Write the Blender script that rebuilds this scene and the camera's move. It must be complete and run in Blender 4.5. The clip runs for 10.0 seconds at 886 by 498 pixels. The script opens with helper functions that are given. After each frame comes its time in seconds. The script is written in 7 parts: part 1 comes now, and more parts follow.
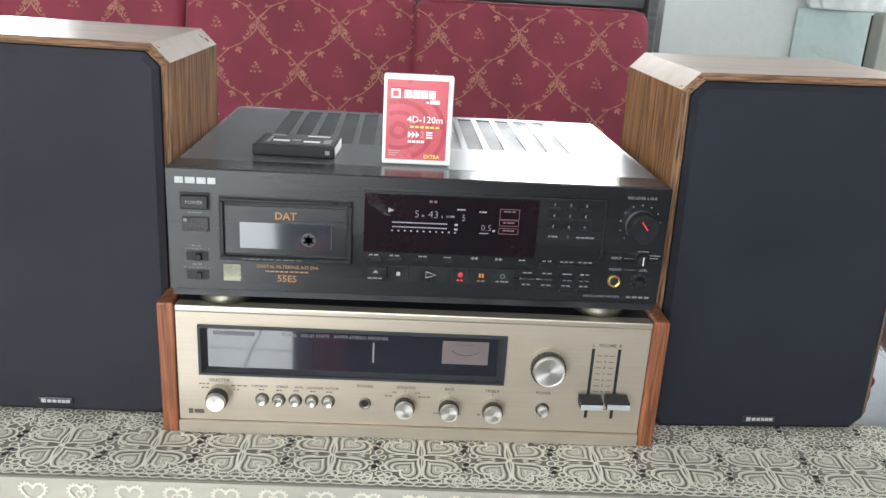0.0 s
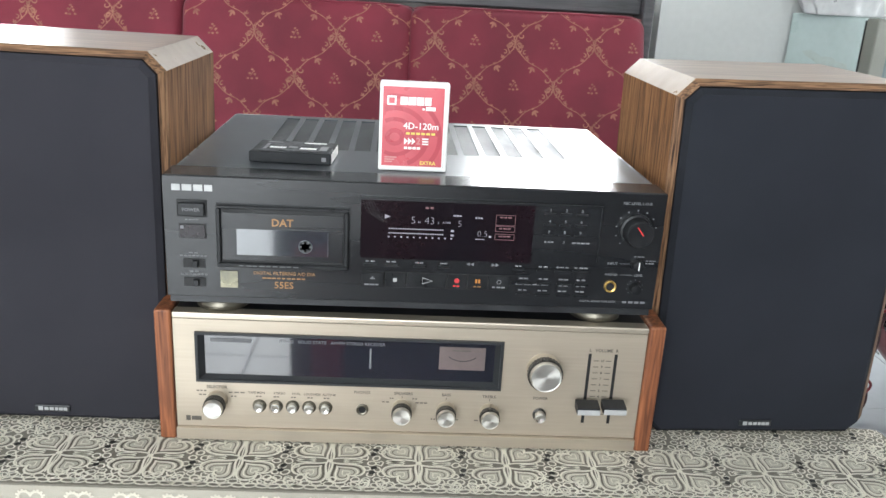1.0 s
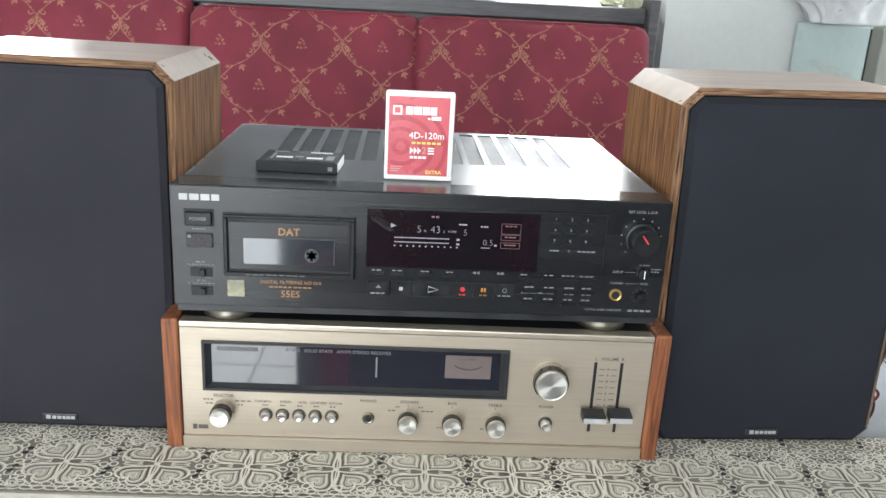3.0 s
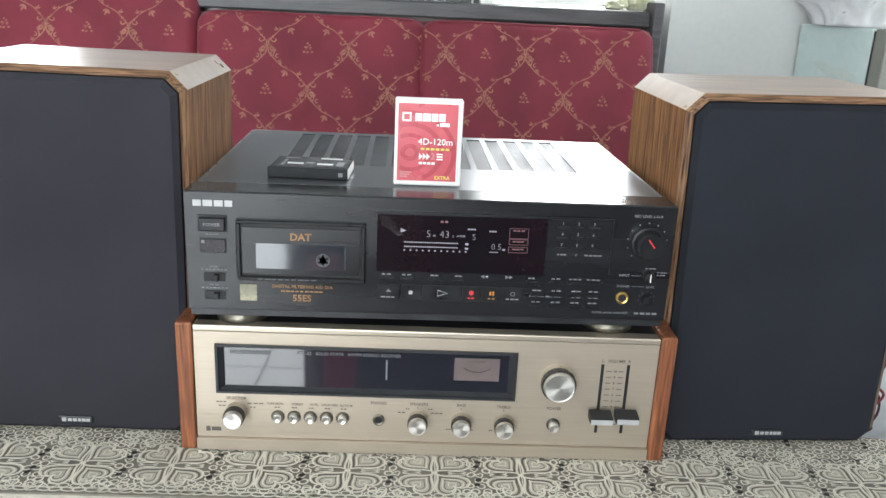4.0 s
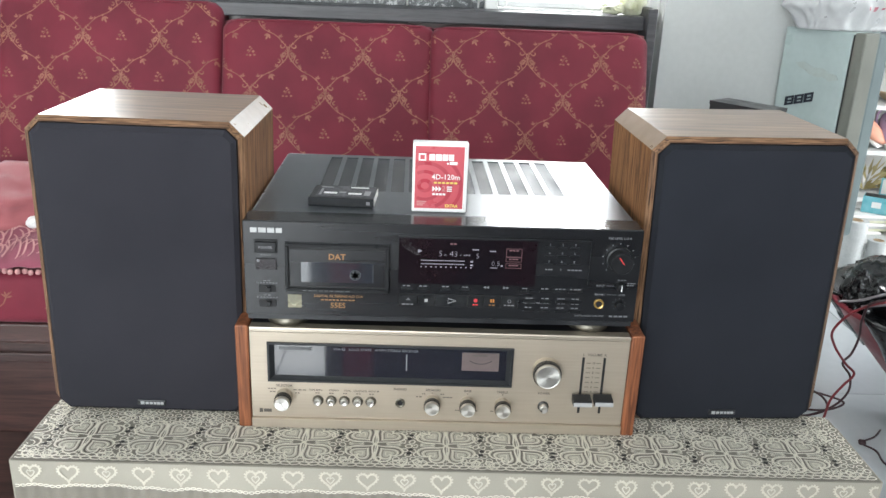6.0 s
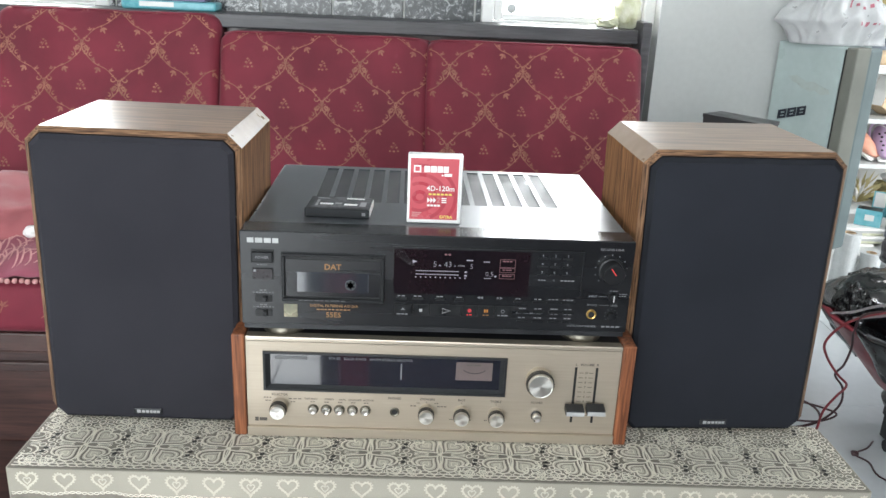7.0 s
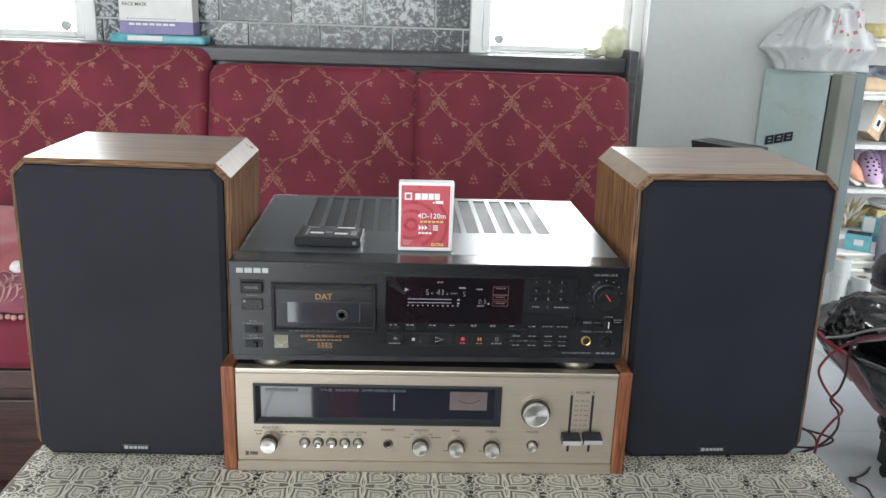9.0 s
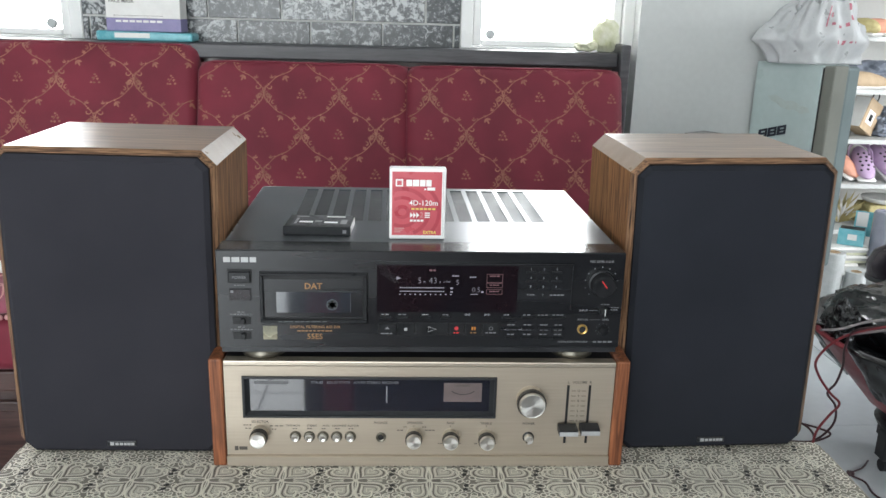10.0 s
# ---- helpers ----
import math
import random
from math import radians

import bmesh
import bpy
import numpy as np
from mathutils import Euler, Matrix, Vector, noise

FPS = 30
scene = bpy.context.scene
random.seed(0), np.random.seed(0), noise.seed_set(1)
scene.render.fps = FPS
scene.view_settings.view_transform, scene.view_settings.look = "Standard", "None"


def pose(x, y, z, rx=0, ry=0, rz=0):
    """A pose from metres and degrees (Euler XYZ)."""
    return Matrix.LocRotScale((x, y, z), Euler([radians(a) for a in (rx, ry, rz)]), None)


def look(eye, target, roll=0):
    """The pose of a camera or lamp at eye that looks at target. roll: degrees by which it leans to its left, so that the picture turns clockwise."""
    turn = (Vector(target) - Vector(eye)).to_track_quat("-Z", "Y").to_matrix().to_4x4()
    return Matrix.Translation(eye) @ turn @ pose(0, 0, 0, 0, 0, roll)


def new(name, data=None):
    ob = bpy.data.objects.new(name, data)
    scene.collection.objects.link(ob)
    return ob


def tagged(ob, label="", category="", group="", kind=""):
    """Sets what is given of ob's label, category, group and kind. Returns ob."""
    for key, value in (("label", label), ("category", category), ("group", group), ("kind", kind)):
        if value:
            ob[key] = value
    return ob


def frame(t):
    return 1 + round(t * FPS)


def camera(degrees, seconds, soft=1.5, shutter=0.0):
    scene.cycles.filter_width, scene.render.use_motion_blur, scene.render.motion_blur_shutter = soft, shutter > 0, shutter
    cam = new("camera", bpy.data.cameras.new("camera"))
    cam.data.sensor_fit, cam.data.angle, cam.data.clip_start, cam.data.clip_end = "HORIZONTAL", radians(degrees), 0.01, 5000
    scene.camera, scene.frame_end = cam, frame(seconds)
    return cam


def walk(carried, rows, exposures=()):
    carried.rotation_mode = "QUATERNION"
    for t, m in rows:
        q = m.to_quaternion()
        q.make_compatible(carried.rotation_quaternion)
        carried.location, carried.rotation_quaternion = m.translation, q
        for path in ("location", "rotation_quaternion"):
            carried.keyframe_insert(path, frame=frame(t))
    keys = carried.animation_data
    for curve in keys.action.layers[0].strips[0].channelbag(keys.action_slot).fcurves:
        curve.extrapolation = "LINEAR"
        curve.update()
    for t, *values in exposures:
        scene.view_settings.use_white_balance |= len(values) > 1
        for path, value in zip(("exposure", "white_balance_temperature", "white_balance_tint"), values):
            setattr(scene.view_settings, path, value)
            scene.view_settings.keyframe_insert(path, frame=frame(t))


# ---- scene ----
cam = camera(56.2, 10.0)
PATH = [
    (0, (-0.024, -0.682, 0.971), (0.098, 1.209, 0.333), 3.4),
    (0.5, (-0.023, -0.683, 0.972), (0.105, 1.21, 0.34), 3.3),
    (1, (-0.023, -0.684, 0.972), (0.104, 1.212, 0.347), 3.2),
    (1.5, (-0.023, -0.684, 0.972), (0.103, 1.213, 0.351), 3.2),
    (2, (-0.023, -0.685, 0.973), (0.101, 1.214, 0.357), 3.3),
    (2.5, (-0.023, -0.686, 0.972), (0.097, 1.216, 0.363), 3.2),
    (4, (-0.028, -0.697, 0.978), (0.074, 1.208, 0.377), 2.7),
    (4.5, (-0.041, -0.752, 1.011), (0.066, 1.14, 0.37), 2.8),
    (5, (-0.044, -0.798, 1.045), (0.052, 1.087, 0.383), 2.4),
    (5.5, (-0.041, -0.825, 1.065), (0.042, 1.058, 0.395), 2.2),
    (7, (-0.038, -0.853, 1.077), (0.055, 1.04, 0.438), 2.6),
    (7.5, (-0.036, -0.851, 1.076), (0.057, 1.047, 0.451), 2.6),
    (8, (-0.037, -0.851, 1.074), (0.049, 1.056, 0.477), 2.4),
    (8.5, (-0.037, -0.851, 1.077), (0.054, 1.059, 0.493), 1.6),
    (9, (-0.039, -0.845, 1.07), (0.075, 1.07, 0.504), 2.0),
    (9.5, (-0.04, -0.842, 1.061), (0.087, 1.075, 0.502), 2.4),
    (10, (-0.037, -0.83, 1.048), (0.094, 1.086, 0.49), 1.6),
]
walk(cam, [(t, look(eye, target, roll)) for t, eye, target, roll in PATH],
     [(0, 0.64), (2.5, 0.64), (4.5, 0.55), (5.5, 0.54), (7.5, 0.40), (8.5, 0.22), (9, 0.17), (10, 0.17)])

# ---------------------------------------------------------------- light
world = bpy.data.worlds.new("world")
scene.world = world
world.use_nodes = True
wn = world.node_tree
sky = wn.nodes.new("ShaderNodeTexSky")
sky.sky_type = "NISHITA"
sky.sun_disc = False
sky.sun_elevation, sky.sun_rotation = radians(39.5), radians(190)
wn.links.new(sky.outputs[0], wn.nodes["Background"].inputs[0])
wn.nodes["Background"].inputs[1].default_value = 0.12

sun = new("sun", bpy.data.lights.new("sun", "SUN"))
sun.data.energy, sun.data.angle, sun.data.color = 5.0, radians(0.6), (1.0, 0.95, 0.88)
sun.matrix_world = look((-0.9, -5.0, 4.2), (0, 0, 0))


def area_lamp(name, eye, target, w, h, power, color=(1, 1, 1)):
    ob = new(name, bpy.data.lights.new(name, "AREA"))
    ob.data.shape, ob.data.size, ob.data.size_y = "RECTANGLE", w, h
    ob.data.energy, ob.data.color = power, color
    ob.matrix_world = look(eye, target)
    return ob


# daylight through the shop front behind the camera
area_lamp("shopfront_daylight", (-0.95, -3.95, 1.35), (-0.75, 0, 1.2), 2.1, 2.3, 113, (0.885, 0.957, 1.0))
# added fill lamp by the unseen east doorway, narrowed to brighten the shoe shelf
area_lamp("shelf_fill", (3.05, 0.95, 1.2), (1.65, 2.2, 0.6), 1.4, 2.0, 20, (0.97, 0.99, 1.0)).data.spread = radians(85)

# ---------------------------------------------------------------- materials


def nodes_of(name):
    m = bpy.data.materials.new(name)
    m.use_nodes = True
    t = m.node_tree
    return m, t.nodes, t.links, t.nodes["Principled BSDF"]


def surf(name, c1, c2=None, scale=20.0, rough=0.5, metal=0.0, bump=0.0, fine=300.0, stretch=(1, 1, 1), coat=0.0,
         rvar=0.1, random_tone=0.0, sheen=0.0, spec=0.5, transmission=0.0, ior=1.5):
    """A surface with colour variation at a broad and a fine scale, uneven gloss and fine relief."""
    m, n, l, b = nodes_of(name)
    c2 = c2 or tuple(0.82 * v for v in c1)
    co = n.new("ShaderNodeTexCoord")
    mp = n.new("ShaderNodeMapping")
    mp.inputs["Scale"].default_value = stretch
    l.new(co.outputs["Object"], mp.inputs[0])
    broad = n.new("ShaderNodeTexNoise")
    broad.inputs["Scale"].default_value, broad.inputs["Detail"].default_value = scale, 5
    small = n.new("ShaderNodeTexNoise")
    small.inputs["Scale"].default_value, small.inputs["Detail"].default_value = fine, 3
    for t in (broad, small):
        l.new(mp.outputs[0], t.inputs["Vector"])
    mixf = n.new("ShaderNodeMath")
    mixf.operation = "MULTIPLY_ADD"
    l.new(small.outputs[0], mixf.inputs[0])
    mixf.inputs[1].default_value = 0.4
    l.new(broad.outputs[0], mixf.inputs[2])
    ramp = n.new("ShaderNodeValToRGB")
    ramp.color_ramp.elements[0].position, ramp.color_ramp.elements[1].position = 0.5, 0.9
    ramp.color_ramp.elements[0].color, ramp.color_ramp.elements[1].color = (*c1, 1), (*c2, 1)
    l.new(mixf.outputs[0], ramp.inputs[0])
    colour = ramp.outputs[0]
    if random_tone:
        info = n.new("ShaderNodeObjectInfo")
        hsv = n.new("ShaderNodeHueSaturation")
        mr = n.new("ShaderNodeMapRange")
        mr.inputs[3].default_value, mr.inputs[4].default_value = 1 - random_tone, 1 + random_tone
        l.new(info.outputs["Random"], mr.inputs[0])
        l.new(mr.outputs[0], hsv.inputs["Value"])
        l.new(colour, hsv.inputs["Color"])
        colour = hsv.outputs[0]
    l.new(colour, b.inputs["Base Color"])
    rr = n.new("ShaderNodeMapRange")
    rr.inputs[1].default_value, rr.inputs[2].default_value = 0.3, 0.7
    rr.inputs[3].default_value, rr.inputs[4].default_value = max(0.02, rough - rvar), min(1, rough + rvar)
    l.new(broad.outputs[0], rr.inputs[0])
    l.new(rr.outputs[0], b.inputs["Roughness"])
    b.inputs["Metallic"].default_value = metal
    b.inputs["Coat Weight"].default_value = coat
    b.inputs["Coat Roughness"].default_value = 0.15
    b.inputs["Sheen Weight"].default_value = sheen
    b.inputs["Specular IOR Level"].default_value = spec
    b.inputs["Transmission Weight"].default_value = transmission
    b.inputs["IOR"].default_value = ior
    if bump:
        bp = n.new("ShaderNodeBump")
        bp.inputs["Strength"].default_value, bp.inputs["Distance"].default_value = min(1.0, bump), 0.001
        l.new(small.outputs[0], bp.inputs["Height"])
        l.new(bp.outputs[0], b.inputs["Normal"])
    return m


def timber(name, light, dark, axis, rough=0.4, coat=0.15, contrast=1.0, ring=55.0, coat_rough=0.25, relief=0.08, spec=0.5):
    """Veneer whose grain runs along one axis: broad figure, dark pores and a satin lacquer."""
    m, n, l, b = nodes_of(name)
    co = n.new("ShaderNodeTexCoord")
    mp = n.new("ShaderNodeMapping")
    st = [1.0, 1.0, 1.0]
    st["xyz".index(axis)] = 0.055
    mp.inputs["Scale"].default_value = st
    l.new(co.outputs["Object"], mp.inputs[0])
    figure = n.new("ShaderNodeTexNoise")
    figure.inputs["Scale"].default_value, figure.inputs["Detail"].default_value, figure.inputs["Distortion"].default_value = ring, 4, 0.7
    pores = n.new("ShaderNodeTexNoise")
    pores.inputs["Scale"].default_value, pores.inputs["Detail"].default_value = 420, 3
    stain = n.new("ShaderNodeTexNoise")
    stain.inputs["Scale"].default_value = 9
    l.new(mp.outputs[0], figure.inputs["Vector"])
    l.new(mp.outputs[0], pores.inputs["Vector"])
    l.new(co.outputs["Object"], stain.inputs["Vector"])
    ramp = n.new("ShaderNodeValToRGB")
    e = ramp.color_ramp.elements
    e[0].position, e[1].position = 0.5 - 0.14 * contrast, 0.5 + 0.14 / contrast
    e[0].color, e[1].color = (*dark, 1), (*light, 1)
    l.new(figure.outputs[0], ramp.inputs[0])
    pr = n.new("ShaderNodeMapRange")
    pr.inputs[1].default_value, pr.inputs[2].default_value = 0.35, 0.5
    pr.inputs[3].default_value, pr.inputs[4].default_value = 0.72, 1.0
    l.new(pores.outputs[0], pr.inputs[0])
    sr = n.new("ShaderNodeMapRange")
    sr.inputs[3].default_value, sr.inputs[4].default_value = 0.75, 1.2
    l.new(stain.outputs[0], sr.inputs[0])
    mu = n.new("ShaderNodeMath")
    mu.operation = "MULTIPLY"
    l.new(pr.outputs[0], mu.inputs[0])
    l.new(sr.outputs[0], mu.inputs[1])
    hsv = n.new("ShaderNodeHueSaturation")
    l.new(ramp.outputs[0], hsv.inputs["Color"])
    l.new(mu.outputs[0], hsv.inputs["Value"])
    l.new(hsv.outputs[0], b.inputs["Base Color"])
    b.inputs["Roughness"].default_value = rough
    b.inputs["Coat Weight"].default_value, b.inputs["Coat Roughness"].default_value = coat, coat_rough
    b.inputs["Specular IOR Level"].default_value = spec
    bp = n.new("ShaderNodeBump")
    bp.inputs["Strength"].default_value, bp.inputs["Distance"].default_value = relief, 0.0006
    l.new(pores.outputs[0], bp.inputs["Height"])
    l.new(bp.outputs[0], b.inputs["Normal"])
    return m


def turned(name):
    """Spun aluminium whose fine rings draw the light out into rays from the middle."""
    m, n, l, b = nodes_of(name)
    b.inputs["Base Color"].default_value = (0.78, 0.76, 0.72, 1)
    b.inputs["Metallic"].default_value, b.inputs["Roughness"].default_value = 0.95, 0.34
    b.inputs["Anisotropic"].default_value = 0.75
    t = n.new("ShaderNodeTangent")
    t.direction_type, t.axis = "RADIAL", "Y"
    l.new(t.outputs[0], b.inputs["Tangent"])
    return m


def glow(name, color, strength):
    m, n, l, b = nodes_of(name)
    b.inputs["Base Color"].default_value = (*(0.35 * v for v in color), 1)
    b.inputs["Emission Color"].default_value = (*color, 1)
    b.inputs["Emission Strength"].default_value = strength
    return m


def marble(name):
    """Dark grey mottled glazed wall tile with paler veins, a different cut on each tile."""
    m, n, l, b = nodes_of(name)
    co = n.new("ShaderNodeTexCoord")
    info = n.new("ShaderNodeObjectInfo")
    add = n.new("ShaderNodeVectorMath")
    add.operation = "ADD"
    sc = n.new("ShaderNodeMath")
    sc.operation = "MULTIPLY"
    sc.inputs[1].default_value = 40
    l.new(info.outputs["Random"], sc.inputs[0])
    l.new(co.outputs["Object"], add.inputs[0])
    l.new(sc.outputs[0], add.inputs[1])
    a = n.new("ShaderNodeTexNoise")
    a.inputs["Scale"].default_value, a.inputs["Detail"].default_value, a.inputs["Distortion"].default_value = 42, 7, 1.8
    v = n.new("ShaderNodeTexNoise")
    v.inputs["Scale"].default_value, v.inputs["Detail"].default_value, v.inputs["Distortion"].default_value = 105, 6, 2.4
    l.new(add.outputs[0], a.inputs["Vector"])
    l.new(add.outputs[0], v.inputs["Vector"])
    mx = n.new("ShaderNodeMath")
    mx.operation = "MULTIPLY_ADD"
    mx.inputs[1].default_value = 0.6
    l.new(v.outputs[0], mx.inputs[0])
    l.new(a.outputs[0], mx.inputs[2])
    tone = n.new("ShaderNodeMath")
    tone.operation = "MULTIPLY_ADD"
    tone.inputs[1].default_value = 0.12
    l.new(info.outputs["Random"], tone.inputs[0])
    l.new(mx.outputs[0], tone.inputs[2])
    ramp = n.new("ShaderNodeValToRGB")
    e = ramp.color_ramp.elements
    e[0].position, e[1].position = 0.74, 1.0
    e[0].color, e[1].color = (0.026, 0.030, 0.034, 1), (0.42, 0.43, 0.44, 1)
    mid = ramp.color_ramp.elements.new(0.88)
    mid.color = (0.070, 0.077, 0.084, 1)
    l.new(tone.outputs[0], ramp.inputs[0])
    l.new(ramp.outputs[0], b.inputs["Base Color"])
    b.inputs["Roughness"].default_value = 0.28
    return m


def glass(name, tint=(1, 1, 1), rough=0.02):
    m, n, l, b = nodes_of(name)
    b.inputs["Base Color"].default_value = (*tint, 1)
    b.inputs["Transmission Weight"].default_value = 1.0
    b.inputs["Roughness"].default_value = rough
    b.inputs["IOR"].default_value = 1.45
    return m


def cloth_weave(name, c1, c2, pitch=700.0, rough=0.85, bump=0.5, sheen=0.3, spec=0.3):
    """Woven cloth: crossing threads with a slow drift of tone."""
    m, n, l, b = nodes_of(name)
    co = n.new("ShaderNodeTexCoord")
    slow = n.new("ShaderNodeTexNoise")
    slow.inputs["Scale"].default_value, slow.inputs["Detail"].default_value = 7, 4
    l.new(co.outputs["Object"], slow.inputs["Vector"])
    waves = []
    for axis in ("X", "Z"):
        w = n.new("ShaderNodeTexWave")
        w.bands_direction = axis
        w.inputs["Scale"].default_value, w.inputs["Distortion"].default_value = pitch / 6.28, 1.0
        l.new(co.outputs["Object"], w.inputs["Vector"])
        waves.append(w)
    mu = n.new("ShaderNodeMath")
    mu.operation = "MULTIPLY"
    l.new(waves[0].outputs["Fac"], mu.inputs[0])
    l.new(waves[1].outputs["Fac"], mu.inputs[1])
    ma = n.new("ShaderNodeMath")
    ma.operation = "MULTIPLY_ADD"
    ma.inputs[1].default_value = 0.35
    l.new(mu.outputs[0], ma.inputs[0])
    l.new(slow.outputs[0], ma.inputs[2])
    ramp = n.new("ShaderNodeValToRGB")
    e = ramp.color_ramp.elements
    e[0].position, e[1].position = 0.35, 0.85
    e[0].color, e[1].color = (*c1, 1), (*c2, 1)
    l.new(ma.outputs[0], ramp.inputs[0])
    l.new(ramp.outputs[0], b.inputs["Base Color"])
    b.inputs["Roughness"].default_value, b.inputs["Sheen Weight"].default_value = rough, sheen
    b.inputs["Specular IOR Level"].default_value = spec
    bp = n.new("ShaderNodeBump")
    bp.inputs["Strength"].default_value, bp.inputs["Distance"].default_value = bump, 0.0004
    l.new(mu.outputs[0], bp.inputs["Height"])
    l.new(bp.outputs[0], b.inputs["Normal"])
    return m


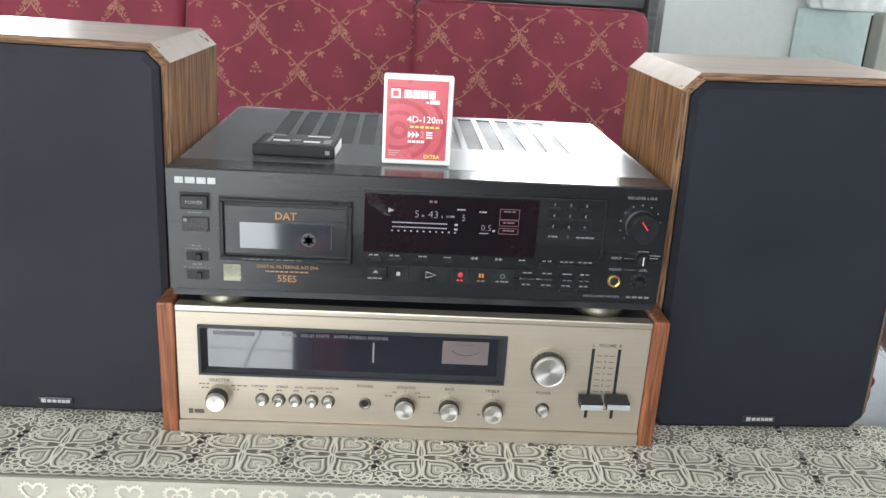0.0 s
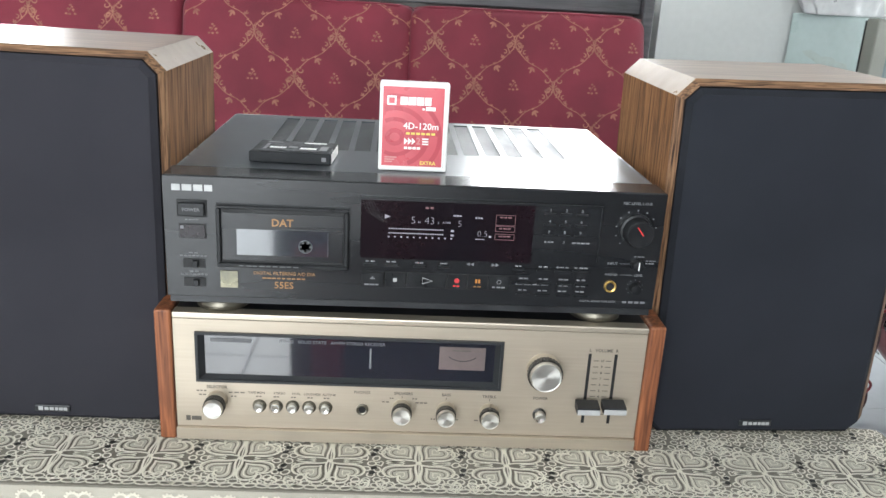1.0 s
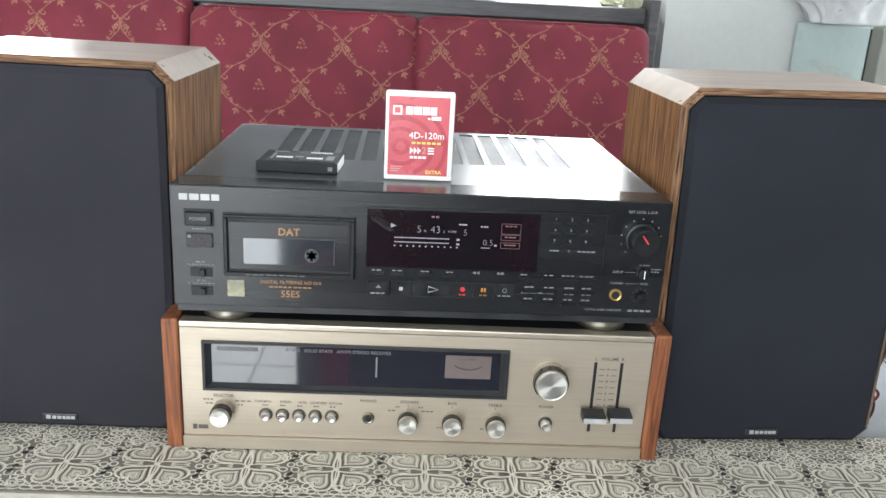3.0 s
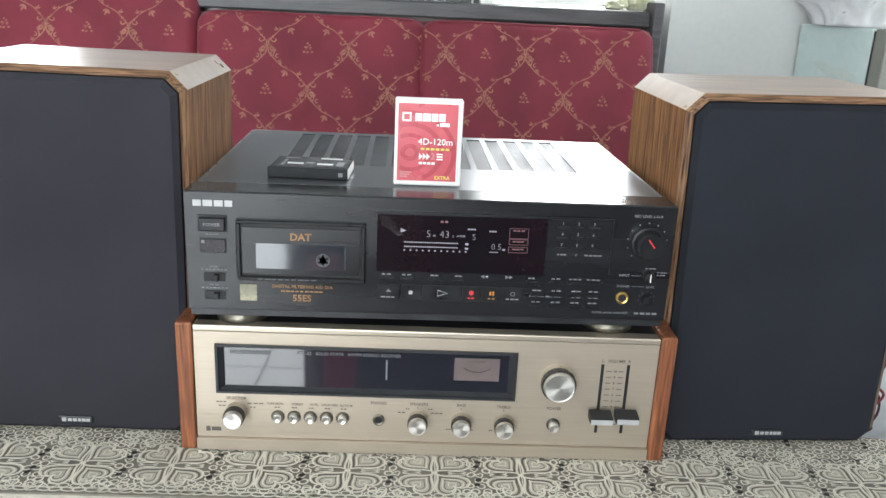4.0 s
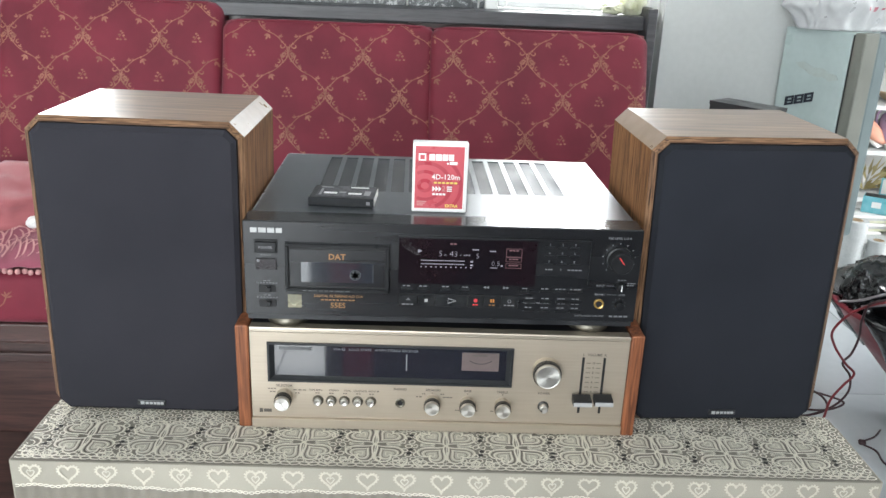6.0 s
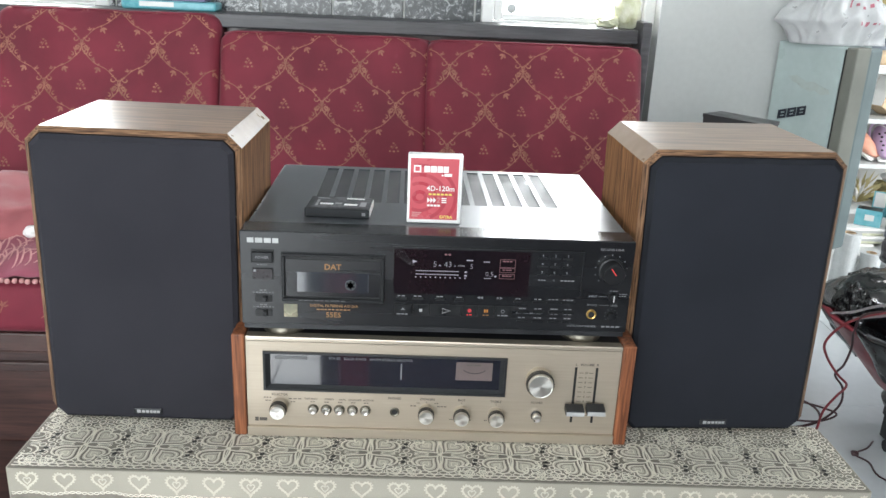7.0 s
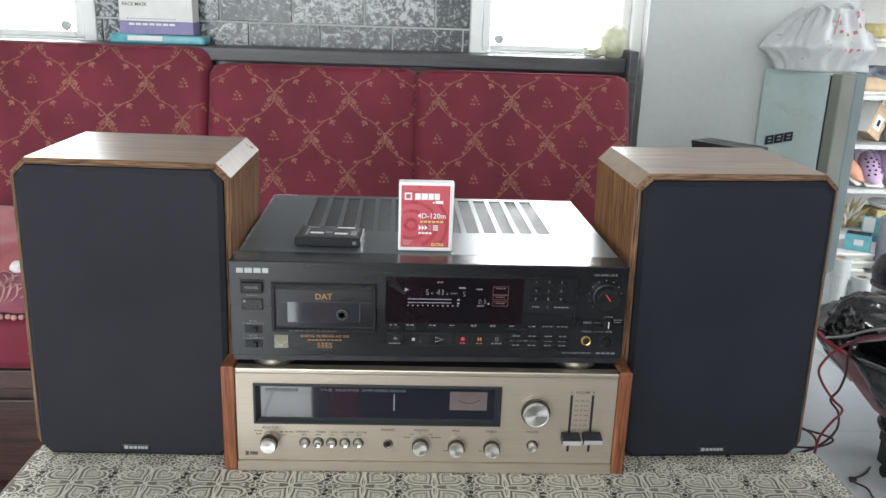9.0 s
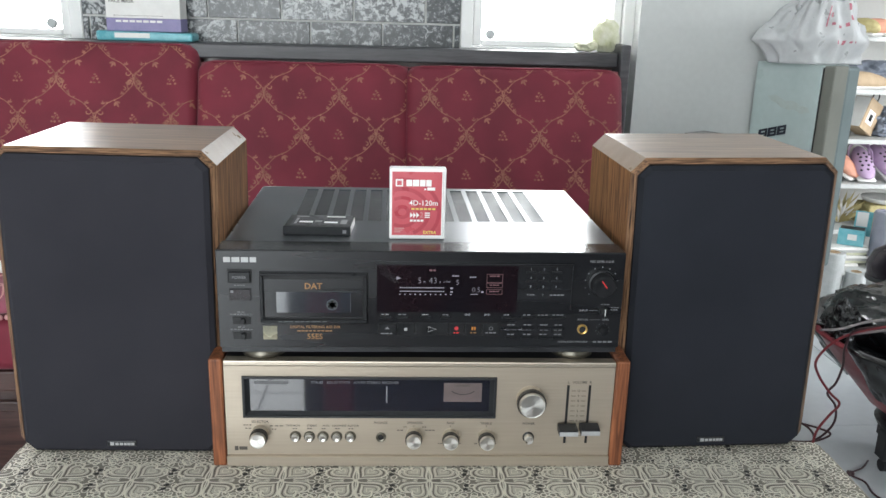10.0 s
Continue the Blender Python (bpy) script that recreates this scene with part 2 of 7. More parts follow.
OAK_L, OAK_D = (0.27, 0.150, 0.082), (0.045, 0.022, 0.014)
M = dict(
    oak_x=timber("oak veneer across", OAK_L, OAK_D, "x", rough=0.55, coat=0.0, contrast=1.2, ring=520.0, spec=0.25),
    oak_e=timber("oak veneer edge", OAK_L, OAK_D, "z", rough=0.55, coat=0.0, contrast=1.2, ring=520.0, spec=0.25),
    oak_z=timber("oak veneer upright", (0.30, 0.145, 0.060), (0.070, 0.029, 0.014), "z", rough=0.62, coat=0.0, contrast=1.25, ring=290.0, spec=0.12),
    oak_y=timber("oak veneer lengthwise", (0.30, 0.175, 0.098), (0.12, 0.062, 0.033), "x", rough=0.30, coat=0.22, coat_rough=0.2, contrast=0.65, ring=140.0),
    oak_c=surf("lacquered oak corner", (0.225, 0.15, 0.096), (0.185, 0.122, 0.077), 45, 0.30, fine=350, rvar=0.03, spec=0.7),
    walnut=timber("reddish walnut cheek", (0.30, 0.108, 0.048), (0.115, 0.038, 0.019), "z", rough=0.5, coat=0.05, contrast=1.1, ring=230, spec=0.25),
    darkwood=timber("dark stained sofa wood", (0.085, 0.040, 0.034), (0.040, 0.020, 0.018), "x", rough=0.3, coat=0.4),
    greywood=timber("dark grey painted rail", (0.075, 0.072, 0.078), (0.045, 0.044, 0.05), "x", rough=0.45, coat=0.1),
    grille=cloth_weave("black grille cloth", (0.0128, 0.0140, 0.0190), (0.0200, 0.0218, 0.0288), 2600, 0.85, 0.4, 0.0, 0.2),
    # same cloth, with the haze over the left loudspeaker put into its colour
    grille_hazed=cloth_weave("grille cloth paled by haze", (0.0215, 0.0208, 0.0262), (0.0315, 0.0306, 0.0375), 2600, 0.9, 0.4, 0.0, 0.2),
    badgeprint=surf("silver badge print", (0.40, 0.40, 0.40), (0.34, 0.34, 0.34), 80, 0.4),
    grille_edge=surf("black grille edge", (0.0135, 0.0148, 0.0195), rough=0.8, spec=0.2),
    black=surf("black satin plastic", (0.014, 0.015, 0.017), (0.020, 0.021, 0.024), 30, 0.38, fine=900, bump=0.05),
    deckface=surf("brushed charcoal fascia", (0.0062, 0.0068, 0.0085), (0.009, 0.0098, 0.0118), 14, 0.27, metal=0.0, spec=0.5, fine=500, stretch=(0.06, 1, 1), bump=0.06),
    deckgloss=surf("glossy black strip", (0.012, 0.012, 0.013), (0.016, 0.016, 0.017), 12, 0.19, rvar=0.03),
    decktop=surf("grey painted sheet steel lid", (0.056, 0.061, 0.069), (0.077, 0.083, 0.093), 9, 0.32, metal=0.35, fine=1400, bump=0.10, rvar=0.04),
    # lid steel made paler, for the highlight along the lid's edges
    lidglint=surf("grey steel edge with highlight", (0.20, 0.205, 0.21), (0.15, 0.155, 0.16), 60, 0.35, metal=0.6),
    vent=surf("dark vent mesh", (0.022, 0.024, 0.026), (0.05, 0.052, 0.056), 40, 0.45, metal=0.4, fine=900, stretch=(1, 0.5, 1), bump=0.4),
    button=surf("charcoal button", (0.0095, 0.010, 0.0115), (0.013, 0.0135, 0.015), 60, 0.36, spec=0.25),
    button_gap=surf("button recess", (0.004, 0.004, 0.005), rough=0.6),
    greyprint=surf("pale grey print", (0.19, 0.19, 0.20), (0.15, 0.15, 0.16), 80, 0.5),
    dimprint=surf("dim grey print", (0.13, 0.13, 0.135), (0.10, 0.10, 0.105), 80, 0.5),
    whiteprint=surf("white print", (0.75, 0.75, 0.74), (0.68, 0.68, 0.67), 80, 0.45),
    goldprint=surf("gold print", (0.32, 0.165, 0.060), (0.24, 0.12, 0.045), 80, 0.4, metal=0.2),
    gold=surf("polished gold plate", (0.52, 0.34, 0.12), (0.44, 0.28, 0.09), 50, 0.28, metal=1.0),
    goldsticker=surf("pale gold hologram sticker", (0.24, 0.22, 0.15), (0.15, 0.145, 0.11), 90, 0.3, metal=0.5),
    redprint=surf("red mark", (0.75, 0.03, 0.03), rough=0.5),
    redlamp=glow("red record mark", (0.8, 0.04, 0.05), 0.25),
    amber=glow("amber pause mark", (0.8, 0.3, 0.04), 0.2),
    vfd=glow("display segments", (0.58, 0.55, 0.64), 0.11),
    vfdred=glow("dim red display frame", (0.36, 0.16, 0.18), 0.05),
    displayglass=surf("smoked red display glass", (0.0070, 0.0062, 0.0085), (0.0125, 0.0058, 0.0080), 9, 0.12, rvar=0.03, spec=0.3),
    smoked=surf("smoked cassette window", (0.018, 0.022, 0.030), (0.024, 0.028, 0.036), 10, 0.06, rvar=0.02, spec=1.0, ior=1.6, coat=0.4),
    hubgrey=surf("smoked grey hub plastic", (0.036, 0.039, 0.045), (0.05, 0.054, 0.06), 80, 0.3),
    silver=surf("brushed champagne aluminium", (0.475, 0.408, 0.328), (0.405, 0.348, 0.280), 10, 0.42, metal=0.6, fine=600, stretch=(0.03, 1, 1), bump=0.08, rvar=0.06),
    silverlip=surf("polished aluminium lip", (0.56, 0.49, 0.40), (0.48, 0.42, 0.345), 10, 0.36, metal=0.75, fine=600, stretch=(0.03, 1, 1), bump=0.05),
    chrome=surf("turned bright aluminium", (0.70, 0.68, 0.65), (0.55, 0.535, 0.51), 60, 0.30, metal=0.92, fine=900, bump=0.15, rvar=0.1),
    turned=turned("spun aluminium cap"),
    knurl=surf("knurled dark grip", (0.055, 0.052, 0.05), (0.020, 0.019, 0.018), 300, 0.42, metal=0.6, fine=900),
    dialblack=surf("black dial frame", (0.008, 0.009, 0.011), (0.012, 0.013, 0.016), 30, 0.5),
    dialglass=surf("black dial glass", (0.012, 0.014, 0.022), (0.016, 0.018, 0.026), 6, 0.05, rvar=0.02, spec=1.0, ior=1.6, coat=0.4),
    meter=surf("pinkish meter card", (0.135, 0.100, 0.098), (0.11, 0.082, 0.080), 40, 0.5),
    darkprint=surf("dark engraved print", (0.10, 0.09, 0.075), (0.07, 0.06, 0.05), 90, 0.5),
    metaltop=surf("black steel lid", (0.02, 0.02, 0.022), (0.028, 0.028, 0.03), 30, 0.4, metal=0.3),
    casewhite=surf("white case plastic", (0.80, 0.79, 0.78), (0.74, 0.73, 0.72), 40, 0.35),
    casered=surf("red printed card", (0.50, 0.068, 0.088), (0.43, 0.05, 0.068), 34, 0.32, fine=120),
    casedark=surf("dark red ring print", (0.38, 0.025, 0.045), (0.33, 0.02, 0.04), 40, 0.32),
    yellowprint=surf("yellow print", (0.75, 0.60, 0.12), rough=0.45),
    tapebody=surf("black cassette shell", (0.010, 0.011, 0.013), (0.016, 0.017, 0.019), 60, 0.6, spec=0.25),
    tapelabel=surf("grey patterned tape label", (0.012, 0.013, 0.015), (0.10, 0.10, 0.11), 160, 0.7, spec=0.2),
    red_fabric=cloth_weave("burgundy sofa fabric", (0.128, 0.0130, 0.026), (0.212, 0.023, 0.043), 2400, 0.62, 0.35, 0.10),
    vine=surf("gold embroidery thread", (0.34, 0.135, 0.080), (0.20, 0.066, 0.045), 60, 0.55, fine=900, bump=0.4, sheen=0.2),
    vine_dim=surf("dull olive embroidery thread", (0.31, 0.13, 0.075), (0.18, 0.055, 0.04), 60, 0.6),
    cream=surf("cream lace thread", (0.84, 0.79, 0.68), (0.74, 0.695, 0.59), 90, 0.65, fine=900, bump=0.5),
    net=cloth_weave("beige net cloth", (0.20, 0.182, 0.152), (0.30, 0.275, 0.228), 2600, 0.75, 0.6, 0.0),
    net_light=cloth_weave("pale net cloth", (0.33, 0.305, 0.255), (0.45, 0.418, 0.35), 2600, 0.75, 0.6, 0.0),
    motif=surf("taupe lace filling", (0.205, 0.182, 0.15), (0.15, 0.132, 0.11), 60, 0.75, fine=700, bump=0.5),
    petal=surf("pale lace petal", (0.61, 0.57, 0.48), (0.50, 0.465, 0.39), 60, 0.75, fine=700, bump=0.5),
    softcream=surf("soft cream woven heart", (0.64, 0.60, 0.50), (0.54, 0.505, 0.42), 90, 0.7, fine=900, bump=0.5),
    bronze=surf("dull champagne metal", (0.17, 0.155, 0.125), (0.12, 0.11, 0.09), 40, 0.4, metal=0.9),
    lacedark=surf("dark lace mark", (0.035, 0.034, 0.032), (0.05, 0.047, 0.043), 80, 0.8),
    tablewood=surf("brown table wood", (0.10, 0.05, 0.03), (0.06, 0.03, 0.02), 12, 0.5),
    tile=marble("dark grey marble tile"),
    grout=surf("white grout", (0.80, 0.80, 0.78), (0.70, 0.70, 0.68), 30, 0.85, bump=0.3),
    paint=surf("pale grey green wall paint", (0.57, 0.585, 0.575), (0.50, 0.515, 0.505), 2.2, 0.4, fine=60, bump=0.1),
    plaster=surf("white plaster", (0.72, 0.72, 0.70), (0.66, 0.66, 0.64), 2.0, 0.8, fine=80, bump=0.2),
    floor_tile=surf("pale grey glazed floor tile", (0.60, 0.63, 0.65), (0.54, 0.57, 0.59), 3.0, 0.16, fine=40, random_tone=0.03, rvar=0.04),
    joint=surf("grey floor joint", (0.16, 0.16, 0.16), (0.1, 0.1, 0.1), 30, 0.9),
    pvc=surf("white window plastic", (0.80, 0.80, 0.79), (0.74, 0.74, 0.73), 8, 0.35),
    pane=glass("window pane"),
    outside=glow("bright overcast outdoors", (0.95, 0.98, 1.0), 11.0),
    appliance=surf("pale blue green enamel", (0.46, 0.55, 0.54), (0.40, 0.48, 0.47), 6, 0.32, fine=60),
    appliance_trim=surf("olive grey door edge", (0.185, 0.19, 0.165), (0.155, 0.16, 0.14), 8, 0.6, spec=0.25),
    appliance_front=surf("blue grey curved door", (0.135, 0.175, 0.178), (0.11, 0.145, 0.15), 8, 0.45, spec=0.3),
    cabinetmark=surf("navy plastic mark", (0.022, 0.028, 0.042), rough=0.4),
    stain=surf("brownish stain", (0.40, 0.45, 0.425), (0.43, 0.50, 0.48), 60, 0.34),
    bagwhite=surf("thin white plastic bag", (0.70, 0.71, 0.72), (0.62, 0.63, 0.64), 30, 0.35, fine=120, bump=0.3, transmission=0.35),
    bagred=surf("red bag print", (0.52, 0.17, 0.22), rough=0.45),
    bagblack=surf("black plastic bag film", (0.007, 0.007, 0.008), (0.011, 0.011, 0.012), 40, 0.16, fine=60, bump=0.25, spec=0.65),
    redplastic=surf("red plastic", (0.28, 0.032, 0.045), (0.22, 0.027, 0.038), 20, 0.4),
    pinkcloth=cloth_weave("dusty pink cloth", (0.30, 0.085, 0.095), (0.40, 0.13, 0.14), 1500, 0.85, 0.4, 0.3),
    floralcloth=cloth_weave("dark rose floral cloth", (0.20, 0.048, 0.075), (0.31, 0.08, 0.12), 1500, 0.85, 0.4, 0.3),
    palepink=surf("pale pink thread", (0.58, 0.30, 0.29), (0.46, 0.22, 0.22), 50, 0.8),
    aqua=surf("aqua printed pack", (0.10, 0.36, 0.42), (0.20, 0.47, 0.53), 30, 0.35),
    purple=surf("violet printed band", (0.19, 0.165, 0.33), (0.24, 0.21, 0.38), 40, 0.45),
    carton=surf("white printed carton", (0.74, 0.73, 0.71), (0.68, 0.67, 0.65), 40, 0.5),
    kraft=surf("tan kraft paper", (0.46, 0.34, 0.22), (0.38, 0.28, 0.18), 30, 0.7),
    lilac=surf("lilac foam clog", (0.50, 0.36, 0.53), (0.44, 0.31, 0.47), 40, 0.55),
    peach=surf("peach foam sole", (0.70, 0.34, 0.24), (0.62, 0.29, 0.2), 40, 0.55),
    yellow=surf("straw yellow", (0.50, 0.43, 0.22), (0.36, 0.30, 0.13), 60, 0.7),
    pink=surf("bright pink strap", (0.70, 0.12, 0.20), rough=0.5),
    greycloth=surf("blue grey fabric", (0.12, 0.14, 0.18), (0.2, 0.22, 0.26), 60, 0.85, bump=0.4),
    shelfwhite=surf("white shelf board", (0.50, 0.51, 0.50), (0.42, 0.43, 0.42), 12, 0.45),
    rollgrey=surf("translucent film roll", (0.50, 0.52, 0.52), (0.42, 0.44, 0.44), 30, 0.3),
    rollblue=surf("blue grey cylinder", (0.27, 0.28, 0.33), (0.22, 0.23, 0.28), 30, 0.4),
    helmet=surf("dark aubergine gloss shell", (0.016, 0.011, 0.017), (0.022, 0.015, 0.022), 20, 0.22, spec=0.4),
    cablered=surf("red cable sheath", (0.21, 0.026, 0.034), rough=0.4),
    cabledark=surf("dark maroon cable sheath", (0.055, 0.022, 0.026), rough=0.4),
    cablegrey=surf("clear grey cable sheath", (0.26, 0.23, 0.24), rough=0.3),
    straw=surf("yellow green plastic bag", (0.52, 0.53, 0.33), (0.68, 0.68, 0.56), 40, 0.4, bump=0.3),
)

# ---------------------------------------------------------------- mesh tools


def to_mesh(bm, name, material, smooth=False):
    me = bpy.data.meshes.new(name)
    bmesh.ops.recalc_face_normals(bm, faces=bm.faces)
    bm.to_mesh(me)
    bm.free()
    me.materials.append(material)
    if smooth:
        for p in me.polygons:
            p.use_smooth = True
    return me


def thing(name, at, label, category, group=""):
    ob = new(name)
    ob.location = at
    ob.empty_display_size = 0.02
    return tagged(ob, label, category, group)


def part(name, bm, material, parent, label="", smooth=False, kind=""):
    """One mesh object under a thing or a part, in the coordinates of the room."""
    me = bm if isinstance(bm, bpy.types.Mesh) else to_mesh(bm, name, material, smooth)
    ob = new(name, me)
    ob.parent = parent
    if parent.type == "EMPTY":
        ob.matrix_parent_inverse = Matrix.Translation(parent.location).inverted()
    return tagged(ob, label, kind=kind)


def whole(name, bm, material, label, category, group="", kind="", smooth=False):
    return tagged(new(name, to_mesh(bm, name, material, smooth)), label, category, group, kind)


def box(x0, x1, y0, y1, z0, z1, bevel=0.0, seg=1, bm=None):
    b = bmesh.new()
    bmesh.ops.create_cube(b, size=1)
    for v in b.verts:
        v.co = Vector(((x0 + x1) / 2 + v.co.x * (x1 - x0), (y0 + y1) / 2 + v.co.y * (y1 - y0), (z0 + z1) / 2 + v.co.z * (z1 - z0)))
    if bevel:
        bmesh.ops.bevel(b, geom=b.edges[:], offset=bevel, segments=seg, affect="EDGES", profile=0.5)
    if bm is None:
        return b
    join(bm, b)
    return bm


def join(bm, other):
    """Adds the mesh of other to bm."""
    tmp = {}
    for v in other.verts:
        tmp[v] = bm.verts.new(v.co)
    for f in other.faces:
        bm.faces.new([tmp[v] for v in f.verts])
    other.free()


def lathe(profile, axis_at, axis="y", seg=32, bm=None):
    """Turns (distance along the axis, radius) pairs round an axis through axis_at."""
    b = bm or bmesh.new()
    o = Vector(axis_at)
    ax = {"x": Vector((1, 0, 0)), "y": Vector((0, 1, 0)), "z": Vector((0, 0, 1))}[axis]
    e1 = {"x": Vector((0, 1, 0)), "y": Vector((1, 0, 0)), "z": Vector((1, 0, 0))}[axis]
    e2 = ax.cross(e1)
    rings = []
    for d, r in profile:
        if r <= 1e-6:
            rings.append([b.verts.new(o + ax * d)])
        else:
            rings.append([b.verts.new(o + ax * d + (e1 * math.cos(2 * math.pi * k / seg) + e2 * math.sin(2 * math.pi * k / seg)) * r) for k in range(seg)])
    for a, c in zip(rings, rings[1:]):
        if len(a) == 1 and len(c) == 1:
            continue
        for k in range(seg):
            k2 = (k + 1) % seg
            if len(a) == 1:
                b.faces.new((a[0], c[k], c[k2]))
            elif len(c) == 1:
                b.faces.new((a[k], c[0], a[k2]))
            else:
                b.faces.new((a[k], c[k], c[k2], a[k2]))
    for ring in (rings[0], rings[-1]):
        if len(ring) > 1:
            b.faces.new(ring)
    return b


def prism(points, y0, y1, bm=None):
    """An upright outline of (x, z) points, drawn out from y0 to y1."""
    b = bm or bmesh.new()
    a = [b.verts.new((x, y0, z)) for x, z in points]
    c = [b.verts.new((x, y1, z)) for x, z in points]
    b.faces.new(a)
    b.faces.new(c[::-1])
    n = len(points)
    for i in range(n):
        b.faces.new((a[i], a[(i + 1) % n], c[(i + 1) % n], c[i]))
    return b


def slab(points, z0, z1, bm=None):
    """A flat outline of (x, y) points, drawn up from z0 to z1."""
    b = bm or bmesh.new()
    a = [b.verts.new((x, y, z0)) for x, y in points]
    c = [b.verts.new((x, y, z1)) for x, y in points]
    b.faces.new(a[::-1])
    b.faces.new(c)
    n = len(points)
    for i in range(n):
        b.faces.new((a[i], a[(i + 1) % n], c[(i + 1) % n], c[i]))
    return b


def spline(points, steps=8):
    """A smooth line through points."""
    p = [Vector(q) for q in points]
    p = [2 * p[0] - p[1]] + p + [2 * p[-1] - p[-2]]
    out = []
    for i in range(1, len(p) - 2):
        for k in range(steps):
            t = k / steps
            a, b, c, d = p[i - 1:i + 3]
            out.append(0.5 * ((2 * b) + (c - a) * t + (2 * a - 5 * b + 4 * c - d) * t * t + (3 * b - a - 3 * c + d) * t ** 3))
    out.append(p[-2])
    return out


def tube(points, r, seg=8, steps=8, bm=None):
    b = bm or bmesh.new()
    line = spline(points, steps)
    rings = []
    for i, q in enumerate(line):
        d = (line[min(i + 1, len(line) - 1)] - line[max(i - 1, 0)]).normalized()
        s = d.cross(Vector((0.3, 0.2, 1))).normalized()
        u = s.cross(d)
        rings.append([b.verts.new(q + (s * math.cos(2 * math.pi * k / seg) + u * math.sin(2 * math.pi * k / seg)) * r) for k in range(seg)])
    for a, c in zip(rings, rings[1:]):
        for k in range(seg):
            b.faces.new((a[k], c[k], c[(k + 1) % seg], a[(k + 1) % seg]))
    b.faces.new(rings[0][::-1])
    b.faces.new(rings[-1])
    return b


def writing(s, x, y, z, size, bold=0.0, face="front", align="CENTER"):
    """Raised lettering as a mesh; front: on an upright face that looks towards -y."""
    cu = bpy.data.curves.new("lettering", "FONT")
    cu.body, cu.size, cu.extrude, cu.offset = s, size, 0.00012, bold
    cu.align_x, cu.align_y, cu.resolution_u = align, "CENTER", 2
    ob = bpy.data.objects.new("lettering", cu)
    scene.collection.objects.link(ob)
    bpy.context.view_layer.update()
    me = bpy.data.meshes.new_from_object(ob.evaluated_get(bpy.context.evaluated_depsgraph_get()))
    bpy.data.objects.remove(ob)
    bpy.data.curves.remove(cu)
    b = bmesh.new()
    b.from_mesh(me)
    bpy.data.meshes.remove(me)
    m = {"front": pose(x, y, z, 90), "up": pose(x, y, z)}[face]
    b.transform(m)
    return b


def ribbon(bm, line, width, place, closed=False, taper=False):
    """A thin band along a flat line of (u, v) points; place(u, v) gives the point in the room."""
    n = len(line)
    rows = []
    for i, (u, v) in enumerate(line):
        a = line[(i - 1) % n] if closed else line[max(i - 1, 0)]
        c = line[(i + 1) % n] if closed else line[min(i + 1, n - 1)]
        du, dv = c[0] - a[0], c[1] - a[1]
        q = math.hypot(du, dv) or 1.0
        w = width * (0.35 + 0.65 * math.sin(math.pi * (i + 0.5) / n)) if taper else width
        nu, nv = -dv / q * w / 2, du / q * w / 2
        p1, p2 = place(u + nu, v + nv), place(u - nu, v - nv)
        rows.append(None if p1 is None or p2 is None else (bm.verts.new(p1), bm.verts.new(p2)))
    pairs = list(zip(rows, rows[1:])) + ([(rows[-1], rows[0])] if closed else [])
    for a, c in pairs:
        if a and c:
            bm.faces.new((a[0], a[1], c[1], c[0]))
    return bm


def patch(bm, outline, place):
    """A filled flat outline."""
    pts = [place(u, v) for u, v in outline]
    if all(p is not None for p in pts):
        bm.faces.new([bm.verts.new(p) for p in pts])
    return bm


def ellipse(cu, cv, a, b, turn=0.0, n=10):
    ct, st = math.cos(turn), math.sin(turn)
    return [(cu + a * math.cos(k) * ct - b * math.sin(k) * st, cv + a * math.cos(k) * st + b * math.sin(k) * ct) for k in (2 * math.pi * i / n for i in range(n))]


def heart(cu, cv, size, turn=0.0, n=28, wide=1.0):
    """A heart outline whose point is at (cu, cv) and whose lobes lie along +v before the turn."""
    pts = []
    ct, st = math.cos(turn), math.sin(turn)
    for i in range(n):
        t = 2 * math.pi * i / n + math.pi
        x = 16 * math.sin(t) ** 3 / 32 * wide
        y = (13 * math.cos(t) - 5 * math.cos(2 * t) - 2 * math.cos(3 * t) - math.cos(4 * t) + 17) / 30
        u, v = x * size, y * size
        pts.append((cu + u * ct - v * st, cv + u * st + v * ct))
    return pts


def crumple(centre, radii, seed, rough=0.25, subdiv=4, flat=None, freq=5.0):
    """A creased, uneven bag-like body; flat: the height of its flat underside."""
    b = bmesh.new()
    bmesh.ops.create_icosphere(b, subdivisions=subdiv, radius=1)
    off = Vector((seed * 3.1, seed * 1.7, seed * 0.9))
    for v in b.verts:
        d = v.co.copy()
        k = 1 + rough * (noise.noise(d * freq * 0.4 + off) + 0.6 * abs(noise.noise(d * freq + off)) + 0.35 * abs(noise.noise(d * freq * 2.3 + off)))
        v.co = Vector(centre) + Vector((d.x * radii[0] * k, d.y * radii[1] * k, d.z * radii[2] * k))
        if flat is not None and v.co.z < flat:
            v.co.z = flat
    return b

# ---------------------------------------------------------------- the room
TABLE = 0.55
WALL = 1.56


def structure(name, bm, material, label, category):
    return whole(name, bm, material, label, category, kind="structure")


floor = structure("floor", box(-2.7, 3.3, -4.2, 3.0, -0.12, -0.006), M["joint"], "pale grey glazed tile floor with thin dark joints", "floor")
ceiling = structure("ceiling", box(-2.7, 3.3, -4.2, 3.0, 2.9, 3.02), M["plaster"], "plain white plaster ceiling", "ceiling")
wall_west = structure("wall_west", box(-2.7, -2.58, -4.2, 1.8, 0, 2.9), M["plaster"], "plain white plaster side wall", "wall")

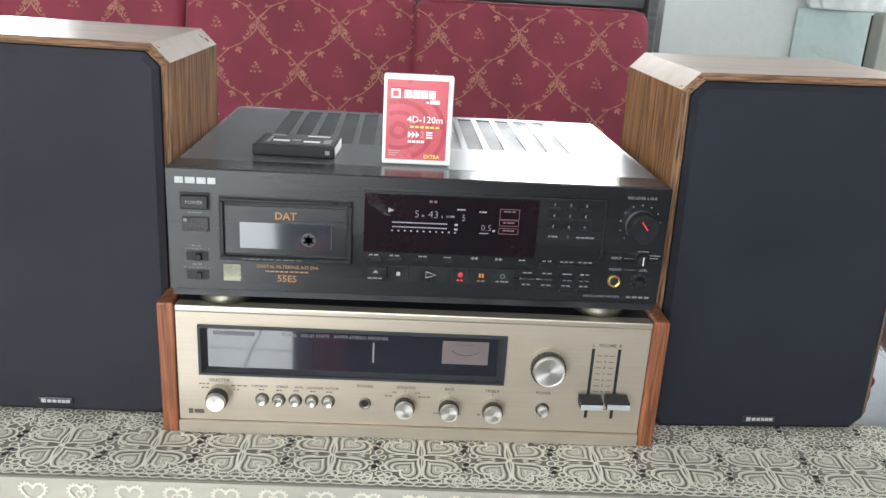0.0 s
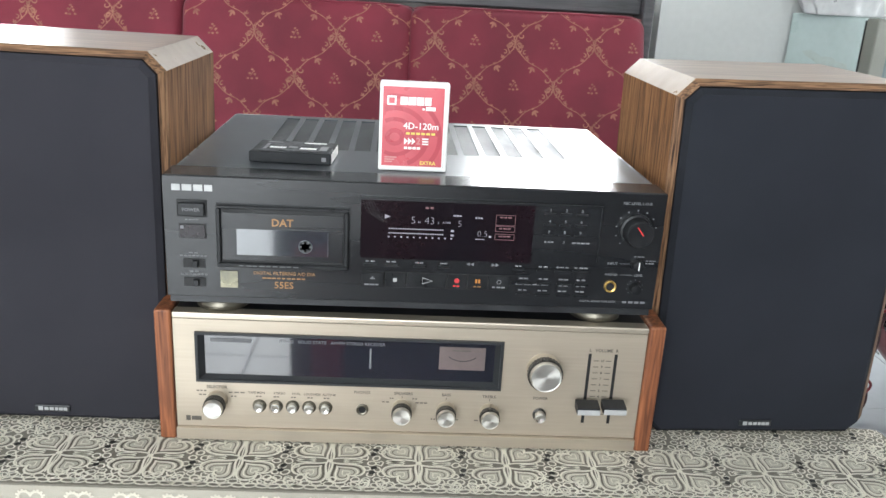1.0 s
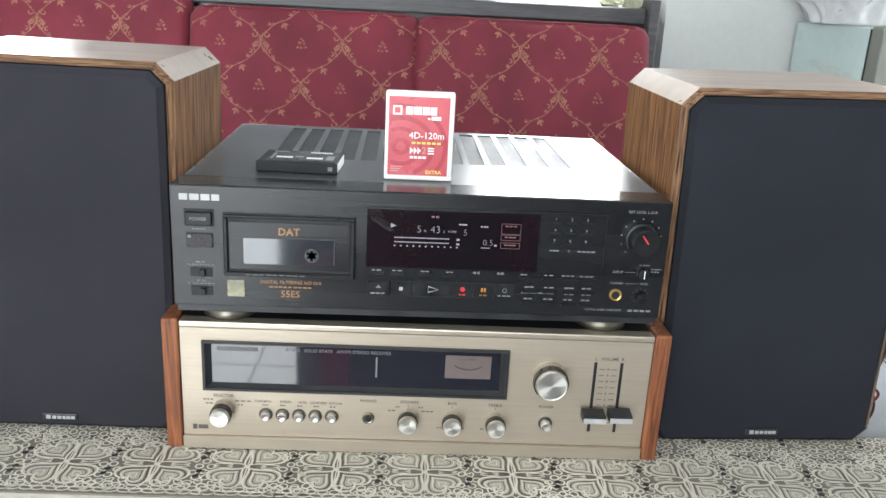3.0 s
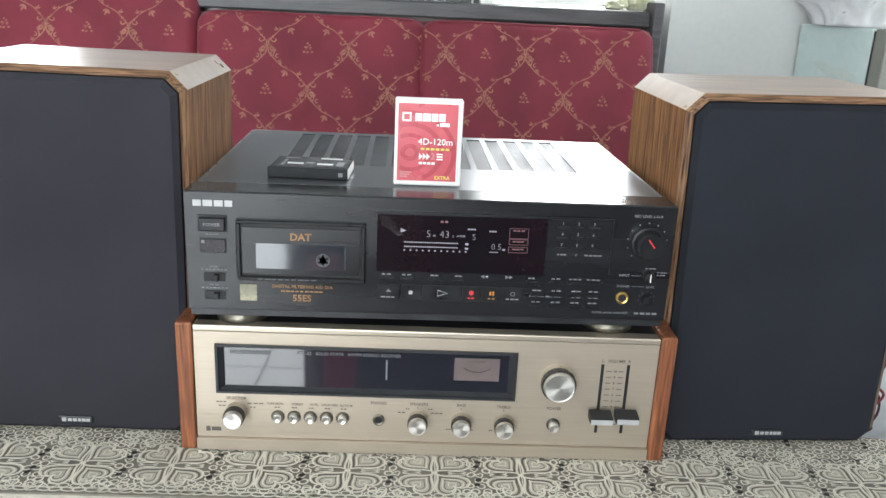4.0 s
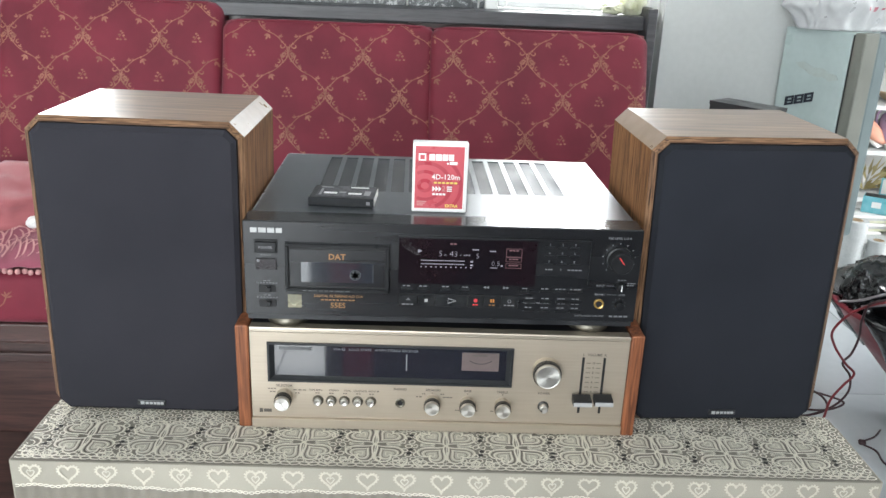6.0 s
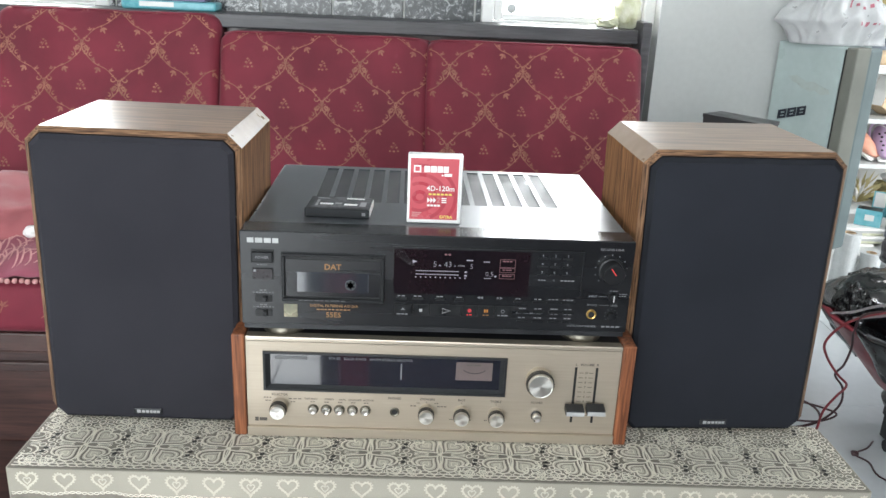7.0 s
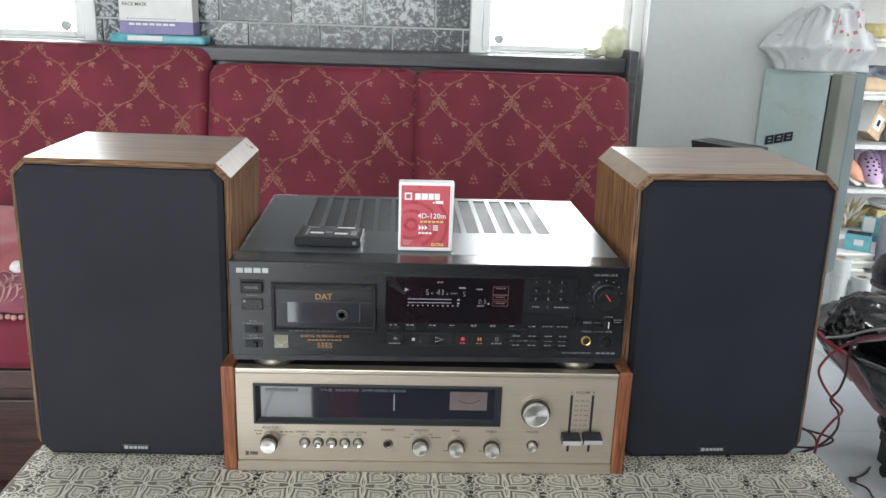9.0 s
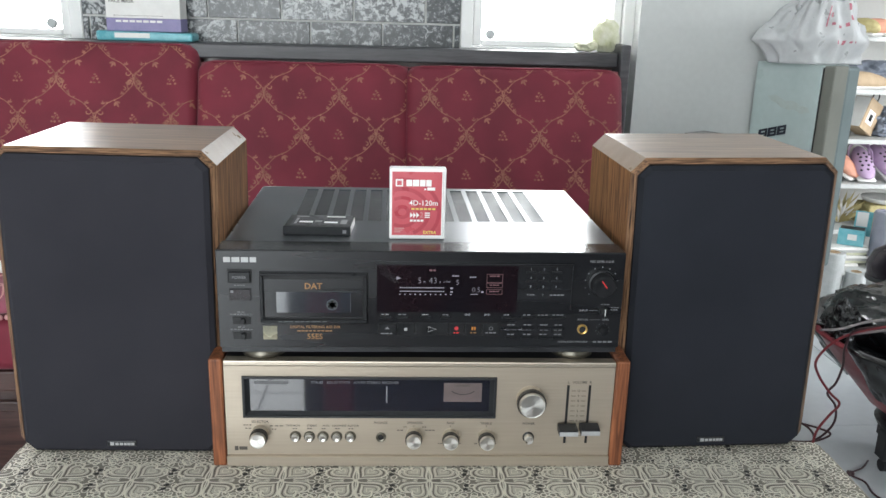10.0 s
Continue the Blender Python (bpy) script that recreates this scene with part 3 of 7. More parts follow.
# north wall: pieces round two window openings
WIN = ((-1.95, -0.87), (0.158, 0.652))
SILL, HEAD = 0.935, 2.15
wn_bm = box(-2.58, 1.24, WALL + 0.006, WALL + 0.16, 0, SILL)
box(-2.58, 1.24, WALL + 0.006, WALL + 0.16, HEAD, 2.9, bm=wn_bm)
box(-2.58, WIN[0][0], WALL + 0.006, WALL + 0.16, SILL, HEAD, bm=wn_bm)
box(WIN[0][1], WIN[1][0], WALL + 0.006, WALL + 0.16, SILL, HEAD, bm=wn_bm)
wall_north = structure("wall_north", wn_bm, M["grout"], "wall clad in dark grey mottled marble tiles with white grout", "wall")
wall_pier = structure("wall_pier", box(0.648, 1.24, 1.50, WALL + 0.004, 0, 2.9), M["paint"], "pale grey green painted wall beside the window", "wall")
wall_return = structure("wall_return", box(1.14, 1.24, WALL + 0.16, 2.72, 0, 2.9), M["paint"], "painted return wall towards the back room", "wall")
part("wall_seam", box(0.70, 1.24, 1.4985, 1.4998, 1.008, 1.0095), M["paint"], wall_pier, "faint horizontal seam")
wall_back = structure("wall_back", box(1.24, 3.3, 2.60, 2.72, 0, 2.9), M["plaster"], "white back wall behind the shoe shelves", "wall")
# unseen walls: east with an added doorway, south with a wide shop front
we = box(3.18, 3.3, -4.2, 0.05, 0, 2.9)
box(3.18, 3.3, 1.75, 2.6, 0, 2.9, bm=we)
box(3.18, 3.3, 0.05, 1.75, 2.3, 2.9, bm=we)
wall_east = structure("wall_east", we, M["plaster"], "unseen white plaster wall with an added doorway opening", "wall")
ws = box(-2.58, -2.05, -4.2, -4.08, 0, 2.9)
box(0.15, 3.18, -4.2, -4.08, 0, 2.9, bm=ws)
box(-2.05, 0.15, -4.2, -4.08, 2.55, 2.9, bm=ws)
wall_south = structure("wall_south", ws, M["plaster"], "white wall round the open shop front", "wall")
ground = structure("ground", box(-40, 40, -40, 40, -0.3, -0.125), M["plaster"], "pale concrete ground outside", "ground")

# windows: white frames, sashes and panes, bright daylight behind
for k, (x0, x1) in enumerate(WIN):
    w = thing("window_%d" % (k + 1), ((x0 + x1) / 2, WALL + 0.05, SILL), "white plastic framed window with very bright daylight behind", "window")
    w["kind"] = "structure"
    fr = box(x0, x0 + 0.035, WALL - 0.004, WALL + 0.07, SILL, HEAD, 0.003)
    box(x1 - 0.035, x1, WALL - 0.004, WALL + 0.07, SILL, HEAD, 0.003, bm=fr)
    box(x0 + 0.035, x1 - 0.035, WALL - 0.004, WALL + 0.07, SILL, SILL + 0.012, 0.003, bm=fr)
    box(x0 + 0.035, x1 - 0.035, WALL - 0.004, WALL + 0.07, HEAD - 0.035, HEAD, 0.003, bm=fr)
    part("window_frame", fr, M["pvc"], w)
    n = 2 if x1 - x0 > 0.8 else 1
    wd = (x1 - x0 - 0.07) / n
    for i in range(n):
        a, b_ = x0 + 0.035 + i * wd, x0 + 0.035 + (i + 1) * wd
        sash = box(a + 0.001, a + 0.026, WALL + 0.012, WALL + 0.05, SILL + 0.013, HEAD - 0.036, 0.003)
        box(b_ - 0.026, b_ - 0.001, WALL + 0.012, WALL + 0.05, SILL + 0.013, HEAD - 0.036, 0.003, bm=sash)
        box(a + 0.026, b_ - 0.026, WALL + 0.012, WALL + 0.05, SILL + 0.013, SILL + 0.03, 0.003, bm=sash)
        box(a + 0.026, b_ - 0.026, WALL + 0.012, WALL + 0.05, HEAD - 0.062, HEAD - 0.036, 0.003, bm=sash)
        sob = part("sash", sash, M["pvc"], w)
        pane = part("pane", box(a + 0.024, b_ - 0.024, WALL + 0.028, WALL + 0.032, SILL + 0.028, HEAD - 0.06), M["pane"], sob)
        pane.visible_shadow = False
        side = a + 0.05 if k else b_ - 0.05
        part("latch", lathe([(-0.012, 0.002), (-0.011, 0.012), (-0.004, 0.014), (0.0, 0.014)], (side, WALL + 0.010, SILL + 0.045), "y", 14), M["rollgrey"], sob, "small leaf-shaped latch")
    structure("backdrop", box(x0 - 0.5, x1 + 0.5, 2.06 if k else 2.4, 2.07 if k else 2.41, SILL - 0.4, HEAD + 0.6), M["outside"], "overexposed daylight outside the window", "backdrop")

# ---------------------------------------------------------------- table with lace cloth
table = thing("coffee_table", (0.01, 0.17, 0), "low brown wooden table under a lace tablecloth", "table")
X0, X1, Y0, Y1 = -0.457, 0.486, -0.076, 0.42
part("tabletop", box(X0 + 0.03, X1 - 0.045, Y0 + 0.004, Y1 - 0.01, TABLE - 0.028, TABLE - 0.003, 0.003), M["tablewood"], table)
for lx in (X0 + 0.06, X1 - 0.085):
    for ly in (Y0 + 0.05, Y1 - 0.06):
        part("leg", box(lx - 0.022, lx + 0.022, ly - 0.022, ly + 0.022, 0.0, TABLE - 0.028, 0.004), M["tablewood"], table)

cloth = thing("tablecloth", (0.01, 0.17, TABLE), "grey beige lace tablecloth with clover and heart motifs", "tablecloth")


def rounded_corner(cx, cy, r, a0, a1, n=6):
    return [(cx + r * math.cos(radians(a0 + (a1 - a0) * i / n)), cy + r * math.sin(radians(a0 + (a1 - a0) * i / n))) for i in range(n + 1)]


outline = [(X0, Y0), (X1, Y0)] + rounded_corner(X1 - 0.010, 0.050, 0.010, 0, 85) + [(X1 - 0.033, 0.062), (X1 - 0.033, Y1), (X0 + 0.02, Y1), (X0 + 0.02, 0.07)] + rounded_corner(X0 + 0.010, 0.052, 0.010, 95, 180)
part("top_sheet", slab(outline, TABLE - 0.002, TABLE - 0.0004), M["net"], cloth)


def drape(x, s):
    """Point of the hanging front: x along the edge, s down from the edge; soft folds deepen downwards."""
    z = TABLE - 0.0012 - s
    fold = 0.0035 * math.sin(x * 23 + 0.6) + 0.002 * math.sin(x * 61 + 1.1)
    bump = 0.012 * math.exp(-((x - 0.205) / 0.022) ** 2) + 0.006 * math.exp(-((x - 0.255) / 0.012) ** 2)
    k = min(1.0, s / 0.05)
    return Vector((x, Y0 - 0.0012 - k * 0.004 - k * fold - k * bump, z))


sk = bmesh.new()
cols, rws = 150, 10
grid = [[sk.verts.new(drape(X0 + (X1 - X0) * i / cols, 0.029 * j / rws)) for j in range(rws + 1)] for i in range(cols + 1)]
for i in range(cols):
    for j in range(rws):
        sk.faces.new((grid[i][j], grid[i + 1][j], grid[i + 1][j + 1], grid[i][j + 1]))
part("front_drop", sk, M["net_light"], cloth, "pale net border with woven hearts", True)
us = bmesh.new()
grid = [[us.verts.new(drape(X0 + (X1 - X0) * i / 300, 0.004 + 0.15 * j / 6) + Vector((0, 0.004 - 0.0015 * math.sin(i * 1.3), 0))) for j in range(7)] for i in range(301)]
for i in range(300):
    for j in range(6):
        us.faces.new((grid[i][j], grid[i + 1][j], grid[i + 1][j + 1], grid[i][j + 1]))
part("under_skirt", us, M["net"], cloth, "gathered beige fringe below the border", True)
part("side_drop", box(X0 - 0.002, X0 - 0.0005, Y0, 0.04, TABLE - 0.10, TABLE - 0.001), M["net_light"], cloth)
part("side_drop", box(X1 + 0.0005, X1 + 0.002, Y0, 0.035, TABLE - 0.10, TABLE - 0.001), M["net_light"], cloth)


def on_top(h):
    def place(u, v):
        if u < X0 + 0.001 or u > X1 - 0.001 or v < Y0 - 0.001 or v > 0.40:
            return None
        if v > 0.058 and (u > X1 - 0.034 or u < X0 + 0.022):
            return None
        return Vector((u, v, TABLE + h))
    return place


PITCH = 0.0801


def clover(cx, cy, dim):
    """Four heart petals round a centre: pale filling, a taupe line and double cream outlines."""
    base = part("clover_motif", patch(bmesh.new(), ellipse(cx, cy, 0.0030, 0.0026, 0, 12), on_top(0.0009)), M["cream"], cloth)
    ribbon(small, [(cx, cy - 0.031), (cx + 0.0006, cy), (cx, cy + 0.031)], 0.0011, on_top(0.0012))
    for a, s in ((50, 1.0), (130, 1.0), (-50, 0.95), (-130, 0.95)):
        turn = radians(a - 90)
        ux, uy = math.cos(radians(a)), math.sin(radians(a))
        leaf = heart(cx + ux * 0.0035, cy + uy * 0.0035, 0.0335 * s, turn, wide=1.06)
        fill = patch(bmesh.new(), leaf, on_top(0.0002))
        ribbon(fill, leaf, 0.0017, on_top(0.0008), True)
        ob = part("petal", fill, M["petal"], base)
        line = bmesh.new()
        ribbon(line, heart(cx + ux * 0.0065, cy + uy * 0.0065, 0.0292 * s, turn, wide=1.02), 0.0023 if dim else 0.0015, on_top(0.0005), True)
        part("taupe_line", line, M["motif"], base)
        line = bmesh.new()
        ribbon(line, heart(cx + ux * 0.0140, cy + uy * 0.0140, 0.0170 * s, turn, wide=1.0), 0.0008, on_top(0.0006), True)
        part("taupe_line", line, M["motif"], base)
        line = bmesh.new()
        ribbon(line, heart(cx + ux * 0.003, cy + uy * 0.003, 0.0350 * s, turn, wide=1.06), 0.0019, on_top(0.0010), True)
        part("petal_outline", line, M["cream"], base)
        line = bmesh.new()
        ribbon(line, heart(cx + ux * 0.0105, cy + uy * 0.0105, 0.0232 * s, turn, wide=0.98), 0.0013, on_top(0.0009), True)
        part("petal_outline", line, M["cream"], base)
        ribbon(small, ellipse(cx + 0.021 * (1 if a > -90 and a < 90 else -1), cy + (0.0016 if a > 0 else -0.0016), 0.0085, 0.0016, 0, 10), 0.0012, on_top(0.0011), True)
        ribbon(small, heart(cx + ux * 0.0195, cy + uy * 0.0195, 0.0085 * s, turn, 12), 0.0009, on_top(0.0009), True)


web, darks, small = bmesh.new(), bmesh.new(), bmesh.new()
first = -0.391 - 0.0801
for r, cy in enumerate((-0.030, 0.056, 0.142)):
    for i in range(12):
        cx = first + PITCH * i
        if X0 - 0.02 < cx < X1 - 0.02 and (r == 0 or abs(cx) > 0.42 and r == 1):
            clover(cx, cy, i % 2 == 1)

# close crochet ground between the clovers
rng = random.Random(31)
for iy in range(14):
    for ix in range(100):
        gx = X0 + 0.006 + ix * 0.0094 + (0.0047 if iy % 2 else 0) + rng.uniform(-0.0010, 0.0010)
        gy = Y0 + 0.018 + iy * 0.0086 + rng.uniform(-0.0010, 0.0010)
        d = min(((gx - (first + PITCH * i)) / 0.0318) ** 4 + ((gy + 0.030) / 0.0295) ** 4 for i in range(12) if first + PITCH * i < X1 - 0.02)
        if d < 0.9 or gy > 0.055:
            continue
        kind_ = rng.random()
        if kind_ < 0.75:
            ribbon(small, ellipse(gx, gy, rng.uniform(0.0034, 0.0044), rng.uniform(0.0030, 0.0038), rng.uniform(0, 3), 8), rng.uniform(0.0013, 0.0018), on_top(0.0008), True)
        else:
            ribbon(small, heart(gx, gy - 0.003, 0.0075, rng.uniform(-0.6, 0.6), 12), 0.0014, on_top(0.0008), True)
rng = random.Random(5)
for r, cy in enumerate((-0.030, 0.056)):
    for i in range(13):
        cx = first + PITCH * (i - 0.5)
        # dark paired ovals between the clovers
        for dx, dy, t in ((0.0006, 0.0185, -0.4), (-0.0012, 0.0110, 0.7), (0.0, -0.0105, 0.4), (-0.0015, -0.0180, 0.7)):
            patch(darks, ellipse(cx + dx, cy + dy, 0.0031, 0.0026, t), on_top(0.0017))
        # twin small hearts at the row's seams
        for sgn in (-1, 1):
            for cyy in (cy - 0.036, cy + 0.037):
                ribbon(small, heart(cx + sgn * 0.0085, cyy - 0.007, 0.0145, -sgn * 0.25, 18, 1.15), 0.0019, on_top(0.0009), True)
                ribbon(small, heart(cx + sgn * 0.0085, cyy - 0.003, 0.0065, -sgn * 0.25, 10, 1.1), 0.0012, on_top(0.0009), True)
    # seam between two rows with dark dashes
    yy = cy + 0.043
    ribbon(web, [(X0 + 0.005 + k * 0.01, yy + 0.0006 * math.sin(k)) for k in range(94)], 0.0011, on_top(0.0006))
    for k in range(60):
        if k % 3 != 2:
            patch(darks, ellipse(X0 + 0.012 + k * 0.0158, yy + 0.0015, 0.0056, 0.0015, 0, 8), on_top(0.0006))
# crochet chain along the front edge
for k in range(92):
    x = X0 + 0.006 + k * 0.0102
    ribbon(small, ellipse(x, Y0 + 0.0045, 0.0058, 0.0027, 0.15 if k % 2 else -0.15, 9), 0.0017, on_top(0.0009), True)
    ribbon(small, ellipse(x + 0.005, Y0 + 0.0105, 0.0045, 0.0030, 0, 8), 0.0013, on_top(0.0008), True)
    if k % 2:
        patch(darks, ellipse(x + 0.003, Y0 + 0.0075, 0.0035, 0.0011, 0, 6), on_top(0.0006))
part("crochet_ring", small, M["cream"], cloth, "cream crocheted rings and small hearts", kind="stuff")
part("lace_hole", darks, M["lacedark"], cloth, "dark oval lace holes", kind="stuff")
part("seam_thread", web, M["lacedark"], cloth, kind="stuff")


def on_drop(h):
    def place(u, s):
        if u < X0 + 0.002 or u > X1 - 0.002:
            return None
        q = drape(u, s)
        return Vector((q.x, q.y - h, q.z))
    return place


x = -0.4365
k = 0
while x < X1:
    hb = bmesh.new()
    flip = lambda pts: [(u, 0.0135 - (v - 0.0)) for u, v in pts]
    ribbon(hb, flip(heart(x, -0.0098, 0.0190, 0, 26, 1.08)), 0.0021, on_drop(0.0011), True)
    for q in heart(x, -0.0112, 0.0214, 0, 26, 1.10):
        patch(hb, flip(ellipse(q[0], q[1], 0.0011, 0.0011, 0, 6)), on_drop(0.0009))
    if k % 2 == 0:
        ribbon(hb, flip(heart(x, -0.005, 0.0085, 0, 12)), 0.0014, on_drop(0.0009), True)
    part("heart_motif", hb, M["softcream"], cloth)
    x += 0.0401
    k += 1
hem = bmesh.new()
for k in range(150):
    x = X0 + 0.005 + k * 0.0063
    ribbon(hem, ellipse(x, 0.0282 + 0.0010 * math.cos(k * 0.95), 0.0028, 0.0013, 0, 8), 0.0010, on_drop(0.0011), True)
part("scalloped_hem", hem, M["cream"], cloth, "cream scalloped lace hem", kind="stuff")

# the table and its cloth stand slightly askew to the stereo
ASKEW = Matrix.Translation((0.0, -0.03, 0)) @ Matrix.Rotation(radians(-1.2), 4, "Z") @ Matrix.Translation((0.0, 0.03, 0))
for ob in (table, cloth):
    ob.matrix_basis = ASKEW @ Matrix.Translation(ob.location)

# ---------------------------------------------------------------- loudspeakers
SW, SH, SD, CH, TH = 0.2315, 0.3485, 0.183, 0.0155, 0.0060


def octagon(inset, low=None):
    w = SW / 2 - inset
    c = CH - inset * (2 - math.sqrt(2))
    z0, z1 = inset if low is None else low, SH - inset
    return [(-w + c, z0), (w - c, z0), (w, z0 + c), (w, z1 - c), (w - c, z1), (-w + c, z1), (-w, z1 - c), (-w, z0 + c)]


def loudspeaker(at, yaw, lean, label, cloth_mat="grille"):
    sp = thing("loudspeaker", (0, 0, 0), label, "loudspeaker", "pair of bookshelf loudspeakers")
    o, i = octagon(0), octagon(TH, 0.0012)
    names = ["bottom_panel", "corner_panel", "side_panel", "corner_panel", "top_panel", "corner_panel", "side_panel", "corner_panel"]
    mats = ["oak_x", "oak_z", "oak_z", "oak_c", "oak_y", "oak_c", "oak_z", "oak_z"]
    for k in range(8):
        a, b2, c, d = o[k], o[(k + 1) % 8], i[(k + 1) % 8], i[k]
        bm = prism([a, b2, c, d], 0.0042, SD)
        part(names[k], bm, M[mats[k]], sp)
    # banded front edge of the veneer
    for k in range(8):
        a, b2 = o[k], o[(k + 1) % 8]
        i2 = octagon(TH, 0.0012)
        c, d = i2[(k + 1) % 8], i2[k]
        eb = bmesh.new()
        q = [eb.verts.new((x, y, z)) for (x, z), y in ((a, 0.0035), (b2, 0.0035), (c, -0.0022), (d, -0.0022), (a, 0.0041), (b2, 0.0041), (c, 0.0041), (d, 0.0041))]
        for f in ((0, 1, 2, 3), (4, 5, 6, 7), (0, 1, 5, 4), (1, 2, 6, 5), (2, 3, 7, 6), (3, 0, 4, 7)):
            eb.faces.new([q[n_] for n_ in f])
        part("front_edge", eb, M["oak_e" if k in (2, 6) else "oak_x"], sp, "striped oak edge band")
    part("back_panel", prism(octagon(TH + 0.0005, 0.0014), SD - 0.012, SD - 0.002), M["black"], sp)
    g0, g1, g2 = octagon(TH + 0.0008, 0.0015), octagon(TH + 0.0012, 0.0016), octagon(TH + 0.0065, 0.0062)
    bm = bmesh.new()
    loops = [[bm.verts.new((x, y, z)) for x, z in g] for g, y in ((g0, 0.004), (g1, -0.0035), (g2, -0.0075))]
    for a, c in zip(loops, loops[1:]):
        for k in range(8):
            bm.faces.new((a[k], a[(k + 1) % 8], c[(k + 1) % 8], c[k]))
    bm.faces.new(loops[0])
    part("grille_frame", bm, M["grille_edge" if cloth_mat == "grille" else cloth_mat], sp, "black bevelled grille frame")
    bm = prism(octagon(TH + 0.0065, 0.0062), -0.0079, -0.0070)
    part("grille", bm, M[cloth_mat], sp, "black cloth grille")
    part("badge", box(-0.0165, 0.0165, -0.0096, -0.0079, 0.0098, 0.0168, 0.0012, 2), M["black"], sp, "small black maker's badge")
    for s, (bx, bw) in enumerate(((-0.0105, 0.0042), (-0.0052, 0.0036), (-0.0004, 0.0036), (0.0040, 0.0028), (0.0080, 0.0036), (0.0122, 0.0034))):
        part("badge_mark", box(bx - bw / 2, bx + bw / 2, -0.0099, -0.0096, 0.0116 if s else 0.0113, 0.0146 if s else 0.0152), M["badgeprint"], sp, "silver mark")
    sp.matrix_basis = pose(*at, 0, lean, yaw)
    return sp


sl = loudspeaker((-0.3366, 0.040, TABLE + 0.0010), -0.4, 0.55, "oak veneered loudspeaker with scuffed black cloth grille, coloured paler for haze", "grille_hazed")
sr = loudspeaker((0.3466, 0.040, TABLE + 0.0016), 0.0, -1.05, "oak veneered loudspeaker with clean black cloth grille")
tear_line = [(-0.030, 0.3290), (-0.020, 0.3268), (-0.0115, 0.3262), (-0.010, 0.3235), (-0.016, 0.3238), (-0.026, 0.3262)]
tob = part("tear", patch(bmesh.new(), tear_line, lambda u, v: Vector((u + 0.108, -0.0083, v))), M["button_gap"], sl, "small tear in the grille cloth")
part("frayed_edge", ribbon(bmesh.new(), tear_line, 0.0009, lambda u, v: Vector((u + 0.108, -0.0085, v)), True), M["greycloth"], tob, "paler frayed edge")
for dx, dz in ((-0.095, 0.33), (-0.07, 0.23), (-0.055, 0.07), (-0.058, 0.05), (0.09, 0.275)):
    part("speck", box(dx - 0.0008, dx + 0.0008, -0.0083, -0.0079, dz - 0.0008, dz + 0.0008), M["dimprint"], sl, "pale speck")

# ---------------------------------------------------------------- receiver
RF = 0.006          # its front face
RT = 0.678          # its top
rec = thing("stereo_receiver", (0, 0.15, TABLE), "silver fronted vintage stereo receiver with reddish wooden cheeks", "receiver")
for s in (-1, 1):
    x0, x1 = (-0.2295, -0.2145) if s < 0 else (0.2165, 0.2315)
    part("cheek", box(x0, x1, RF - 0.003, 0.30, TABLE + 0.001, RT + 0.002, 0.0022, 2), M["walnut"], rec, "reddish brown wooden side cheek")
part("lid", box(-0.214, 0.216, RF + 0.004, 0.295, RT - 0.012, RT - 0.001, 0.001), M["metaltop"], rec, "black steel top cover")
part("chassis", box(-0.213, 0.215, 0.03, 0.29, TABLE + 0.008, RT - 0.0125), M["metaltop"], rec)
part("top_lip", box(-0.2138, 0.2158, RF - 0.002, RF + 0.012, 0.6722, RT, 0.0012, 2), M["silverlip"], rec, "bright aluminium top lip")
part("bottom_lip", prism([(-0.2138, TABLE + 0.002), (0.2158, TABLE + 0.002), (0.2158, 0.5635), (-0.2138, 0.5635)], RF - 0.004, RF + 0.008), M["silverlip"], rec, "stepped aluminium lower lip")
# fascia with a window opening
WX0, WX1, WZ0, WZ1 = -0.1945, 0.0845, 0.6105, 0.6595
fa = box(-0.2138, WX0, RF, RF + 0.02, 0.564, 0.6714)
box(WX1, 0.2158, RF, RF + 0.02, 0.564, 0.6714, bm=fa)
box(WX0, WX1, RF, RF + 0.02, WZ1, 0.6714, bm=fa)
box(WX0, WX1, RF, RF + 0.02, 0.564, WZ0, bm=fa)
bmesh.ops.remove_doubles(fa, verts=fa.verts[:], dist=1e-6)
fascia = part("fascia", fa, M["silver"], rec, "brushed champagne aluminium fascia")
fr = box(WX0, WX1, RF - 0.0025, RF + 0.006, WZ1 - 0.0025, WZ1)
box(WX0, WX1, RF - 0.0025, RF + 0.006, WZ0, WZ0 + 0.0025, bm=fr)
box(WX0, WX0 + 0.0025, RF - 0.0025, RF + 0.006, WZ0 + 0.0025, WZ1 - 0.0025, bm=fr)
box(WX1 - 0.0025, WX1, RF - 0.0025, RF + 0.006, WZ0 + 0.0025, WZ1 - 0.0025, bm=fr)
dial = part("dial_window", fr, M["dialblack"], rec, "long black tuning dial window")
# inner bevelled mask and the dark glass
bm = bmesh.new()
o = [(WX0 + 0.0025, WZ0 + 0.0025), (WX1 - 0.0025, WZ0 + 0.0025), (WX1 - 0.0025, WZ1 - 0.0025), (WX0 + 0.0025, WZ1 - 0.0025)]
i_ = [(WX0 + 0.0075, WZ0 + 0.0058), (WX1 - 0.0075, WZ0 + 0.0058), (WX1 - 0.0075, WZ1 - 0.0035), (WX0 + 0.0075, WZ1 - 0.0035)]
va = [bm.verts.new((x, RF - 0.0005, z)) for x, z in o]
vb = [bm.verts.new((x, RF + 0.0035, z)) for x, z in i_]
for k in range(4):
    bm.faces.new((va[k], va[(k + 1) % 4], vb[(k + 1) % 4], vb[k]))
part("mask", bm, M["dialblack"], dial, "bevelled black inner frame")
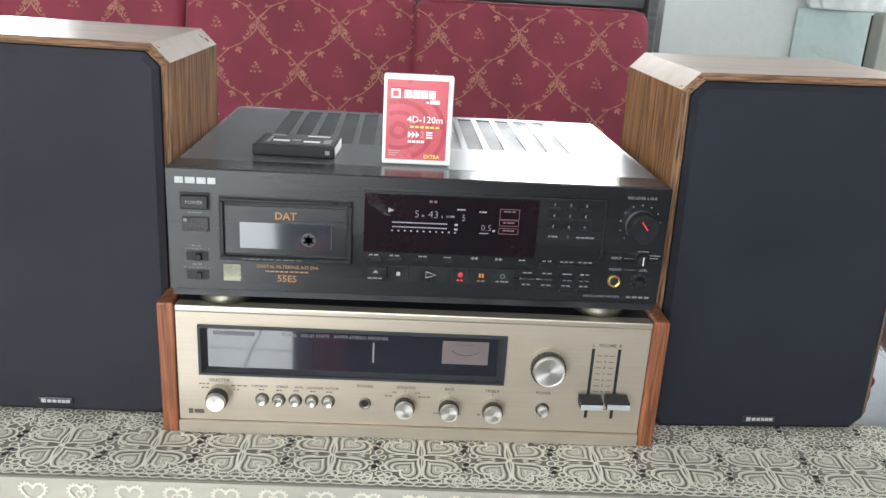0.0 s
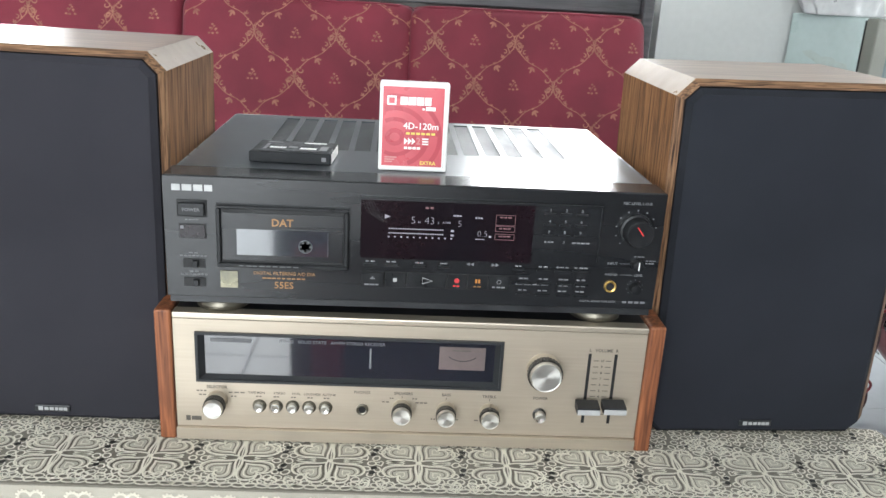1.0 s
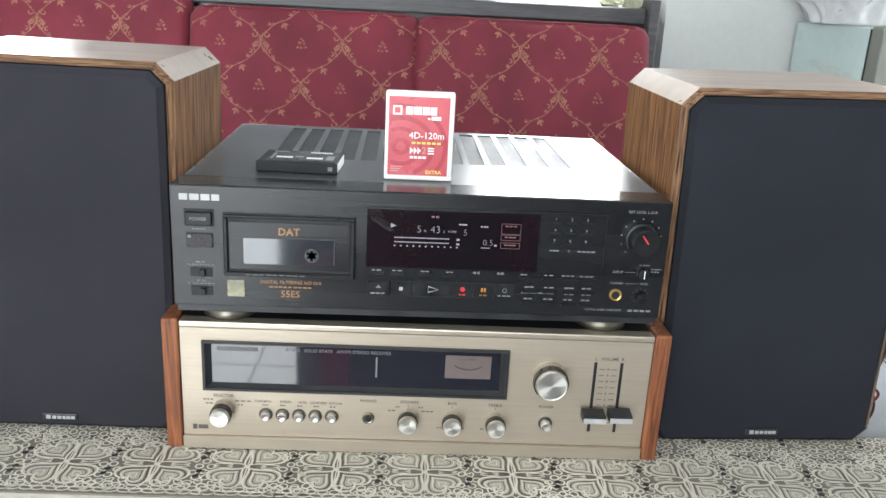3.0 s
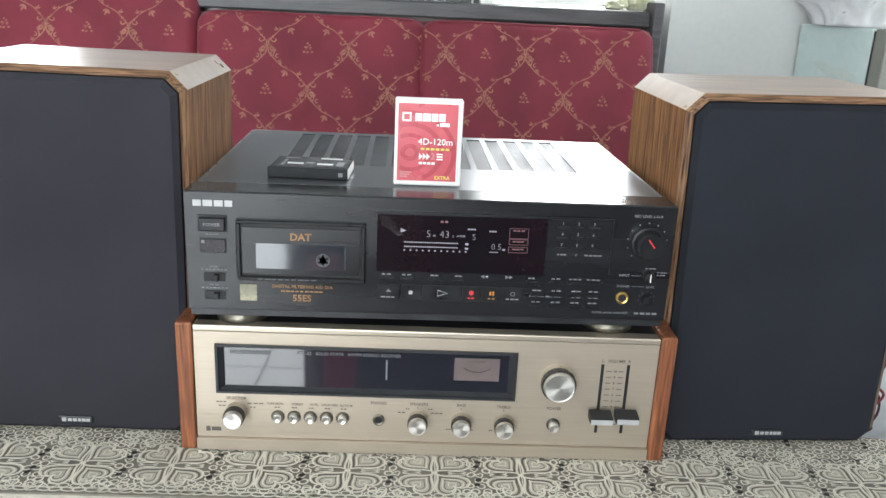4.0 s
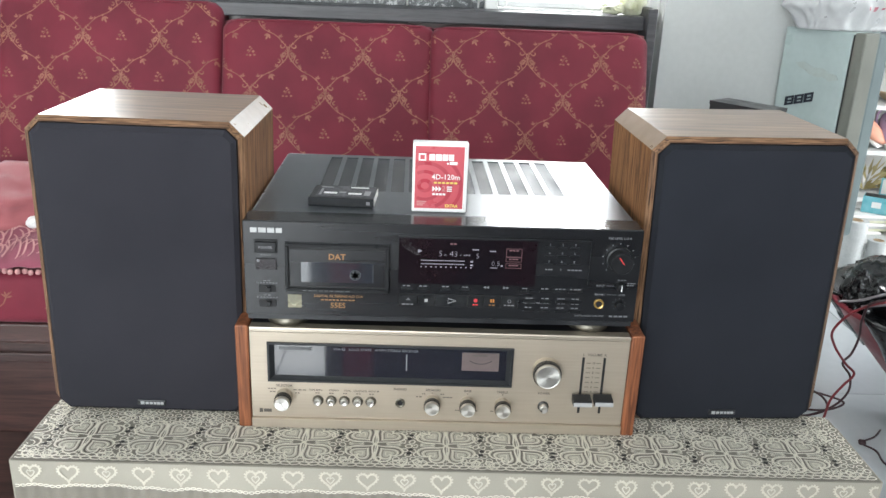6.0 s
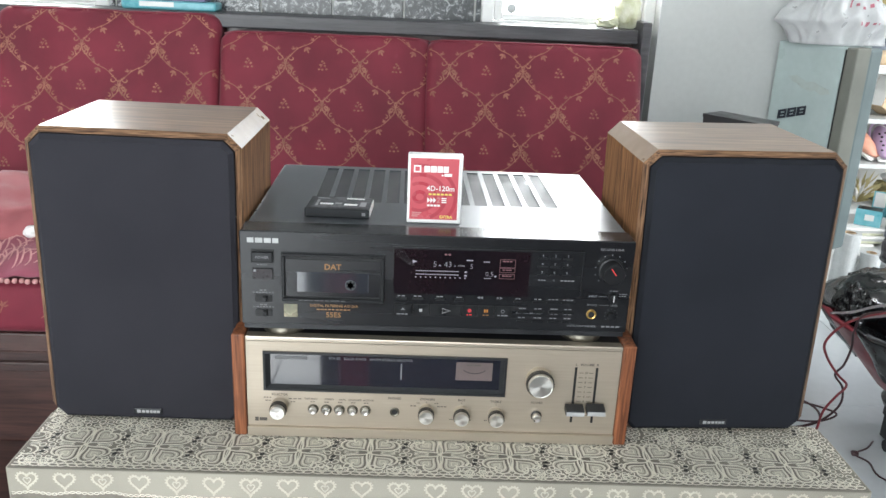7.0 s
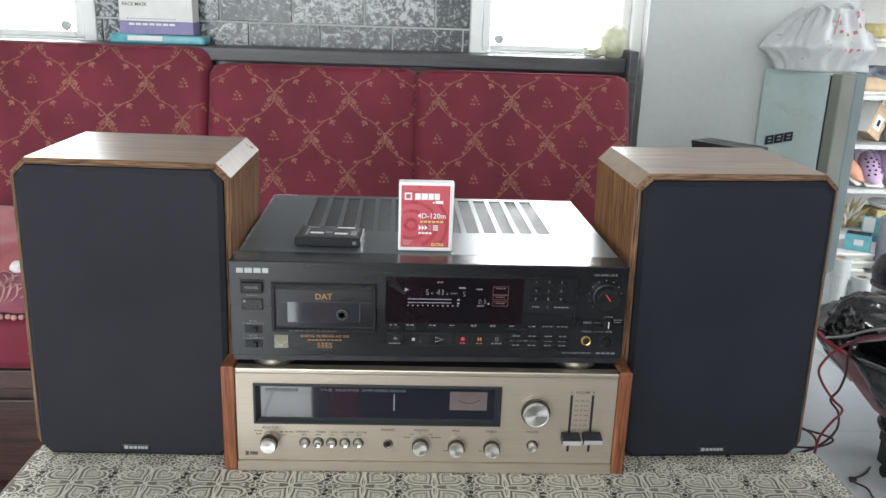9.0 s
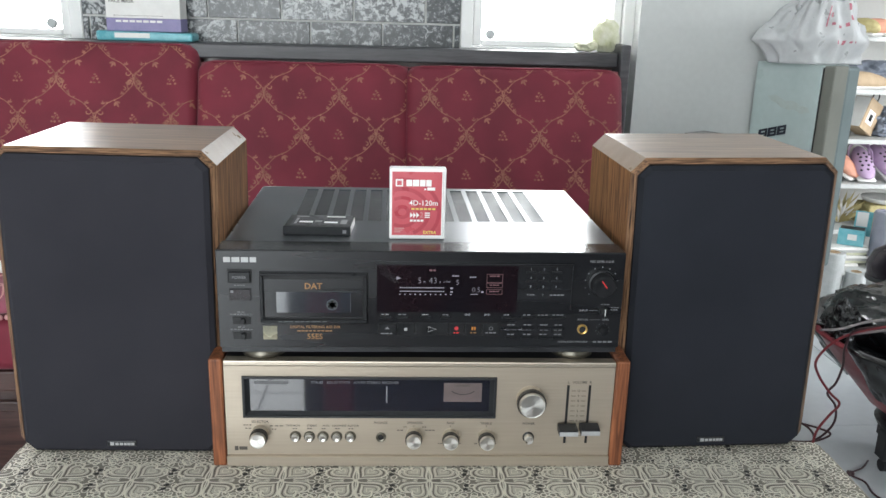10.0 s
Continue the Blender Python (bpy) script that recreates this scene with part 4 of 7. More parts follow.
part("dial_glass", box(i_[0][0] - 0.001, i_[1][0] + 0.001, RF + 0.0036, RF + 0.006, i_[0][1] - 0.001, i_[2][1] + 0.001), M["dialglass"], dial, "dark reflective dial glass")
part("dial_lettering", writing("STA-82   SOLID STATE   AM/FM STEREO RECEIVER", -0.072, RF + 0.0033, 0.6505, 0.0044, 0.0), M["greyprint"], dial, "pale grey lettering")
part("maker_mark", box(-0.182, -0.145, RF + 0.0032, RF + 0.0035, 0.6482, 0.6518), M["dimprint"], dial, "dim maker's mark")
part("tuning_needle", box(-0.0378, -0.0362, RF + 0.0026, RF + 0.0035, 0.6265, 0.6462), M["greyprint"], dial, "pale tuning pointer")
met = part("tuning_meter", box(0.026, 0.0685, RF + 0.0030, RF + 0.0035, 0.6280, 0.6508), M["meter"], dial, "pinkish tuning meter card")
arc = [(0.0475 + 0.0215 * math.sin(a), 0.6585 - 0.0215 * math.cos(a)) for a in [radians(-36 + 6 * k) for k in range(13)]]
part("meter_arc", ribbon(bmesh.new(), arc, 0.0008, lambda u, v: Vector((u, RF + 0.0027, v))), M["button_gap"], met)
part("meter_mark", box(0.038, 0.055, RF + 0.0026, RF + 0.0029, 0.6470, 0.6480), M["darkprint"], met)


def knob(name, x, z, r, depth, parent=rec, face=M["turned"], label=""):
    """A skirted knob: pale base ring, knurled dark grip and a bright dished cap."""
    base = part(name, lathe([(0.0, r * 0.97), (-0.002, r * 0.97), (-0.003, r * 0.90), (-depth * 0.40, r * 0.86)], (x, RF, z), "y", 32), M["silverlip"], parent, label, True)
    bm = bmesh.new()
    seg = 64
    rings = []
    for d, rr in ((-depth * 0.40, 0.96), (-depth * 0.42, 1.0), (-depth * 0.74, 1.0), (-depth * 0.78, 0.94)):
        rings.append([bm.verts.new((x + r * rr * (1.0 if k % 2 else 0.955) * math.cos(2 * math.pi * k / seg), RF + d, z + r * rr * (1.0 if k % 2 else 0.955) * math.sin(2 * math.pi * k / seg))) for k in range(seg)])
    for a, c in zip(rings, rings[1:]):
        for k in range(seg):
            bm.faces.new((a[k], a[(k + 1) % seg], c[(k + 1) % seg], c[k]))
    part("grip", bm, M["knurl"], base, "knurled dark ring")
    part("cap", lathe([(-depth * 0.78, r * 0.90), (-depth * 0.95, r * 0.87), (-depth, r * 0.83), (-depth + 0.0005, r * 0.78), (-depth + 0.0008, 0.0)], (x, RF, z), "y", 32), face, base, "bright turned aluminium cap")
    return base


def prints(x, z, s, size=0.0042, mat="darkprint", y=RF - 0.0001, parent=None, bold=0.00004):
    return part("lettering", writing(s, x, y, z, size, bold), M[mat], parent or fascia)


def bars(x0, x1, z, n, mat="darkprint", y=RF - 0.0002, parent=None, h=0.0011, seed=1):
    """Unreadable small print as a row of plain bars."""
    r = random.Random(seed)
    w = (x1 - x0) / n
    for k in range(n):
        part("print_bar", box(x0 + k * w, x0 + (k + 0.62 + 0.25 * r.random()) * w, y, y + 0.0002, z - h / 2, z + h / 2), M[mat], parent or fascia)


knob("selector_knob", -0.1765, 0.5915, 0.0098, 0.021, label="small selector knob")
knob("speakers_knob", -0.0065, 0.5885, 0.0094, 0.018, label="small speakers knob")
knob("bass_knob", 0.0345, 0.5875, 0.0094, 0.018, label="small bass knob")
knob("treble_knob", 0.0750, 0.5870, 0.0094, 0.018, label="small treble knob")
knob("tuning_knob", 0.1225, 0.6335, 0.0163, 0.0195, label="large tuning knob")
for k in range(5):
    bx = -0.138 + 0.0152 * k
    b0 = part("push_button", lathe([(0, 0.0063), (-0.0012, 0.0063), (-0.0022, 0.0056), (-0.0022, 0.0046)], (bx, RF, 0.5868), "y", 20), M["bronze"], rec, "round push button")
    part("button_cap", lathe([(-0.002, 0.0044), (-0.0055, 0.0044), (-0.0066, 0.0034), (-0.0058, 0.0)], (bx, RF, 0.5868), "y", 20), M["chrome"], b0, smooth=False)
b0 = part("power_button", lathe([(0, 0.0064), (-0.0016, 0.0064), (-0.002, 0.0056)], (0.1228, RF, 0.5865), "y", 20), M["knurl"], rec, "round power button")
part("button_cap", lathe([(-0.002, 0.005), (-0.0085, 0.005), (-0.0095, 0.004), (-0.0088, 0.0)], (0.1228, RF, 0.5865), "y", 20), M["chrome"], b0)
jk = part("headphone_jack", lathe([(0, 0.0056), (-0.0018, 0.0056), (-0.0022, 0.0048), (-0.0018, 0.0034), (0.004, 0.0034)], (-0.0432, RF, 0.5862), "y", 20), M["bronze"], rec, "dull headphone jack")
part("jack_hole", lathe([(-0.0008, 0.0033), (-0.0006, 0.0)], (-0.0432, RF, 0.5862), "y", 16), M["button_gap"], jk)
for sx, cz in ((0.1645, 0.6020), (0.1888, 0.6030)):
    sld = part("volume_slider", box(sx - 0.0014, sx + 0.0014, RF - 0.0004, RF + 0.002, 0.579, 0.6505), M["button_gap"], rec, "vertical slider slot with a wide lever cap")
    part("slider_stem", box(sx - 0.001, sx + 0.001, RF - 0.008, RF, cz - 0.003, cz + 0.003), M["knurl"], sld)
    bm = bmesh.new()
    prof = [(-0.006, 0.0045), (-0.020, 0.0028), (-0.020, -0.0008), (-0.0185, -0.0040), (-0.006, -0.0030)]
    va = [bm.verts.new((sx - 0.0104, RF + y, cz + z)) for y, z in prof]
    vb = [bm.verts.new((sx + 0.0104, RF + y, cz + z)) for y, z in prof]
    bm.faces.new(va)
    bm.faces.new(vb[::-1])
    for k in range(5):
        bm.faces.new((va[k], va[(k + 1) % 5], vb[(k + 1) % 5], vb[k]))
    part("slider_cap", bm, M["dialblack"], sld, "dark wedge lever")
    part("slider_lip", box(sx - 0.0104, sx + 0.0104, RF - 0.0209, RF - 0.0201, cz - 0.0038, cz + 0.0014, 0.0003), M["badgeprint"], sld, "pale front lip")
for k in range(10):
    z = 0.5885 + 0.0061 * k
    if abs(z - 0.598) > 0.006:
        part("scale_tick", box(0.1685, 0.1735, RF - 0.0002, RF, z - 0.0003, z + 0.0003), M["darkprint"], fascia)
        part("scale_tick", box(0.1798, 0.1848, RF - 0.0002, RF, z - 0.0003, z + 0.0003), M["darkprint"], fascia)
        prints(0.1766, z, str(k + 1), 0.0034)
prints(0.1645, 0.6538, "L"), prints(0.1772, 0.6538, "VOLUME"), prints(0.1893, 0.6538, "R")
for x, z, s in ((-0.1765, 0.6045, "SELECTOR"), (-0.0435, 0.6035, "PHONES"), (-0.0055, 0.6035, "SPEAKERS"), (0.0345, 0.6035, "BASS"), (0.0745, 0.6030, "TREBLE"), (0.1225, 0.6030, "POWER"),
                (-0.1405, 0.5998, "TAPE MON"), (-0.1195, 0.5998, "STEREO"), (-0.1040, 0.5998, "HI-FIL"), (-0.0895, 0.5998, "LOUDNESS"), (-0.0740, 0.5998, "AUTO-M")):
    prints(x, z, s, 0.0040 if z > 0.6 else 0.0031)
for x0, x1, z in ((-0.141, -0.135, 0.5962), (-0.125, -0.119, 0.5962), (-0.109, -0.104, 0.5962), (-0.094, -0.088, 0.5962), (-0.079, -0.073, 0.5962),
                  (-0.195, -0.185, 0.6005), (-0.193, -0.186, 0.5965), (-0.166, -0.150, 0.5995), (-0.164, -0.158, 0.5955), (-0.025, -0.018, 0.5945), (-0.018, -0.014, 0.5985),
                  (0.003, 0.008, 0.5985), (0.006, 0.018, 0.5945), (0.021, 0.026, 0.578), (0.043, 0.047, 0.578), (0.062, 0.066, 0.578), (0.084, 0.087, 0.578)):
    bars(x0, x1, z, 3 if x1 - x0 > 0.008 else 2, seed=int(1000 * abs(x0)))
for x in (-0.0065, 0.0345, 0.0750):
    part("index_line", box(x - 0.0003, x + 0.0003, RF - 0.0002, RF, 0.5985, 0.6008), M["darkprint"], fascia)
part("maker_mark", box(-0.2055, -0.2015, RF - 0.0003, RF, 0.5695, 0.5745), M["darkprint"], fascia, "small square maker's mark")
part("maker_mark", box(-0.2005, -0.1915, RF - 0.0003, RF, 0.5700, 0.5740), M["darkprint"], fascia)
for lx in (-0.16, 0.16):
    for ly in (0.04, 0.26):
        part("foot", lathe([(0, 0.012), (0.008, 0.012)], (lx, ly, TABLE), "z", 16), M["black"], rec)

rec.matrix_basis = Matrix.Translation((-0.215, 0.006, 0)) @ Matrix.Rotation(radians(-0.9), 4, "Z") @ Matrix.Diagonal((0.997, 1, 1, 1)) @ Matrix.Translation((0.215, -0.006, 0)) @ Matrix.Translation(rec.location)

# ---------------------------------------------------------------- digital tape deck
DT, DB = 0.8035, 0.6955
deck = thing("digital_tape_deck", (0, 0.16, 0.678), "black full-width digital tape deck standing on the receiver", "tape deck")
face = part("fascia", box(-0.215, 0.215, 0.0, 0.010, DB, DT - 0.0006, 0.0006), M["deckface"], deck, "brushed charcoal front panel")
part("top_strip", box(-0.2148, 0.2148, 0.0006, 0.035, DT - 0.004, DT, 0.0008), M["deckgloss"], deck, "glossy black strip along the front of the lid")
VX = [-0.1492 + 0.0218 * k for k in range(14)]
VY0, VY1 = 0.127, 0.299
lid = bmesh.new()
xs = sorted([-0.211, 0.211] + VX + [x + 0.0160 for x in VX])
ys = [0.0354, VY0, VY1, 0.312]
lv = [[lid.verts.new((x, y, DT)) for y in ys] for x in xs]
for a in range(len(xs) - 1):
    for c in range(3):
        if c == 1 and a % 2 == 1:
            continue
        lid.faces.new((lv[a][c], lv[a + 1][c], lv[a + 1][c + 1], lv[a][c + 1]))
ext = bmesh.ops.extrude_face_region(lid, geom=lid.faces[:])
for v in [e for e in ext["geom"] if isinstance(e, bmesh.types.BMVert)]:
    v.co.z -= 0.003
lidob = part("lid", lid, M["decktop"], deck, "grey painted steel lid")
# rounded lid edges; the light they catch is painted in as paler steel
for edge in (((-0.2104, 0.037, DT - 0.0010), (-0.2104, 0.17, DT - 0.0010), (-0.2104, 0.3110, DT - 0.0010)), ((0.2104, 0.037, DT - 0.0010), (0.2104, 0.17, DT - 0.0010), (0.2104, 0.3110, DT - 0.0010)),
             ((-0.2104, 0.3116, DT - 0.0010), (0.0, 0.3116, DT - 0.0010), (0.2104, 0.3116, DT - 0.0010))):
    part("lid_edge", tube(edge, 0.0014, 8, 2), M["lidglint"], lidob, "rounded edge, its highlight put into the colour", True)
slot = bmesh.new()
for k in range(34):
    y = VY0 + 0.0016 + k * 0.0049
    box(-0.0080, 0.0080, y, y + 0.0032, DT - 0.0030, DT - 0.0008, bm=slot)
slot_me = to_mesh(slot, "vent_panel", M["vent"])
for a in range(14):
    vp = part("vent_panel", slot_me, None, deck, "ribbed dark vent panel")
    vp.location.x = VX[a] + 0.0080
part("case", box(-0.2105, 0.2105, 0.0102, 0.311, DB + 0.002, DT - 0.0042), M["black"], deck)
part("plinth", box(-0.2135, 0.2135, 0.004, 0.30, DB - 0.007, DB - 0.0002), M["black"], deck, "black underside plinth")
for fx in (-0.173, 0.170):
    for fy in (0.030, 0.27):
        part("foot", lathe([(0.0, 0.0215), (0.0012, 0.0235), (0.0066, 0.0235), (0.0078, 0.0225), (0.0104, 0.0225)], (fx, fy, 0.6778), "z", 36), M["bronze"], deck, "champagne metal foot", True)

FY = -0.0002


def dprint(x, z, s, size, mat="greyprint", bold=0.00003, y=FY, parent=None):
    return part("lettering", writing(s, x, y, z, size, bold), M[mat], parent or face)


def dbox(name, x0, x1, z0, z1, y0, y1, mat, parent=None, label="", bevel=0.0):
    return part(name, box(x0, x1, y0, y1, z0, z1, bevel), M[mat], parent or deck, label)


# maker's mark: plain pale blocks
for x0, x1 in ((-0.2070, -0.2000), (-0.1985, -0.1905), (-0.1890, -0.1815), (-0.1800, -0.1735)):
    dbox("maker_mark", x0, x1, 0.7903, 0.7957, -0.0006, 0, "badgeprint", face, "pale maker's mark")
# power key, timer switch, two small slide switches
rc = dbox("power_key", -0.2035, -0.1785, 0.7675, 0.7825, -0.0008, 0, "button_gap", label="wide power key in a dark recess")
dbox("key_cap", -0.2020, -0.1800, 0.7690, 0.7805, -0.0042, -0.0008, "button", rc, bevel=0.0006)
dprint(-0.191, 0.7747, "POWER", 0.0042, y=-0.0044, parent=rc)
bars(-0.197, -0.185, 0.7650, 4, "dimprint", FY, face, 0.0009)
rc = dbox("timer_key", -0.2025, -0.1795, 0.7485, 0.7615, -0.0006, 0, "button_gap", label="glossy grey timer window")
dbox("key_cap", -0.2015, -0.1805, 0.7493, 0.7607, -0.0016, -0.0006, "displayglass", rc)
dbox("key_lamp", -0.2008, -0.1980, 0.7573, 0.7600, -0.0020, -0.0016, "greyprint", rc)
for z in (0.7260, 0.7090):
    rc = dbox("slide_switch", -0.2000, -0.1815, z - 0.0040, z + 0.0040, -0.0008, 0, "button_gap", label="small three-way slide switch")
    dbox("switch_tab", -0.1915, -0.1870, z - 0.0030, z + 0.0030, -0.0048, -0.0008, "button", rc, bevel=0.0004)
    bars(-0.2025, -0.1785, z + 0.0068, 7, "dimprint", FY, face, 0.0011, seed=3)
    bars(-0.195, -0.186, z + 0.0094, 2, "dimprint", FY, face, 0.0011, seed=4)
# cassette door
door = part("cassette_door", prism([(-0.1710, 0.7245), (-0.0585, 0.7245), (-0.0585, 0.7805), (-0.1710, 0.7805)], -0.0022, 0.0), M["deckface"], deck, "framed cassette door with smoked window")
fb = box(-0.1705, -0.0590, -0.0052, -0.0022, 0.7770, 0.7800, 0.0008)
box(-0.1705, -0.0590, -0.0052, -0.0022, 0.7250, 0.7288, 0.0008, bm=fb)
box(-0.1705, -0.1668, -0.0052, -0.0022, 0.7288, 0.7770, 0.0008, bm=fb)
box(-0.0627, -0.0590, -0.0052, -0.0022, 0.7288, 0.7770, 0.0008, bm=fb)
part("door_frame", fb, M["button"], door, "raised dark door frame")
dbox("door_gap", -0.1666, -0.0630, 0.7290, 0.7768, -0.0026, -0.0022, "button_gap", door)
dbox("door_panel", -0.1655, -0.0640, 0.7315, 0.7735, -0.0036, -0.0026, "deckface", door)
dbox("door_window", -0.1535, -0.0755, 0.7365, 0.7595, -0.0043, -0.0036, "smoked", door, "smoked reflective window")
hub = part("reel_hub", lathe([(-0.0043, 0.0060), (-0.0047, 0.0058), (-0.0047, 0.0049), (-0.0044, 0.0047), (-0.0044, 0.0)], (-0.0955, 0, 0.7455), "y", 24), M["dialblack"], door, "dim grey toothed reel hub")
part("hub_ring", lathe([(-0.0046, 0.0060), (-0.0050, 0.0060), (-0.0050, 0.0050), (-0.0046, 0.0050)], (-0.0955, 0, 0.7455), "y", 24), M["hubgrey"], hub, "grey ring")
for k in range(6):
    a = 2 * math.pi * k / 6
    tx, tz = -0.0955 + 0.0040 * math.cos(a), 0.7455 + 0.0040 * math.sin(a)
    dbox("hub_tooth", tx - 0.0009, tx + 0.0009, tz - 0.0009, tz + 0.0009, -0.0050, -0.0045, "hubgrey", hub)
dbox("window_line", -0.0765, -0.0762, 0.7375, 0.7585, -0.0046, -0.0043, "dimprint", door)
dprint(-0.1150, 0.7655, "DAT", 0.0092, "goldprint", 0.0002, -0.0038, door)
bars(-0.152, -0.100, 0.7268, 9, "dimprint", -0.0054, door, 0.0008, seed=8)
part("sticker", box(-0.1690, -0.1540, -0.0006, 0, 0.7045, 0.7200, 0.0002), M["goldsticker"], face, "square pale gold sticker")
dprint(-0.1140, 0.7187, "DIGITAL FILTERING A/D D/A", 0.0042, "goldprint")
bars(-0.133, -0.095, 0.7143, 9, "goldprint", FY, face, 0.0012, seed=6)
dprint(-0.1145, 0.7077, "55ES", 0.0086, "goldprint", 0.0001)
# display
disp = dbox("display_panel", -0.0500, 0.1595, 0.7355, 0.7910, -0.0022, 0, "deckface", label="wide smoked display with key pad")
dbox("display_frame", -0.0500, 0.1595, 0.7898, 0.7910, -0.0034, -0.0022, "button", disp)
dbox("display_frame", 0.1583, 0.1595, 0.7400, 0.7898, -0.0034, -0.0022, "button", disp)
dbox("display_glass", -0.0488, 0.1000, 0.7370, 0.7890, -0.0030, -0.0022, "displayglass", disp, "dark reddish display glass")
DY = -0.0032
part("play_mark", prism([(-0.0285, 0.7730), (-0.0285, 0.7770), (-0.0235, 0.7750)], DY, DY + 0.0002), M["vfd"], disp)
dprint(-0.0040, 0.7722, "5", 0.0092, "vfd", -0.00022, DY, disp), dprint(0.0010, 0.7708, "M", 0.0028, "vfd", 0, DY, disp)
dprint(0.0100, 0.7722, "43", 0.0092, "vfd", -0.00022, DY, disp), dprint(0.0175, 0.7708, "S", 0.0028, "vfd", 0, DY, disp)
dprint(0.0245, 0.7712, "A-TIME", 0.0023, "vfd", 0, DY, disp)
dprint(0.0360, 0.7705, "5", 0.0080, "vfd", -0.0002, DY, disp)
bars(0.030, 0.038, 0.7778, 3, "vfd", DY, disp, 0.0012, seed=2), bars(0.049, 0.056, 0.7765, 3, "vfd", DY, disp, 0.0013, seed=3)
bars(0.006, 0.014, 0.7838, 2, "vfdred", DY, disp, 0.0018, seed=4)
for z, x1 in ((0.7645, 0.0215), (0.7605, 0.0220)):
    for k in range(24):
        x = -0.0250 + k * 0.00198
        if x < x1:
            dbox("level_segment", x, x + 0.0015, z - 0.0005, z + 0.0005, DY, DY + 0.0002, "vfd", disp)
for k in range(11):
    dbox("scale_mark", -0.0255 + 0.0054 * k, -0.0240 + 0.0054 * k, 0.7565, 0.7577, DY, DY + 0.0002, "vfd", disp)
dbox("level_dot", 0.0285, 0.0312, 0.7632, 0.7650, DY, DY + 0.0002, "vfd", disp), dbox("level_dot", 0.0285, 0.0312, 0.7592, 0.7608, DY, DY + 0.0002, "vfd", disp)
dprint(0.0560, 0.7622, "0.5", 0.0078, "vfd", -0.0002, DY, disp), bars(0.0615, 0.0650, 0.7600, 1, "vfd", DY, disp, 0.0016)
dbox("underline", 0.0500, 0.0580, 0.7572, 0.7578, DY, DY + 0.0002, "vfd", disp)
for z0, z1 in ((0.7705, 0.7800), (0.7648, 0.7700), (0.7575, 0.7630)):
    fbm = box(0.0668, 0.0838, DY, DY + 0.0002, z1 - 0.0004, z1)
    box(0.0668, 0.0838, DY, DY + 0.0002, z0, z0 + 0.0004, bm=fbm)
    box(0.0668, 0.0672, DY, DY + 0.0002, z0, z1, bm=fbm)
    box(0.0834, 0.0838, DY, DY + 0.0002, z0, z1, bm=fbm)
    part("indicator_box", fbm, M["vfdred"], disp)
    bars(0.0700, 0.0810, z1 - 0.0022, 3, "vfdred", DY, disp, 0.0012, seed=int(z0 * 1e4))
for k in range(5):
    part("etched_line", ribbon(bmesh.new(), [(-0.0470 + 0.002 * k, 0.7880), (-0.0445 + 0.0026 * k, 0.7800), (-0.030 + 0.001 * k, 0.7700)], 0.00012, lambda u, v: Vector((u, DY, v))), M["dimprint"], disp)
for r in range(3):
    for c in range(3):
        kx, kz = 0.1138 + 0.0138 * c, 0.7855 - 0.0098 * r
        key = dbox("number_key", kx - 0.0052, kx + 0.0052, kz - 0.0040, kz - 0.0022, -0.0028, -0.0022, "button", disp)
        dprint(kx, kz, str(3 * r + c + 1), 0.0036, "greyprint", 0.00005, -0.0024, disp)
bars(0.1105, 0.1190, 0.7570, 3, "greyprint", -0.0024, disp, 0.0014), dprint(0.1275, 0.7570, "0", 0.0036, "greyprint", 0, -0.0024, disp), bars(0.1350, 0.1510, 0.7568, 4, "greyprint", -0.0024, disp, 0.0014, 5)
# row of thin function keys
for x0, x1, n in ((-0.044, -0.035, 2), (-0.026, -0.017, 2), (-0.001, 0.007, 2), (0.021, 0.028, 2), (0.087, 0.094, 2), (0.108, 0.117, 2), (0.124, 0.136, 3), (0.140, 0.153, 3)):
    dbox("function_key", x0 - 0.0015, x1 + 0.0015, 0.7293, 0.7312, -0.0018, 0, "button", label="thin function key")
    bars(x0, x1, 0.7332, n, "greyprint", FY, face, 0.0012, seed=int(abs(x0) * 999))
bars(-0.037, -0.024, 0.7380, 3, "greyprint", FY, face, 0.0012), bars(0.010, 0.016, 0.7375, 2, "greyprint", FY, face, 0.0012, 3), bars(0.044, 0.074, 0.7382, 5, "greyprint", FY, face, 0.0011, 9)
for x in (0.048, 0.070):
    s = -1 if x < 0.06 else 1
    for d in (-0.0022, 0.0012):
        part("skip_mark", prism([(x + d - s * 0.0015, 0.7318), (x + d - s * 0.0015, 0.7350), (x + d + s * 0.0017, 0.7334)], FY, 0), M["greyprint"], face)
# large transport keys
for nm, x0, x1 in (("eject_key", -0.0475, -0.0275), ("stop_key", -0.0268, -0.0085), ("play_key", -0.0078, 0.0275), ("record_key", 0.0282, 0.0450), ("pause_key", 0.0457, 0.0640), ("mute_key", 0.0647, 0.0840)):
    g = dbox(nm, x0, x1, 0.7095, 0.7240, -0.0005, 0, "button_gap", label="flat transport key")
    dbox("key_cap", x0 + 0.0005, x1 - 0.0005, 0.7100, 0.7235, -0.0032 if nm == "eject_key" else -0.0012, -0.0005, "button", g, bevel=0.0003)
KY = -0.0015
part("stop_mark", box(-0.0195, -0.0163, KY, KY + 0.0003, 0.7152, 0.7185), M["badgeprint"], deck)
pm = bmesh.new()
ribbon(pm, [(0.0062, 0.7142), (0.0062, 0.7198), (0.0150, 0.7170)], 0.0009, lambda u, v: Vector((u, KY, v)), True)
part("play_mark", pm, M["badgeprint"], deck)
